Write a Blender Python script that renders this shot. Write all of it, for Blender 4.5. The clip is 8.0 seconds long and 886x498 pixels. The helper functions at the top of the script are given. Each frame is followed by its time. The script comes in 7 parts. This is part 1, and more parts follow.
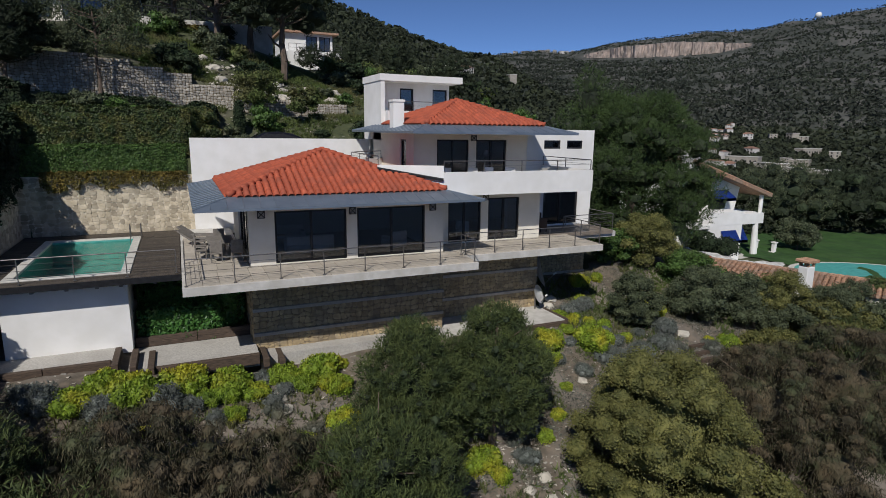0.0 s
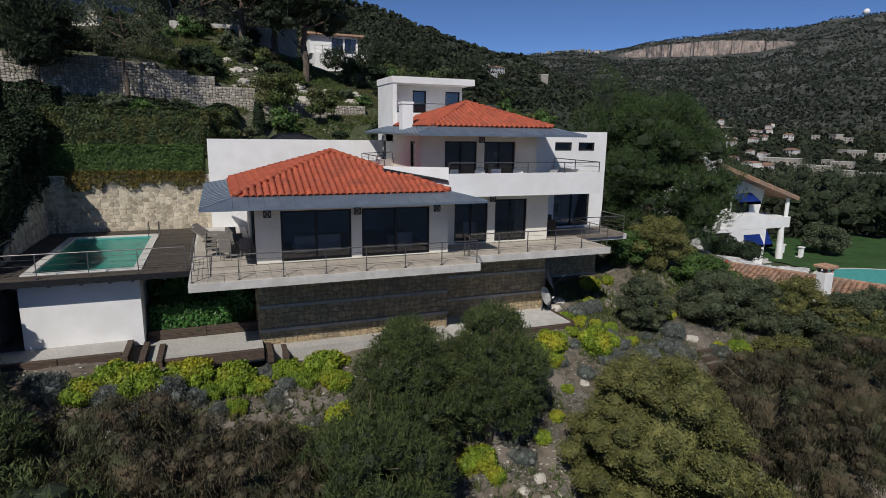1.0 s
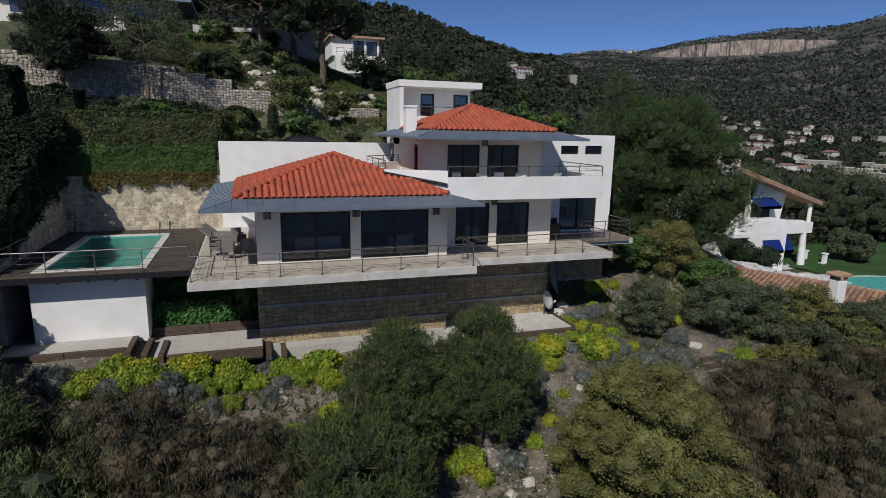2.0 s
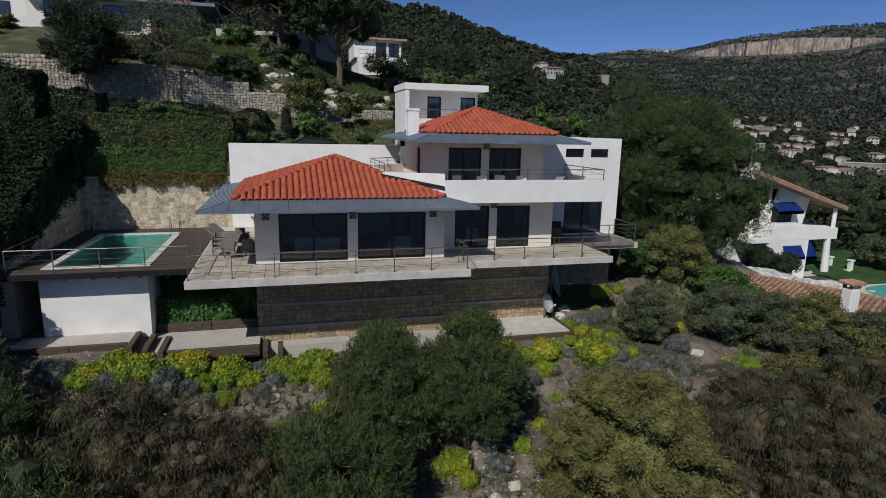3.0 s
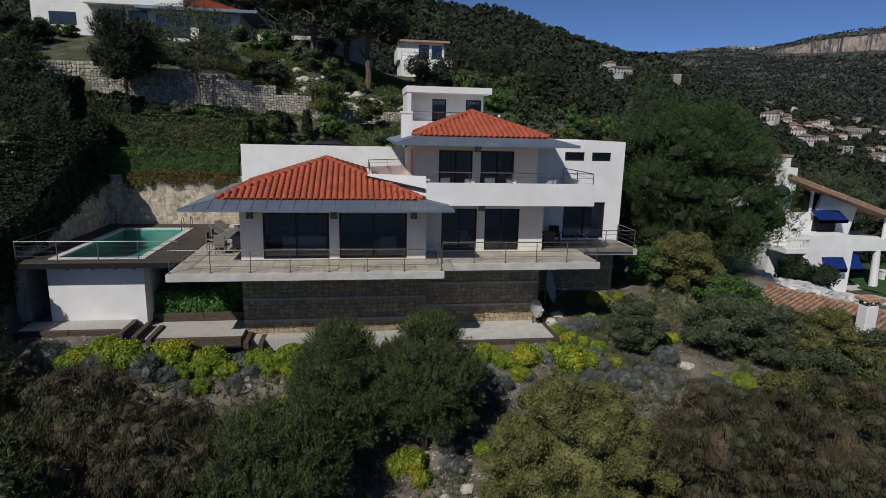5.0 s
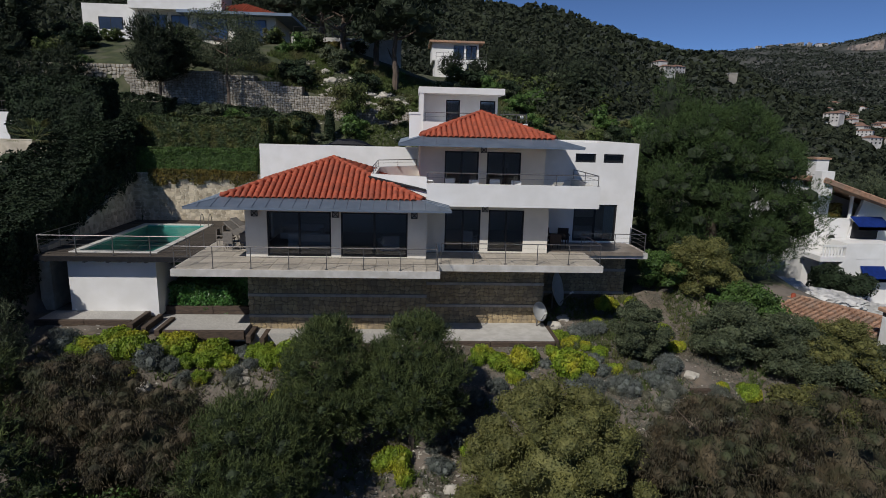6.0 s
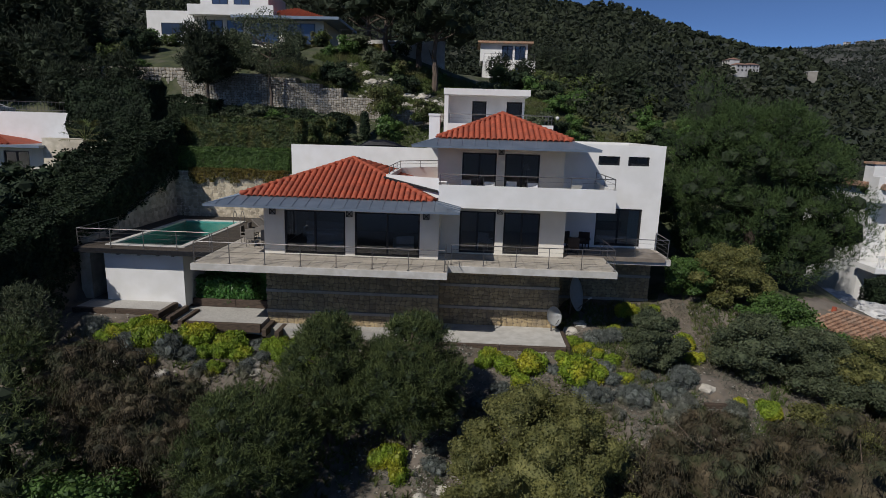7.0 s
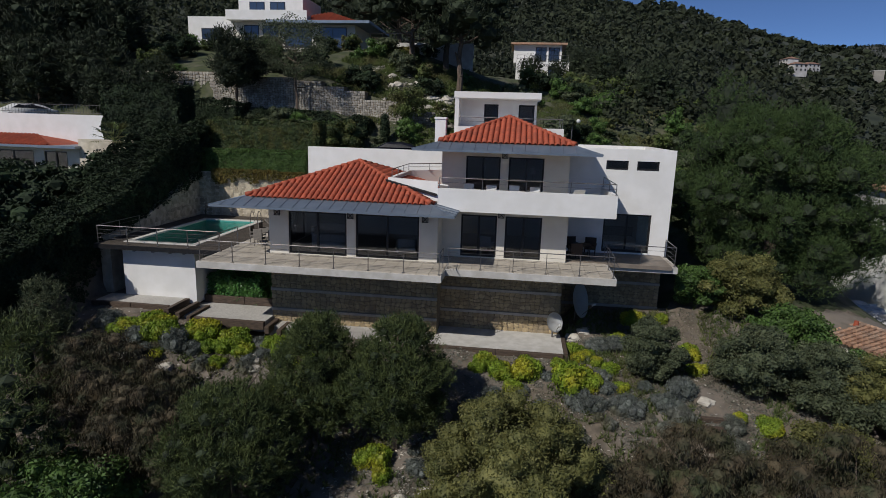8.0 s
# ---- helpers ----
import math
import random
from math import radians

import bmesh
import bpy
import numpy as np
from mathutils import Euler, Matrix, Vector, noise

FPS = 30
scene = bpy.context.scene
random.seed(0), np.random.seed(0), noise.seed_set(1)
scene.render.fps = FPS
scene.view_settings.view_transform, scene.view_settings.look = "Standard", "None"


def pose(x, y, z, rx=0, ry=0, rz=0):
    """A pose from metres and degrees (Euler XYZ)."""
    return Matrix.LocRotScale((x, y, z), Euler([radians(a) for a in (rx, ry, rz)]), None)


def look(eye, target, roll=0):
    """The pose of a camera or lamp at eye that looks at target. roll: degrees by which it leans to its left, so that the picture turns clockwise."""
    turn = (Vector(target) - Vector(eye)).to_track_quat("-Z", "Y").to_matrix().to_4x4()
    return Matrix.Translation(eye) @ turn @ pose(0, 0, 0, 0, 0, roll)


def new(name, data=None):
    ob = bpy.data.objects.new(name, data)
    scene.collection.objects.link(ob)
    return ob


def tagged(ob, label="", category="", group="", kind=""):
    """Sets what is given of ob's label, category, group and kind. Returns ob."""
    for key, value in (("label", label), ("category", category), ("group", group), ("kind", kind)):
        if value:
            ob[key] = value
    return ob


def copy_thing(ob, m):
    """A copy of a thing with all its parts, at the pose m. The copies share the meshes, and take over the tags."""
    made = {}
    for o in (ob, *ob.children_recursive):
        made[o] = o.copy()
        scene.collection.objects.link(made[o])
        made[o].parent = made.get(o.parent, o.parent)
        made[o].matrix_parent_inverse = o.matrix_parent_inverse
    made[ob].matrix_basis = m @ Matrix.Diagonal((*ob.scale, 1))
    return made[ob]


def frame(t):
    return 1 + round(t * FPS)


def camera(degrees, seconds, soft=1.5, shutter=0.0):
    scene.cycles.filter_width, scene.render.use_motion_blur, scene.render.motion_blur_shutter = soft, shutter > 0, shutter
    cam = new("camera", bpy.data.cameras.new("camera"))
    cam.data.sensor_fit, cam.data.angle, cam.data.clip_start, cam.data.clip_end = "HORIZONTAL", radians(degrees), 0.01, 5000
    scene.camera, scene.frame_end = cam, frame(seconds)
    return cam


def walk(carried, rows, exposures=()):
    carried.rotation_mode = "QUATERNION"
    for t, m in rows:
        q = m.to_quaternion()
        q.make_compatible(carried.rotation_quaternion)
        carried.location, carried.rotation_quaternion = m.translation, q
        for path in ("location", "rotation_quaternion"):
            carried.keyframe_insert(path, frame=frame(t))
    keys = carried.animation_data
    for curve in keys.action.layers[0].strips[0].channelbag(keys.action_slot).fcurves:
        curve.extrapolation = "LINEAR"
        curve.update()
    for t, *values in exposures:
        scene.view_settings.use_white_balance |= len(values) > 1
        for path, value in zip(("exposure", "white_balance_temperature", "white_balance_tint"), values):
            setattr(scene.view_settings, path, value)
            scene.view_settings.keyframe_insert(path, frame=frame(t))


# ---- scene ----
cam = camera(74.8, 8.0, 0.55)
METRES, EYE, TILT, LEAN, TURN = 16.0, 5.9, 0.0, 0.0, -24.4
EXPO = 0.1
ROWS = [
    (0.0, 0.0, 0.0, 0.0, 0.16, -11.57, -0.79),
    (0.5, 0.0389, -0.009, 0.0014, 1.61, -11.57, -0.84),
    (1.0, 0.0804, -0.0161, 0.0066, 3.3, -11.6, -0.9),
    (1.5, 0.1242, -0.0198, 0.0119, 4.76, -11.6, -0.96),
    (3.0, 0.2742, -0.0189, 0.0289, 9.33, -11.65, -1.17),
    (3.5, 0.3344, -0.0122, 0.0333, 11.03, -11.69, -1.18),
    (4.0, 0.399, -0.004, 0.0356, 12.6, -11.71, -1.22),
    (4.5, 0.4685, 0.0084, 0.0388, 14.22, -11.72, -1.27),
    (6.0, 0.6806, 0.0677, 0.0483, 21.04, -11.87, -1.47),
    (6.5, 0.7502, 0.0944, 0.0515, 23.81, -11.93, -1.55),
    (7.0, 0.8231, 0.1266, 0.0563, 27.22, -12.0, -1.62),
    (7.5, 0.8923, 0.1603, 0.0629, 29.96, -12.03, -1.68),
    (8.0, 0.9559, 0.1966, 0.0686, 31.94, -12.04, -1.73),
]
walk(cam, [(t, pose(0, 0, EYE, TILT, LEAN, TURN) @ pose(METRES * x, METRES * y, METRES * z, 90 + pitch, roll, yaw)) for t, x, y, z, yaw, pitch, roll in ROWS], [(0, EXPO), (3.0, EXPO - 0.1), (8.0, EXPO - 0.2)])

# ---- light ----
SUN_WAY = Vector((0.77, 1.0, -1.17)).normalized()
sun = new("sun", bpy.data.lights.new("sun", "SUN"))
sun.data.energy, sun.data.angle, sun.data.color = 3.4, radians(0.5), (1.0, 0.96, 0.91)
sun.matrix_world = look((0, 0, 60), Vector((0, 0, 60)) + SUN_WAY)
world = bpy.data.worlds.new("sky")
scene.world = world
world.use_nodes = True
sky = world.node_tree.nodes.new("ShaderNodeTexSky")
sky.sky_type, sky.sun_disc = "NISHITA", False
sky.sun_elevation = math.asin(-SUN_WAY.z)
sky.sun_rotation = math.atan2(-SUN_WAY.x, -SUN_WAY.y)
sky.altitude, sky.air_density, sky.dust_density, sky.ozone_density = 1500, 0.42, 0.0, 7.0
world.node_tree.links.new(sky.outputs[0], world.node_tree.nodes["Background"].inputs[0])
world.node_tree.nodes["Background"].inputs[1].default_value = 0.1


# ---- materials ----
def mat(name, c1, c2, scale=3.0, rough=0.8, metal=0.0, c3=None, scale3=0.3, mix3=0.5, bump=0.2, bscale=None, island=0.0, objrand=0.0, stretch=(1, 1, 1), spec=0.4, trans=0.0, width=0.28):
    """Two colours mixed by a fine noise, a third by a coarse one; relief from the fine noise."""
    m = bpy.data.materials.new(name)
    m.use_nodes = True
    nt = m.node_tree
    nd, ln = nt.nodes, nt.links
    p = nd["Principled BSDF"]
    geo = nd.new("ShaderNodeNewGeometry")
    mp = nd.new("ShaderNodeMapping")
    mp.inputs["Scale"].default_value = stretch
    ln.new(geo.outputs["Position"], mp.inputs[0])
    n1 = nd.new("ShaderNodeTexNoise")
    n1.inputs["Scale"].default_value, n1.inputs["Detail"].default_value = scale, 5
    ln.new(mp.outputs[0], n1.inputs["Vector"])
    r1 = nd.new("ShaderNodeMapRange")
    r1.inputs[1].default_value, r1.inputs[2].default_value = 0.5 - width / 2, 0.5 + width / 2
    ln.new(n1.outputs[0], r1.inputs[0])
    x1 = nd.new("ShaderNodeMix")
    x1.data_type = "RGBA"
    x1.inputs[6].default_value, x1.inputs[7].default_value = (*c1, 1), (*c2, 1)
    ln.new(r1.outputs[0], x1.inputs[0])
    col = x1.outputs[2]
    if c3:
        n2 = nd.new("ShaderNodeTexNoise")
        n2.inputs["Scale"].default_value, n2.inputs["Detail"].default_value = scale3, 6
        ln.new(geo.outputs["Position"], n2.inputs["Vector"])
        r2 = nd.new("ShaderNodeMapRange")
        r2.inputs[1].default_value, r2.inputs[2].default_value, r2.inputs[4].default_value = 0.47, 0.62, mix3
        ln.new(n2.outputs[0], r2.inputs[0])
        x2 = nd.new("ShaderNodeMix")
        x2.data_type = "RGBA"
        x2.inputs[7].default_value = (*c3, 1)
        ln.new(r2.outputs[0], x2.inputs[0])
        ln.new(col, x2.inputs[6])
        col = x2.outputs[2]
    if island or objrand:
        if island:
            rnd, amt = geo.outputs["Random Per Island"], island
        else:
            rnd, amt = nd.new("ShaderNodeObjectInfo").outputs["Random"], objrand
        r3 = nd.new("ShaderNodeMapRange")
        r3.inputs[3].default_value, r3.inputs[4].default_value = 1 - amt, 1 + amt
        ln.new(rnd, r3.inputs[0])
        hs = nd.new("ShaderNodeHueSaturation")
        ln.new(r3.outputs[0], hs.inputs["Value"])
        ln.new(col, hs.inputs["Color"])
        col = hs.outputs[0]
    ln.new(col, p.inputs["Base Color"])
    p.inputs["Roughness"].default_value, p.inputs["Metallic"].default_value = rough, metal
    p.inputs["Specular IOR Level"].default_value = spec
    if bump:
        b = nd.new("ShaderNodeBump")
        b.inputs["Strength"].default_value, b.inputs["Distance"].default_value = bump, 0.03
        if bscale:
            n3 = nd.new("ShaderNodeTexNoise")
            n3.inputs["Scale"].default_value, n3.inputs["Detail"].default_value = bscale, 4
            ln.new(geo.outputs["Position"], n3.inputs["Vector"])
            ln.new(n3.outputs[0], b.inputs["Height"])
        else:
            ln.new(n1.outputs[0], b.inputs["Height"])
        ln.new(b.outputs[0], p.inputs["Normal"])
    if trans:
        t = nd.new("ShaderNodeBsdfTranslucent")
        ln.new(col, t.inputs[0])
        mx = nd.new("ShaderNodeMixShader")
        mx.inputs[0].default_value = trans
        ln.new(p.outputs[0], mx.inputs[1])
        ln.new(t.outputs[0], mx.inputs[2])
        ln.new(mx.outputs[0], nd["Material Output"].inputs[0])
    return m


def glass_mat(name, tint, clear, rough=0.02, ior=1.6):
    m = bpy.data.materials.new(name)
    m.use_nodes = True
    nd, ln = m.node_tree.nodes, m.node_tree.links
    nd.remove(nd["Principled BSDF"])
    tr, gl, mx, fr = (nd.new(k) for k in ("ShaderNodeBsdfTransparent", "ShaderNodeBsdfGlossy", "ShaderNodeMixShader", "ShaderNodeFresnel"))
    tr.inputs[0].default_value = (*[c * clear for c in tint], 1)
    gl.inputs["Roughness"].default_value = rough
    fr.inputs[0].default_value = ior
    ln.new(fr.outputs[0], mx.inputs[0])
    ln.new(tr.outputs[0], mx.inputs[1])
    ln.new(gl.outputs[0], mx.inputs[2])
    ln.new(mx.outputs[0], nd["Material Output"].inputs[0])
    return m


RENDER = mat("white_render", (0.80, 0.79, 0.77), (0.74, 0.73, 0.70), 1.2, 0.9, c3=(0.66, 0.65, 0.62), scale3=0.5, mix3=0.35, bump=0.1, bscale=60)
CREAM = mat("cream_render", (0.74, 0.70, 0.61), (0.69, 0.65, 0.56), 1.5, 0.9, bump=0.1, bscale=60)
CONCRETE = mat("pale_concrete", (0.58, 0.56, 0.52), (0.48, 0.46, 0.42), 2.5, 0.9, c3=(0.40, 0.38, 0.33), scale3=0.9, mix3=0.5, bump=0.2, bscale=30)
GRAVEL = mat("pale_gravel", (0.50, 0.48, 0.44), (0.38, 0.36, 0.33), 14, 0.95, c3=(0.33, 0.31, 0.28), scale3=0.8, bump=0.5)
PAVER = mat("terrace_tile", (0.47, 0.42, 0.35), (0.40, 0.36, 0.30), 5, 0.7, bump=0.1, objrand=0.13)
TILE = mat("terracotta_tile", (0.43, 0.095, 0.045), (0.33, 0.07, 0.035), 7, 0.75, c3=(0.24, 0.065, 0.04), scale3=1.3, mix3=0.5, bump=0.15, objrand=0.14)
TILE_REST = mat("terracotta_tile_joined", (0.43, 0.095, 0.045), (0.33, 0.07, 0.035), 7, 0.75, c3=(0.24, 0.065, 0.04), scale3=1.3, mix3=0.5, bump=0.15, island=0.14)
OLD_TILE = mat("weathered_roof_tile", (0.42, 0.26, 0.17), (0.30, 0.17, 0.11), 4, 0.85, c3=(0.24, 0.19, 0.15), scale3=1.0, mix3=0.6, island=0.25)
ZINC = mat("blue_grey_zinc", (0.24, 0.29, 0.35), (0.20, 0.245, 0.30), 1.8, 0.42, 0.55, c3=(0.30, 0.34, 0.39), scale3=0.7, mix3=0.4, bump=0.05)
STEEL = mat("brushed_steel", (0.26, 0.245, 0.235), (0.19, 0.18, 0.175), 9, 0.38, 0.8, bump=0.03)
DARK_METAL = mat("dark_aluminium", (0.018, 0.018, 0.02), (0.03, 0.03, 0.032), 6, 0.4, 0.3, bump=0.03)
STONE = mat("ochre_stone", (0.45, 0.35, 0.20), (0.31, 0.235, 0.135), 5, 0.9, c3=(0.20, 0.17, 0.13), scale3=1.1, mix3=0.6, bump=0.5, objrand=0.2)
STONE_REST = mat("ochre_stone_joined", (0.45, 0.35, 0.20), (0.31, 0.235, 0.135), 5, 0.9, c3=(0.20, 0.17, 0.13), scale3=1.1, mix3=0.6, bump=0.5, island=0.2)
MORTAR = mat("stone_mortar", (0.26, 0.21, 0.145), (0.19, 0.15, 0.10), 6, 0.95, bump=0.4)
BAND = mat("concrete_band", (0.42, 0.39, 0.34), (0.34, 0.315, 0.275), 4, 0.9, c3=(0.27, 0.26, 0.24), scale3=0.8, bump=0.1)
RUBBLE = mat("pale_limestone", (0.56, 0.50, 0.40), (0.42, 0.37, 0.28), 2.5, 0.95, c3=(0.30, 0.26, 0.20), scale3=0.7, mix3=0.6, bump=0.6, bscale=9, island=0.30)
RUBBLE_PIECE = mat("pale_limestone_block", (0.58, 0.51, 0.39), (0.42, 0.36, 0.26), 2.5, 0.95, c3=(0.30, 0.25, 0.18), scale3=0.9, mix3=0.6, bump=0.6, bscale=9, objrand=0.30)
GABION = mat("gabion_stone", (0.46, 0.43, 0.37), (0.34, 0.31, 0.26), 3, 0.95, c3=(0.24, 0.22, 0.19), scale3=0.5, mix3=0.5, bump=0.4, island=0.30)
ROCK = mat("white_rock", (0.62, 0.61, 0.59), (0.42, 0.41, 0.40), 1.8, 0.95, c3=(0.30, 0.30, 0.28), scale3=0.9, mix3=0.5, bump=1.0, bscale=4)
DECK = mat("dark_deck_board", (0.085, 0.07, 0.055), (0.055, 0.045, 0.036), 4, 0.7, bump=0.2, island=0.3, stretch=(8, 1, 1))
SLEEPER = mat("old_sleeper_wood", (0.10, 0.07, 0.05), (0.055, 0.04, 0.03), 4, 0.85, bump=0.5, stretch=(1, 6, 6))
POOL_TILE = mat("pool_lining", (0.10, 0.40, 0.35), (0.07, 0.31, 0.28), 3, 0.5, bump=0.05)
COPING = mat("pale_coping", (0.62, 0.60, 0.54), (0.52, 0.50, 0.45), 4, 0.7, bump=0.1)
PLASTIC = mat("white_plastic", (0.72, 0.72, 0.70), (0.66, 0.66, 0.64), 3, 0.5, bump=0.0)
CLOTH = mat("off_white_cloth", (0.62, 0.60, 0.56), (0.54, 0.52, 0.48), 8, 0.95, bump=0.1)
TAUPE = mat("grey_taupe_cloth", (0.20, 0.18, 0.16), (0.15, 0.14, 0.125), 8, 0.95, bump=0.1)
WICKER = mat("dark_wicker", (0.05, 0.035, 0.028), (0.03, 0.022, 0.018), 30, 0.8, bump=0.4)
CURTAIN = mat("pale_blue_curtain", (0.55, 0.66, 0.68), (0.46, 0.57, 0.60), 4, 0.95, bump=0.0)
INSIDE = mat("interior_plaster", (0.50, 0.47, 0.42), (0.45, 0.42, 0.38), 2, 0.9, bump=0.0)
INSIDE_FLOOR = mat("interior_floor", (0.24, 0.20, 0.16), (0.19, 0.16, 0.13), 3, 0.5, bump=0.0)
BLUE = mat("blue_canvas", (0.012, 0.05, 0.30), (0.010, 0.04, 0.24), 3, 0.9, bump=0.05)
CAR_PAINT = mat("black_car_paint", (0.012, 0.013, 0.018), (0.016, 0.017, 0.022), 2, 0.15, 0.2, bump=0.0, spec=0.6)
BARK = mat("grey_brown_bark", (0.16, 0.12, 0.09), (0.09, 0.07, 0.055), 6, 0.95, bump=0.8, stretch=(1, 1, 0.3))
SOIL = mat("dry_soil", (0.17, 0.138, 0.105), (0.10, 0.085, 0.065), 2.6, 0.95, c3=(0.20, 0.175, 0.15), scale3=0.55, mix3=0.7, bump=0.9, bscale=5)
HILL = mat("scrub_ground", (0.072, 0.082, 0.036), (0.038, 0.050, 0.023), 1.5, 0.95, c3=(0.15, 0.135, 0.10), scale3=0.45, mix3=0.5, bump=0.9, bscale=4)
# distant hill and tree colours greyed slightly: mild haze put into the base colour
WOODS = mat("wooded_hill", (0.040, 0.050, 0.032), (0.024, 0.032, 0.022), 0.18, 0.95, c3=(0.075, 0.075, 0.05), scale3=0.035, mix3=0.5, bump=0.0)
MOUNTAIN = mat("rocky_scrub_mountain", (0.052, 0.056, 0.046), (0.032, 0.037, 0.031), 0.10, 0.95, c3=(0.125, 0.12, 0.112), scale3=0.022, mix3=0.55, bump=0.0, width=0.3)
FARWOOD = mat("far_tree_leaves", (0.050, 0.062, 0.032), (0.022, 0.030, 0.018), 0.08, 0.9, island=0.3, bump=0.0, trans=0.3)
SCRUB = mat("mountain_scrub_leaves", (0.050, 0.060, 0.042), (0.032, 0.040, 0.030), 0.02, 0.9, island=0.3, bump=0.0, trans=0.3)
CLIFF = mat("quarry_cliff", (0.36, 0.29, 0.25), (0.20, 0.17, 0.15), 0.06, 0.95, c3=(0.13, 0.115, 0.10), scale3=0.04, mix3=0.6, bump=0.0, stretch=(1, 1, 0.25))
# unseen bluish surface behind the camera, added to tint the window reflections
UNSEEN_SEA = mat("unseen_sea", (0.028, 0.042, 0.058), (0.034, 0.048, 0.062), 0.01, 0.45, bump=0.0, spec=0.2)
LAWN = mat("mown_lawn", (0.032, 0.082, 0.016), (0.022, 0.060, 0.012), 1.2, 0.95, c3=(0.045, 0.095, 0.022), scale3=0.2, bump=0.3, bscale=20)
ASPHALT = mat("driveway_asphalt", (0.11, 0.105, 0.10), (0.08, 0.078, 0.074), 5, 0.9, bump=0.2)
PINE = mat("pine_needles", (0.115, 0.145, 0.044), (0.030, 0.050, 0.018), 2.0, 0.75, island=0.25, bump=0.0, trans=0.25, width=0.34)
BIGPINE = mat("stone_pine_needles", (0.068, 0.110, 0.030), (0.030, 0.056, 0.016), 1.1, 0.8, island=0.22, bump=0.0, trans=0.2, width=0.34)
# dark hillside pines; also painted shade on the cores of needle crowns
DARKPINE_AND_SHADE = mat("dark_pine_needles_and_core_shade", (0.030, 0.044, 0.019), (0.018, 0.027, 0.013), 0.5, 0.8, island=0.35, bump=0.0, trans=0.1)
OAK = mat("olive_green_leaves", (0.195, 0.190, 0.060), (0.085, 0.095, 0.030), 2.4, 0.65, island=0.35, bump=0.0, trans=0.25, width=0.36)
OLIVE = mat("grey_olive_leaves", (0.115, 0.135, 0.070), (0.042, 0.058, 0.030), 2.2, 0.7, island=0.4, bump=0.0, trans=0.2, width=0.36)
BROWN = mat("brown_drying_leaves", (0.100, 0.076, 0.044), (0.034, 0.034, 0.019), 2.0, 0.75, c3=(0.046, 0.060, 0.024), scale3=0.5, mix3=0.75, island=0.5, bump=0.0, trans=0.15, width=0.36)
HEDGE = mat("hedge_leaves", (0.085, 0.150, 0.034), (0.050, 0.098, 0.022), 2.0, 0.6, island=0.45, bump=0.0, trans=0.2)
HEDGE_TALL = mat("tall_hedge_leaves", (0.062, 0.092, 0.028), (0.034, 0.056, 0.018), 2.0, 0.6, c3=(0.15, 0.135, 0.035), scale3=1.6, mix3=0.55, island=0.5, bump=0.0, trans=0.2)
HEDGE_OCHRE = mat("ochre_creeper_leaves", (0.16, 0.12, 0.025), (0.09, 0.085, 0.02), 1.5, 0.75, island=0.4, bump=0.0, trans=0.2)
CYPRESS = mat("cypress_leaves", (0.025, 0.044, 0.016), (0.015, 0.027, 0.011), 0.8, 0.8, island=0.35, bump=0.0, trans=0.1)
LIME = mat("lime_green_leaves", (0.22, 0.30, 0.028), (0.12, 0.20, 0.020), 1.6, 0.6, c3=(0.42, 0.38, 0.03), scale3=0.8, mix3=0.75, island=0.4, bump=0.0, trans=0.25)
LAVENDER = mat("grey_lavender_leaves", (0.165, 0.180, 0.165), (0.085, 0.100, 0.085), 3, 0.9, island=0.4, bump=0.0, trans=0.1)
IVY = mat("glossy_ivy", (0.075, 0.185, 0.040), (0.045, 0.125, 0.028), 2, 0.4, island=0.4, bump=0.0, trans=0.25)
GRASS = mat("wild_grass", (0.10, 0.135, 0.035), (0.07, 0.095, 0.03), 0.6, 0.85, c3=(0.15, 0.13, 0.06), scale3=0.3, mix3=0.6, island=0.35, bump=0.0, trans=0.2)
COVER = mat("dry_groundcover", (0.17, 0.175, 0.15), (0.085, 0.095, 0.075), 1.6, 0.9, c3=(0.15, 0.135, 0.075), scale3=0.5, mix3=0.7, island=0.4, bump=0.0, trans=0.15)
GLASS = glass_mat("window_glass", (0.86, 0.89, 0.92), 0.92, 0.02, 1.75)
WATER = glass_mat("pool_water", (0.55, 0.92, 0.86), 0.85, 0.05, 1.25)
wn = WATER.node_tree.nodes.new("ShaderNodeTexNoise")
wn.inputs["Scale"].default_value, wn.inputs["Detail"].default_value = 6.0, 5
wb = WATER.node_tree.nodes.new("ShaderNodeBump")
wb.inputs["Strength"].default_value, wb.inputs["Distance"].default_value = 0.5, 0.06
wg = WATER.node_tree.nodes.new("ShaderNodeNewGeometry")
WATER.node_tree.links.new(wg.outputs["Position"], wn.inputs["Vector"])
WATER.node_tree.links.new(wn.outputs[0], wb.inputs["Height"])
for node in WATER.node_tree.nodes:
    if node.type in ("BSDF_GLOSSY", "FRESNEL"):
        WATER.node_tree.links.new(wb.outputs[0], node.inputs["Normal"])


# ---- helpers for meshes ----
def box(bm, x0, x1, y0, y1, z0, z1, bevel=0.0):
    r = bmesh.ops.create_cube(bm, size=1)
    bmesh.ops.scale(bm, vec=(x1 - x0, y1 - y0, z1 - z0), verts=r["verts"])
    bmesh.ops.translate(bm, vec=((x0 + x1) / 2, (y0 + y1) / 2, (z0 + z1) / 2), verts=r["verts"])
    if bevel:
        edges = list({e for v in r["verts"] for e in v.link_edges})
        bmesh.ops.bevel(bm, geom=edges, offset=bevel, segments=2, affect="EDGES", profile=0.5)
    return bm


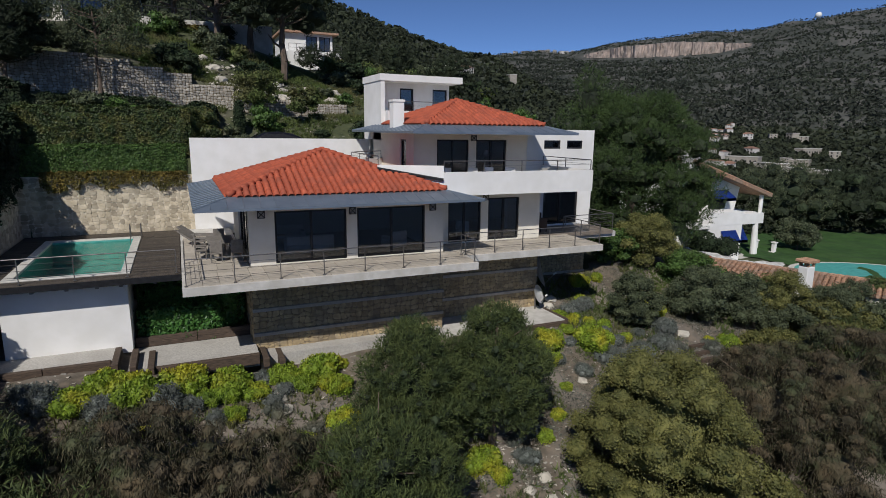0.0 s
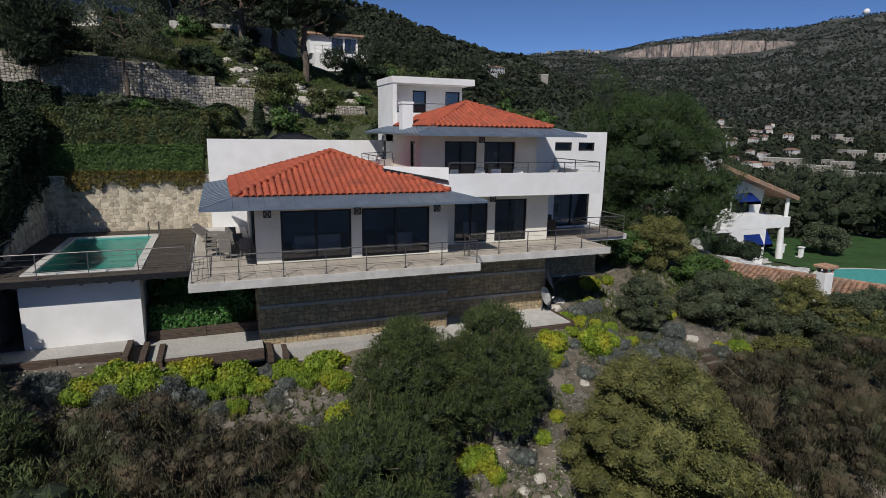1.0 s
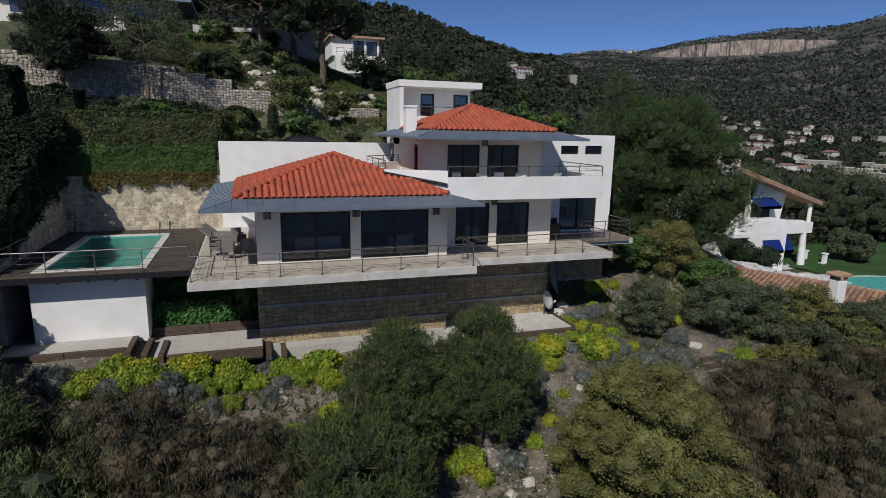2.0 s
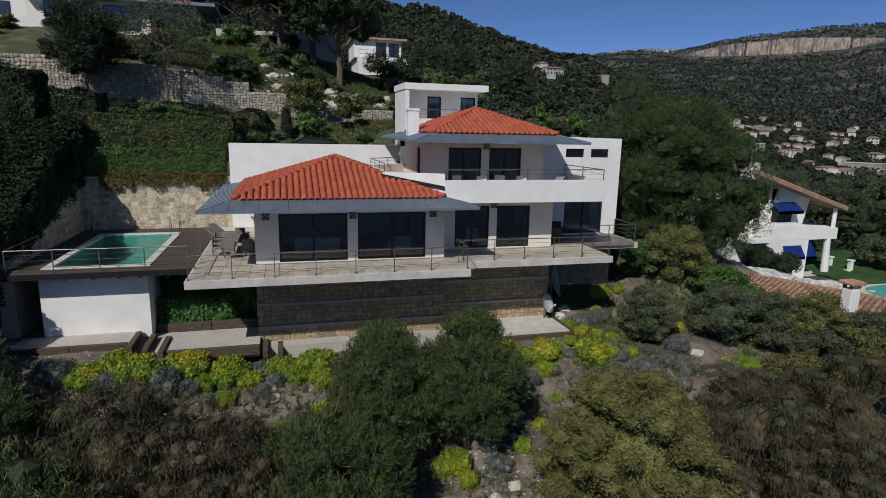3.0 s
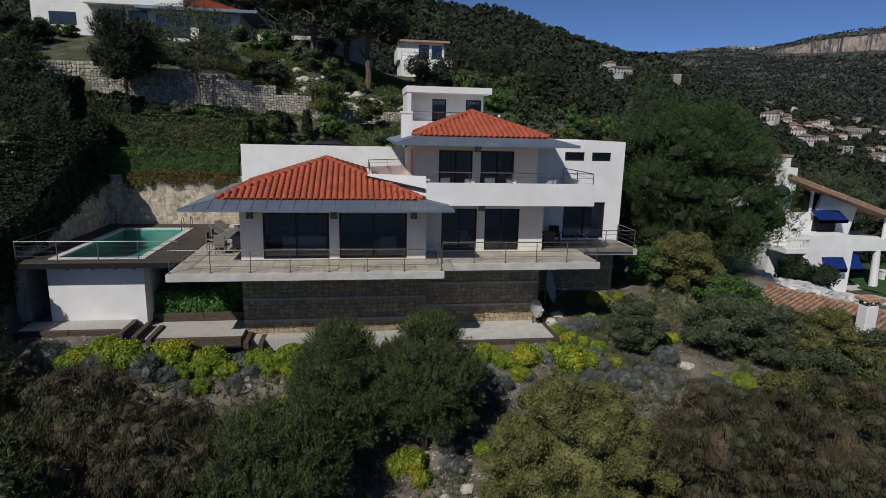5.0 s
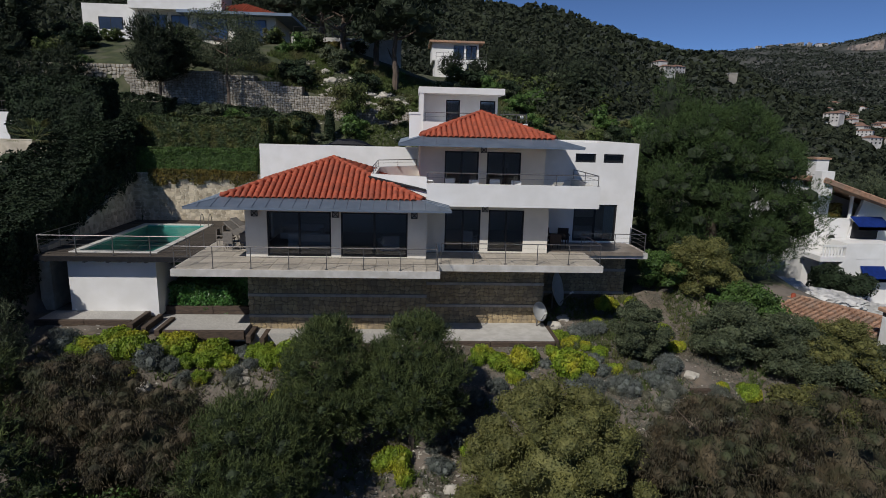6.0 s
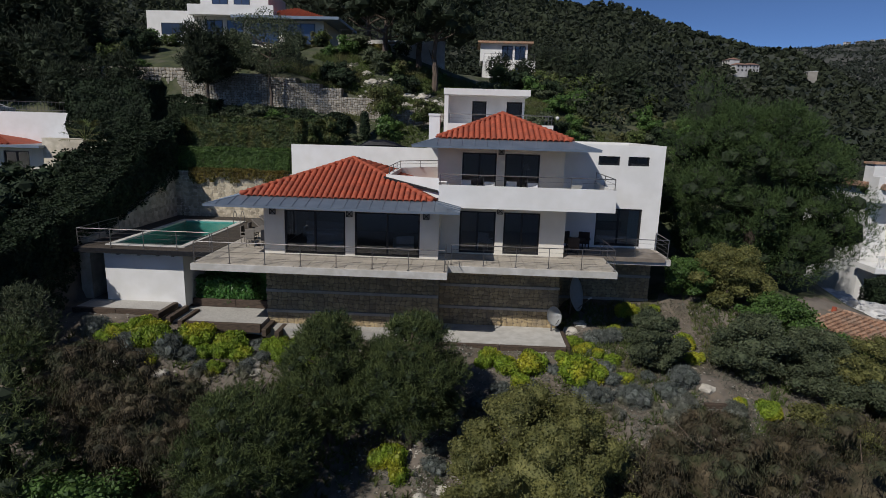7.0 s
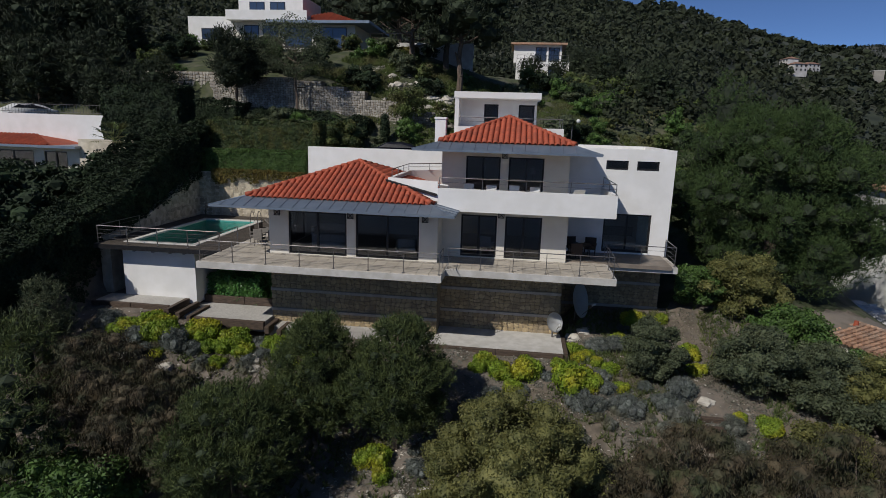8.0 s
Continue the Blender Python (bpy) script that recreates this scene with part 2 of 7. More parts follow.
def prism(bm, outline, z0, z1):
    """An upright prism over a plan outline."""
    lo = [bm.verts.new((x, y, z0)) for x, y in outline]
    hi = [bm.verts.new((x, y, z1)) for x, y in outline]
    n = len(outline)
    bm.faces.new(lo[::-1]), bm.faces.new(hi)
    for i in range(n):
        bm.faces.new((lo[i], lo[(i + 1) % n], hi[(i + 1) % n], hi[i]))
    bmesh.ops.recalc_face_normals(bm, faces=bm.faces)
    return bm


def rod(bm, a, b, r, sides=8, r2=None):
    a, b = Vector(a), Vector(b)
    d = b - a
    res = bmesh.ops.create_cone(bm, cap_ends=True, segments=sides, radius1=r, radius2=r if r2 is None else r2, depth=d.length)
    m = Matrix.Translation((a + b) / 2) @ d.to_track_quat("Z", "Y").to_matrix().to_4x4()
    bmesh.ops.transform(bm, matrix=m, verts=res["verts"])
    return bm


def B():
    return bmesh.new()


def finish(name, bm, material, smooth=False):
    me = bpy.data.meshes.new(name)
    bm.to_mesh(me)
    bm.free()
    if material:
        me.materials.append(material)
    if smooth:
        for p in me.polygons:
            p.use_smooth = True
    return me


def part(name, bm, material, parent, label="", smooth=False):
    ob = new(name, finish(name, bm, material, smooth))
    ob.parent = parent
    return tagged(ob, label)


def single(name, bm, material, label, category, group="", kind="", smooth=False):
    return tagged(new(name, finish(name, bm, material, smooth)), label, category, group, kind)


def thing(name, at, label, category, group="", kind=""):
    ob = new(name)
    ob.location = at
    ob.empty_display_size = 0.2
    return tagged(ob, label, category, group, kind)


def raw_mesh(name, verts, sizes, material):
    """A mesh of separate faces, all with the same number of corners."""
    verts = np.asarray(verts, np.float32).reshape(-1, 3)
    n = len(verts) // sizes
    me = bpy.data.meshes.new(name)
    me.vertices.add(len(verts)), me.loops.add(len(verts)), me.polygons.add(n)
    me.vertices.foreach_set("co", verts.ravel())
    me.loops.foreach_set("vertex_index", np.arange(len(verts), dtype=np.int32))
    me.polygons.foreach_set("loop_start", np.arange(0, len(verts), sizes, dtype=np.int32))
    me.polygons.foreach_set("loop_total", np.full(n, sizes, np.int32))
    me.update(calc_edges=True)
    me.materials.append(material)
    return me


def unit(v):
    return v / np.maximum(np.linalg.norm(v, axis=1, keepdims=True), 1e-9)


def spikes(rng, pts, nrm, k, length, width, spread):
    """Needle tufts: k thin triangles from each point, fanned about its normal."""
    n = len(pts)
    p = np.repeat(pts, k, 0)
    d = unit(np.repeat(nrm, k, 0) + rng.normal(0, spread, (n * k, 3)))
    side = unit(np.cross(d, rng.normal(0, 1, (n * k, 3))))
    ln = length * rng.uniform(0.6, 1.3, (n * k, 1))
    w = width * rng.uniform(0.7, 1.3, (n * k, 1))
    return np.stack([p - side * w, p + side * w, p + d * ln], 1)


def leaves(rng, pts, nrm, length, width, tilt):
    """Diamond leaves at the points, their faces turned about the normals."""
    n = len(pts)
    f = unit(nrm + rng.normal(0, tilt, (n, 3)))
    u = unit(np.cross(f, rng.normal(0, 1, (n, 3))))
    v = np.cross(f, u)
    ln = length * rng.uniform(0.6, 1.35, (n, 1))
    w = width * rng.uniform(0.6, 1.35, (n, 1))
    return np.stack([pts - u * ln, pts + v * w, pts + u * ln, pts - v * w], 1)


def on_blobs(rng, blobs, n, shell=0.25):
    """n points near the surface of a list of ellipsoids (x, y, z, rx, rz), with outward normals; points deep inside another one are dropped."""
    bl = np.array(blobs, float)
    area = bl[:, 3] ** 2
    idx = rng.choice(len(bl), int(n * 1.5), p=area / area.sum())
    d = unit(rng.normal(0, 1, (len(idx), 3)))
    rad = np.stack([bl[idx, 3], bl[idx, 3], bl[idx, 4]], 1)
    pts = bl[idx, :3] + d * rad * (1 - shell * rng.random((len(idx), 1)) ** 1.5)
    keep = np.ones(len(idx), bool)
    for b in bl:
        q = (pts - b[:3]) / np.array([b[3], b[3], b[4]])
        keep &= (q ** 2).sum(1) > (0.42 if shell < 0.4 else 0.2)
    pts, d = pts[keep][:n], d[keep][:n]
    return pts, unit(d / rad[keep][:n])


def blob_crown(rng, r, h, count, size, low=0.0, taper=0.0):
    """Clumps filling an egg-shaped crown of radius r and height h that starts at z = low."""
    out = [(0, 0, low + h * 0.5, r * 0.72, h * 0.40)]
    for i in range(count):
        u = rng.uniform(-0.85, 0.95)
        a = i * 2.4 + rng.uniform(-0.4, 0.4)
        w = math.sqrt(max(0.05, 1 - u * u)) * r * (1 - taper * max(u, 0)) * rng.uniform(0.72, 1.0)
        s = size * rng.uniform(0.65, 1.25)
        out.append((w * math.cos(a), w * math.sin(a), low + h * 0.5 + u * h * 0.46, s, s * rng.uniform(0.6, 0.85)))
    return out


def core_mesh(bm, blobs, factor, sides=7):
    for x, y, z, r, rz in blobs:
        res = bmesh.ops.create_icosphere(bm, subdivisions=1, radius=1)
        bmesh.ops.scale(bm, vec=(r * factor, r * factor, rz * factor), verts=res["verts"])
        bmesh.ops.translate(bm, vec=(x, y, z), verts=res["verts"])
    return bm


def trunk_mesh(rng, bm, h, r, limbs, crown_r, lean=0.0):
    a = Vector((0, 0, -0.6))
    top = Vector((lean, lean * 0.4, h))
    steps = 5
    for i in range(steps):
        b = Vector((0, 0, 0)).lerp(top, (i + 1) / steps) + Vector((rng.uniform(-1, 1), rng.uniform(-1, 1), 0)) * r * 0.5
        rod(bm, a, b, r * (1 - i / (steps + 2)), 8, r * (1 - (i + 1) / (steps + 2)))
        a = b
    for i in range(limbs):
        t = rng.uniform(0.3, 0.95)
        s = Vector((0, 0, 0)).lerp(top, t)
        ang = i * 2.4 + rng.uniform(0, 0.6)
        e = s + Vector((math.cos(ang), math.sin(ang), rng.uniform(0.2, 0.7))) * crown_r * rng.uniform(0.5, 0.85)
        m = s.lerp(e, 0.5) + Vector((0, 0, -0.06 * crown_r))
        rod(bm, s, m, r * 0.38, 6, r * 0.25)
        rod(bm, m, e, r * 0.25, 6, r * 0.08)
    return bm


def plant(name, label, category, at, blobs, kind, n, material, size, trunk=None, group="", seed=1, core=0.8):
    """A tree or bush: trunk and limbs, and a crown of many small leaves or needle tufts over an inner body, which in
    needle crowns is coloured darker as painted shade.
    """
    rng = np.random.default_rng(seed)
    th = thing(name, at, label, category, group)
    if trunk:
        h, r, limbs, cr = trunk
        part("trunk", trunk_mesh(rng, B(), h, r, limbs, cr), BARK, th)
    if kind == "needle":
        base, nrm = on_blobs(rng, blobs, n // 9, 0.5)
        way = unit(nrm * 0.7 + np.array([0, 0, 0.9]) + rng.normal(0, 0.3, nrm.shape))
        t = rng.random((len(base), 9, 1))
        pts = (base[:, None] + way[:, None] * t * size * 3.2 + rng.normal(0, size * 0.28, (len(base), 9, 3))).reshape(-1, 3)
        fan = unit(np.repeat(way, 9, 0) + rng.normal(0, 0.55, pts.shape))
        side = unit(np.cross(fan, rng.normal(0, 1, pts.shape)))
        me = raw_mesh("crown", np.stack([pts, pts + fan * size * 0.6 + side * size * 0.14, pts + fan * size * 1.7, pts + fan * size * 0.6 - side * size * 0.14], 1), 4, material)
    elif kind == "blade":
        pts, nrm = on_blobs(rng, blobs, n, 0.7)
        hang = unit(nrm * 0.35 + np.array([0, 0, -1.0]) + rng.normal(0, 0.38, pts.shape))
        side = unit(np.cross(hang, rng.normal(0, 1, pts.shape)))
        ln = size * rng.uniform(1.2, 2.8, (len(pts), 1))
        me = raw_mesh("crown", np.stack([pts, pts + hang * ln * 0.45 + side * size * 0.16, pts + hang * ln, pts + hang * ln * 0.45 - side * size * 0.16], 1), 4, material)
    elif kind == "spiky":
        pts, nrm = on_blobs(rng, blobs, n)
        me = raw_mesh("crown", spikes(rng, pts, unit(nrm + np.array([0, 0, 0.5])), 4, size, size * 0.10, 0.55), 3, material)
    else:
        pts, nrm = on_blobs(rng, blobs, n, 0.45)
        me = raw_mesh("crown", leaves(rng, pts, nrm, size, size * 0.55, 0.95), 4, material)
    ob = new("crown", me)
    ob.parent = th
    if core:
        # needle cores take a darker colour that stands for shade between the tufts
        part("inner_crown", core_mesh(B(), blobs, core), DARKPINE_AND_SHADE if kind == "needle" else material, th)
    return th


# ---- the ground: one sheet to the horizon ----
def ss(a, b, x):
    t = min(1.0, max(0.0, (x - a) / (b - a)))
    return t * t * (3 - 2 * t)


def lerp_table(table, x):
    for (a, u), (b, v) in zip(table, table[1:]):
        if x <= b:
            return u + (v - u) * max(0.0, (x - a) / (b - a))
    return table[-1][1]


NEAR_RIDGE = ((-180, -5), (-110, 2), (-60, 12), (-30, 15), (0, 13.0), (8.5, 11.2), (14.5, 10.3), (19.7, 8.5), (25, 6.9), (27.7, 6.4), (32, 4.4), (40, 0.2), (48, -3.0), (60, -4.4), (90, -6), (180, -5))
MID_RISE = ((-180, -4), (-60, 8), (0, 10), (20, 6), (27, 4.6), (32, 3.4), (40, 1.6), (48, 0.2), (60, -0.2), (90, -2), (180, -4))
FAR_RIDGE = ((-180, -1), (-60, 4), (20, 5.5), (25, 6.5), (28, 6.8), (31.4, 7.1), (35.5, 7.1), (40.5, 8.0), (47.4, 8.5), (53.7, 8.9), (57.5, 9.5), (60, 9.6), (90, 8), (140, 0), (180, -1))


WALL_FOOT = ((-14, 8.0), (-2.5, 7.9), (2.8, 7.2), (5.7, 6.8), (14, 6.7))
WALL_BROW = ((-6, 10.65), (-2.7, 10.1), (1.2, 9.3), (4.2, 8.6), (6, 7.9), (14, 7.7))


def near_height(x, y):
    zc = -3.05 - 1.1 * ss(-4.5, 2.5, x)
    front = zc - 0.12 * max(0, 24.8 - y) - 0.43 * max(0.0, 22.0 - y)
    front = max(front, -40.0)
    crest = lerp_table(((3, 14.8), (9, 13.0), (14, 11.2), (24, 10.0)), x)
    foot, brow = lerp_table(WALL_FOOT, x), lerp_table(WALL_BROW, x)
    up = 4.15 + (foot - 4.15) * ss(42, 47, y) + (brow - foot) * ss(48.5, 49.1, y) + (crest - brow) * min(1.0, max(0.0, y - 49.1) / 12.9)
    up += (max(crest, 13.8) - crest) * ss(62, 84, y)
    if y > 90:
        up += (y - 90) * 0.16
    front += 0.30 * ss(10, 12, x) * ss(22.6, 23.6, y) * (1 - ss(17.5, 18.5, x)) + 1.2 * ss(25, 29.5, y) * ss(17.8, 19.0, x)
    back = up if y > 36.2 else front
    left = 1.2 + 0.30 * (y - 30)
    if y > 36:
        left = 3.0 + (up - 3.0) * ss(36, 46, y)
    left = min(left, front + 1.0 + 7 * ss(19, 31, y)) if y < 36 else left
    right = front if y < 25 else front + (y - 25) * 0.10 + 9.0 * ss(34, 62, y) + max(0, y - 62) * 0.10
    low = -5.6 - 0.10 * max(0, 21 - y) - 0.30 * max(0.0, 14 - y) - 0.06 * max(0, y - 48)
    right += (low - right) * ss(33, 42, x)
    z = back + (left - back) * (1 - ss(-9.0, -8.1, x))
    if x > 18:
        k = ss(23.9, 24.6, x) if y < 44 else ss(16, 30, x)
        z = z + (right - z) * k
    return z


def height(x, y):
    ex, ey = x - 8.0, y + 1.0
    r = math.hypot(ex, ey)
    az = math.degrees(math.atan2(ex, ey))
    zn = near_height(x, y) if r < 130 else 0.0
    n1 = noise.noise(Vector((x * 0.35, y * 0.35, 0))) * 0.25 + noise.noise(Vector((x * 1.3, y * 1.3, 3))) * 0.08
    if r < 80:
        k = 0.15 if -9 < x < 25 and 24.4 < y < 44 else 1.0
        return zn + n1 * k
    ref = 80.0
    zr = near_height(8 + ref * math.sin(math.radians(az)), -1 + ref * math.cos(math.radians(az)))
    pts = ((80, zr), (102, zr + 0.8), (420, 5.9 + 420 * math.tan(math.radians(lerp_table(NEAR_RIDGE, az)))),
           (720, 5.9 + 720 * math.tan(math.radians(lerp_table(MID_RISE, az)))),
           (1900, 5.9 + 1900 * math.tan(math.radians(lerp_table(FAR_RIDGE, az)))), (2600, 120), (4700, -60))
    if az > 45 or az < -120:
        pts = ((80, zr), (160, min(zr, -14) - 6)) + pts[1:]
    z = lerp_table(pts, r)
    amp = 0.012 * r * (1 - 0.6 * ss(1700, 1900, r))
    z += amp * (noise.noise(Vector((x / 45, y / 45, 7))) * 0.6 + noise.noise(Vector((x / 160, y / 160, 9)))) * ss(80, 160, r)
    return z


def build_ground():
    az = [a for a in np.arange(-60, 75, 0.6)] + [a for a in np.arange(75, 300, 4.0)]
    rad = [1.5]
    while rad[-1] < 4700:
        r = rad[-1]
        rad.append(r + (0.45 if r < 62 else 0.012 * r * (1 if r < 420 else 1.6)))
    n, m = len(az), len(rad)
    verts = [(8.0, -1.0, height(8.0, -1.0))]
    for r in rad:
        for a in az:
            x, y = 8 + r * math.sin(math.radians(a)), -1 + r * math.cos(math.radians(a))
            verts.append((x, y, height(x, y)))
    faces, ids = [], []
    for j in range(n):
        faces.append((0, 1 + (j + 1) % n, 1 + j))
        ids.append(0)
    for i in range(m - 1):
        for j in range(n):
            k = (j + 1) % n
            faces.append((1 + i * n + j, 1 + i * n + k, 1 + (i + 1) * n + k, 1 + (i + 1) * n + j))
            r, a = rad[i], az[j]
            x, y = 8 + r * math.sin(math.radians(a)), -1 + r * math.cos(math.radians(a))
            c = 0 if r < 44 and y < 30 else 1 if r < 95 else 2 if r < 760 else 3
            # ground out of view behind the camera turns blue for the glass to reflect
            if r > 140 and (a > 85 or a < -100):
                c = 4
            ids.append(c)
    me = bpy.data.meshes.new("ground")
    me.from_pydata(verts, [], faces)
    for mm in (SOIL, HILL, WOODS, MOUNTAIN, UNSEEN_SEA):
        me.materials.append(mm)
    me.polygons.foreach_set("material_index", ids)
    me.polygons.foreach_set("use_smooth", [True] * len(faces))
    return tagged(new("ground", me), "dry sloping garden soil rising to wooded hills and a rocky mountain", "ground", kind="structure")


build_ground()

QUARRY = ((36.4, 6.85, 6.9), (38, 6.75, 7.2), (40.2, 6.7, 7.6), (44.4, 6.73, 7.88), (47, 6.85, 7.8), (48.8, 6.95, 7.65), (50.8, 7.38, 7.5))


def quarry():
    """A long cliff face cut into the mountain, fluted and stepped."""
    base = tuple((q[0], q[1]) for q in QUARRY)
    brow = tuple((q[0], q[2]) for q in QUARRY)
    verts, faces, rows = [], [], 9
    steps = 170
    for i in range(steps + 1):
        az = 36.4 + 14.4 * i / steps
        lo, hi = lerp_table(base, az), lerp_table(brow, az)
        hi += 0.10 * noise.noise(Vector((az * 2.3, 0, 1)))
        r = 1000.0
        sa, ca = math.sin(math.radians(az)), math.cos(math.radians(az))
        while r < 1800 and math.degrees(math.atan2(height(8 + r * sa, -1 + r * ca) - 5.9, r)) < lo:
            r += 10
        for j in range(rows + 1):
            f = j / rows
            rr = r - 14 + 26 * f + 9 * noise.noise(Vector((az * 5.0, f * 1.5, 2))) + 5 * noise.noise(Vector((az * 17.0, f * 4, 3)))
            z = 5.9 + rr * math.tan(math.radians(lo - 0.08 + (hi - lo + 0.08) * f))
            verts.append((8 + rr * sa, -1 + rr * ca, z))
    for i in range(steps):
        for j in range(rows):
            a = i * (rows + 1) + j
            faces.append((a, a + rows + 1, a + rows + 2, a + 1))
    me = bpy.data.meshes.new("cliff")
    me.from_pydata(verts, [], faces)
    me.materials.append(CLIFF)
    tagged(new("quarry_cliff", me), "pale pinkish quarried cliff face across the mountain", "cliff", kind="structure")


quarry()
dome_r = 1850.0
b = bmesh.new()
bmesh.ops.create_uvsphere(b, u_segments=24, v_segments=14, radius=7.5)
me = bpy.data.meshes.new("radome")
b.to_mesh(me)
b.free()
me.materials.append(RENDER)
for p in me.polygons:
    p.use_smooth = True
dome = tagged(new("radome", me), "white round radar dome on the mountain ridge", "radome")
dome.location = (8 + dome_r * math.sin(radians(55.4)), -1 + dome_r * math.cos(radians(55.4)), 5.9 + dome_r * math.tan(radians(9.36)))


# ---- the villa ----
def wpart(name, bm, material, parent, label="", smooth=False):
    """A part whose mesh is given in world metres."""
    at = Vector((0, 0, 0))
    o = parent
    while o:
        at += o.location
        o = o.parent
    bmesh.ops.translate(bm, vec=-at, verts=bm.verts)
    return part(name, bm, material, parent, label, smooth)


def wall_x(bm, x0, x1, y0, y1, z0, z1, holes=()):
    """A wall along x with openings (xa, xb, za, zb), as one welded shell."""
    xs = sorted({x0, x1, *[h[0] for h in holes], *[h[1] for h in holes]})
    zs = sorted({z0, z1, *[h[2] for h in holes], *[h[3] for h in holes]})
    vs = {}

    def v(i, j, k):
        if (i, j, k) not in vs:
            vs[i, j, k] = bm.verts.new((xs[i], (y0, y1)[k], zs[j]))
        return vs[i, j, k]

    def solid(i, j):
        if not (0 <= i < len(xs) - 1 and 0 <= j < len(zs) - 1):
            return False
        cx, cz = (xs[i] + xs[i + 1]) / 2, (zs[j] + zs[j + 1]) / 2
        return not any(h[0] < cx < h[1] and h[2] < cz < h[3] for h in holes)

    for i in range(len(xs) - 1):
        for j in range(len(zs) - 1):
            if not solid(i, j):
                continue
            bm.faces.new((v(i, j, 0), v(i + 1, j, 0), v(i + 1, j + 1, 0), v(i, j + 1, 0)))
            bm.faces.new((v(i, j + 1, 1), v(i + 1, j + 1, 1), v(i + 1, j, 1), v(i, j, 1)))
            if not solid(i - 1, j):
                bm.faces.new((v(i, j, 1), v(i, j, 0), v(i, j + 1, 0), v(i, j + 1, 1)))
            if not solid(i + 1, j):
                bm.faces.new((v(i + 1, j, 0), v(i + 1, j, 1), v(i + 1, j + 1, 1), v(i + 1, j + 1, 0)))
            if not solid(i, j - 1):
                bm.faces.new((v(i, j, 1), v(i + 1, j, 1), v(i + 1, j, 0), v(i, j, 0)))
            if not solid(i, j + 1):
                bm.faces.new((v(i, j + 1, 0), v(i + 1, j + 1, 0), v(i + 1, j + 1, 1), v(i, j + 1, 1)))
    return bm


def wall_y(bm, x0, x1, y0, y1, z0, z1, holes=()):
    wall_x(bm, y0, y1, x0, x1, z0, z1, holes)
    for q in bm.verts:
        q.co.x, q.co.y = q.co.y, q.co.x
    bmesh.ops.reverse_faces(bm, faces=bm.faces)
    return bm


def window(parent, x0, x1, y, z0, z1, leaves_n=2, along="x", name="sliding_window"):
    """A dark aluminium frame with its panes, set in an opening; y is the frame's outer face."""
    f = B()
    w, d = 0.085, 0.10
    step = (x1 - x0 - 2 * w) / leaves_n
    holes = [(x0 + w + i * step + (0.05 if i else 0), x0 + w + (i + 1) * step - (0.05 if i < leaves_n - 1 else 0), z0 + 0.10, z1 - w) for i in range(leaves_n)]
    (wall_x if along == "x" else wall_y)(f, *((x0, x1, y, y + d) if along == "x" else (y, y + d, x0, x1)), z0, z1, holes)
    win = wpart(name, f, DARK_METAL, parent)
    for i in range(leaves_n):
        a, b = x0 + w + i * step, x0 + w + (i + 1) * step
        g = B()
        if along == "x":
            box(g, a, b, y + 0.045, y + 0.06, z0 + 0.10, z1 - w)
        else:
            box(g, y + 0.045, y + 0.06, a, b, z0 + 0.10, z1 - w)
        pane = wpart("pane", g, GLASS, win)
        pane.visible_shadow = False
    return win


FLOOR = 0.2
villa = thing("villa", (11, 25, -4.2), "modern white villa with red tiled hip roofs on a stone basement", "house")


def shell(kind, spec, material, label="", name="wall", holes=()):
    bm = B()
    (wall_x if kind == "x" else wall_y)(bm, *spec, holes)
    return wpart(name, bm, material, villa, label)


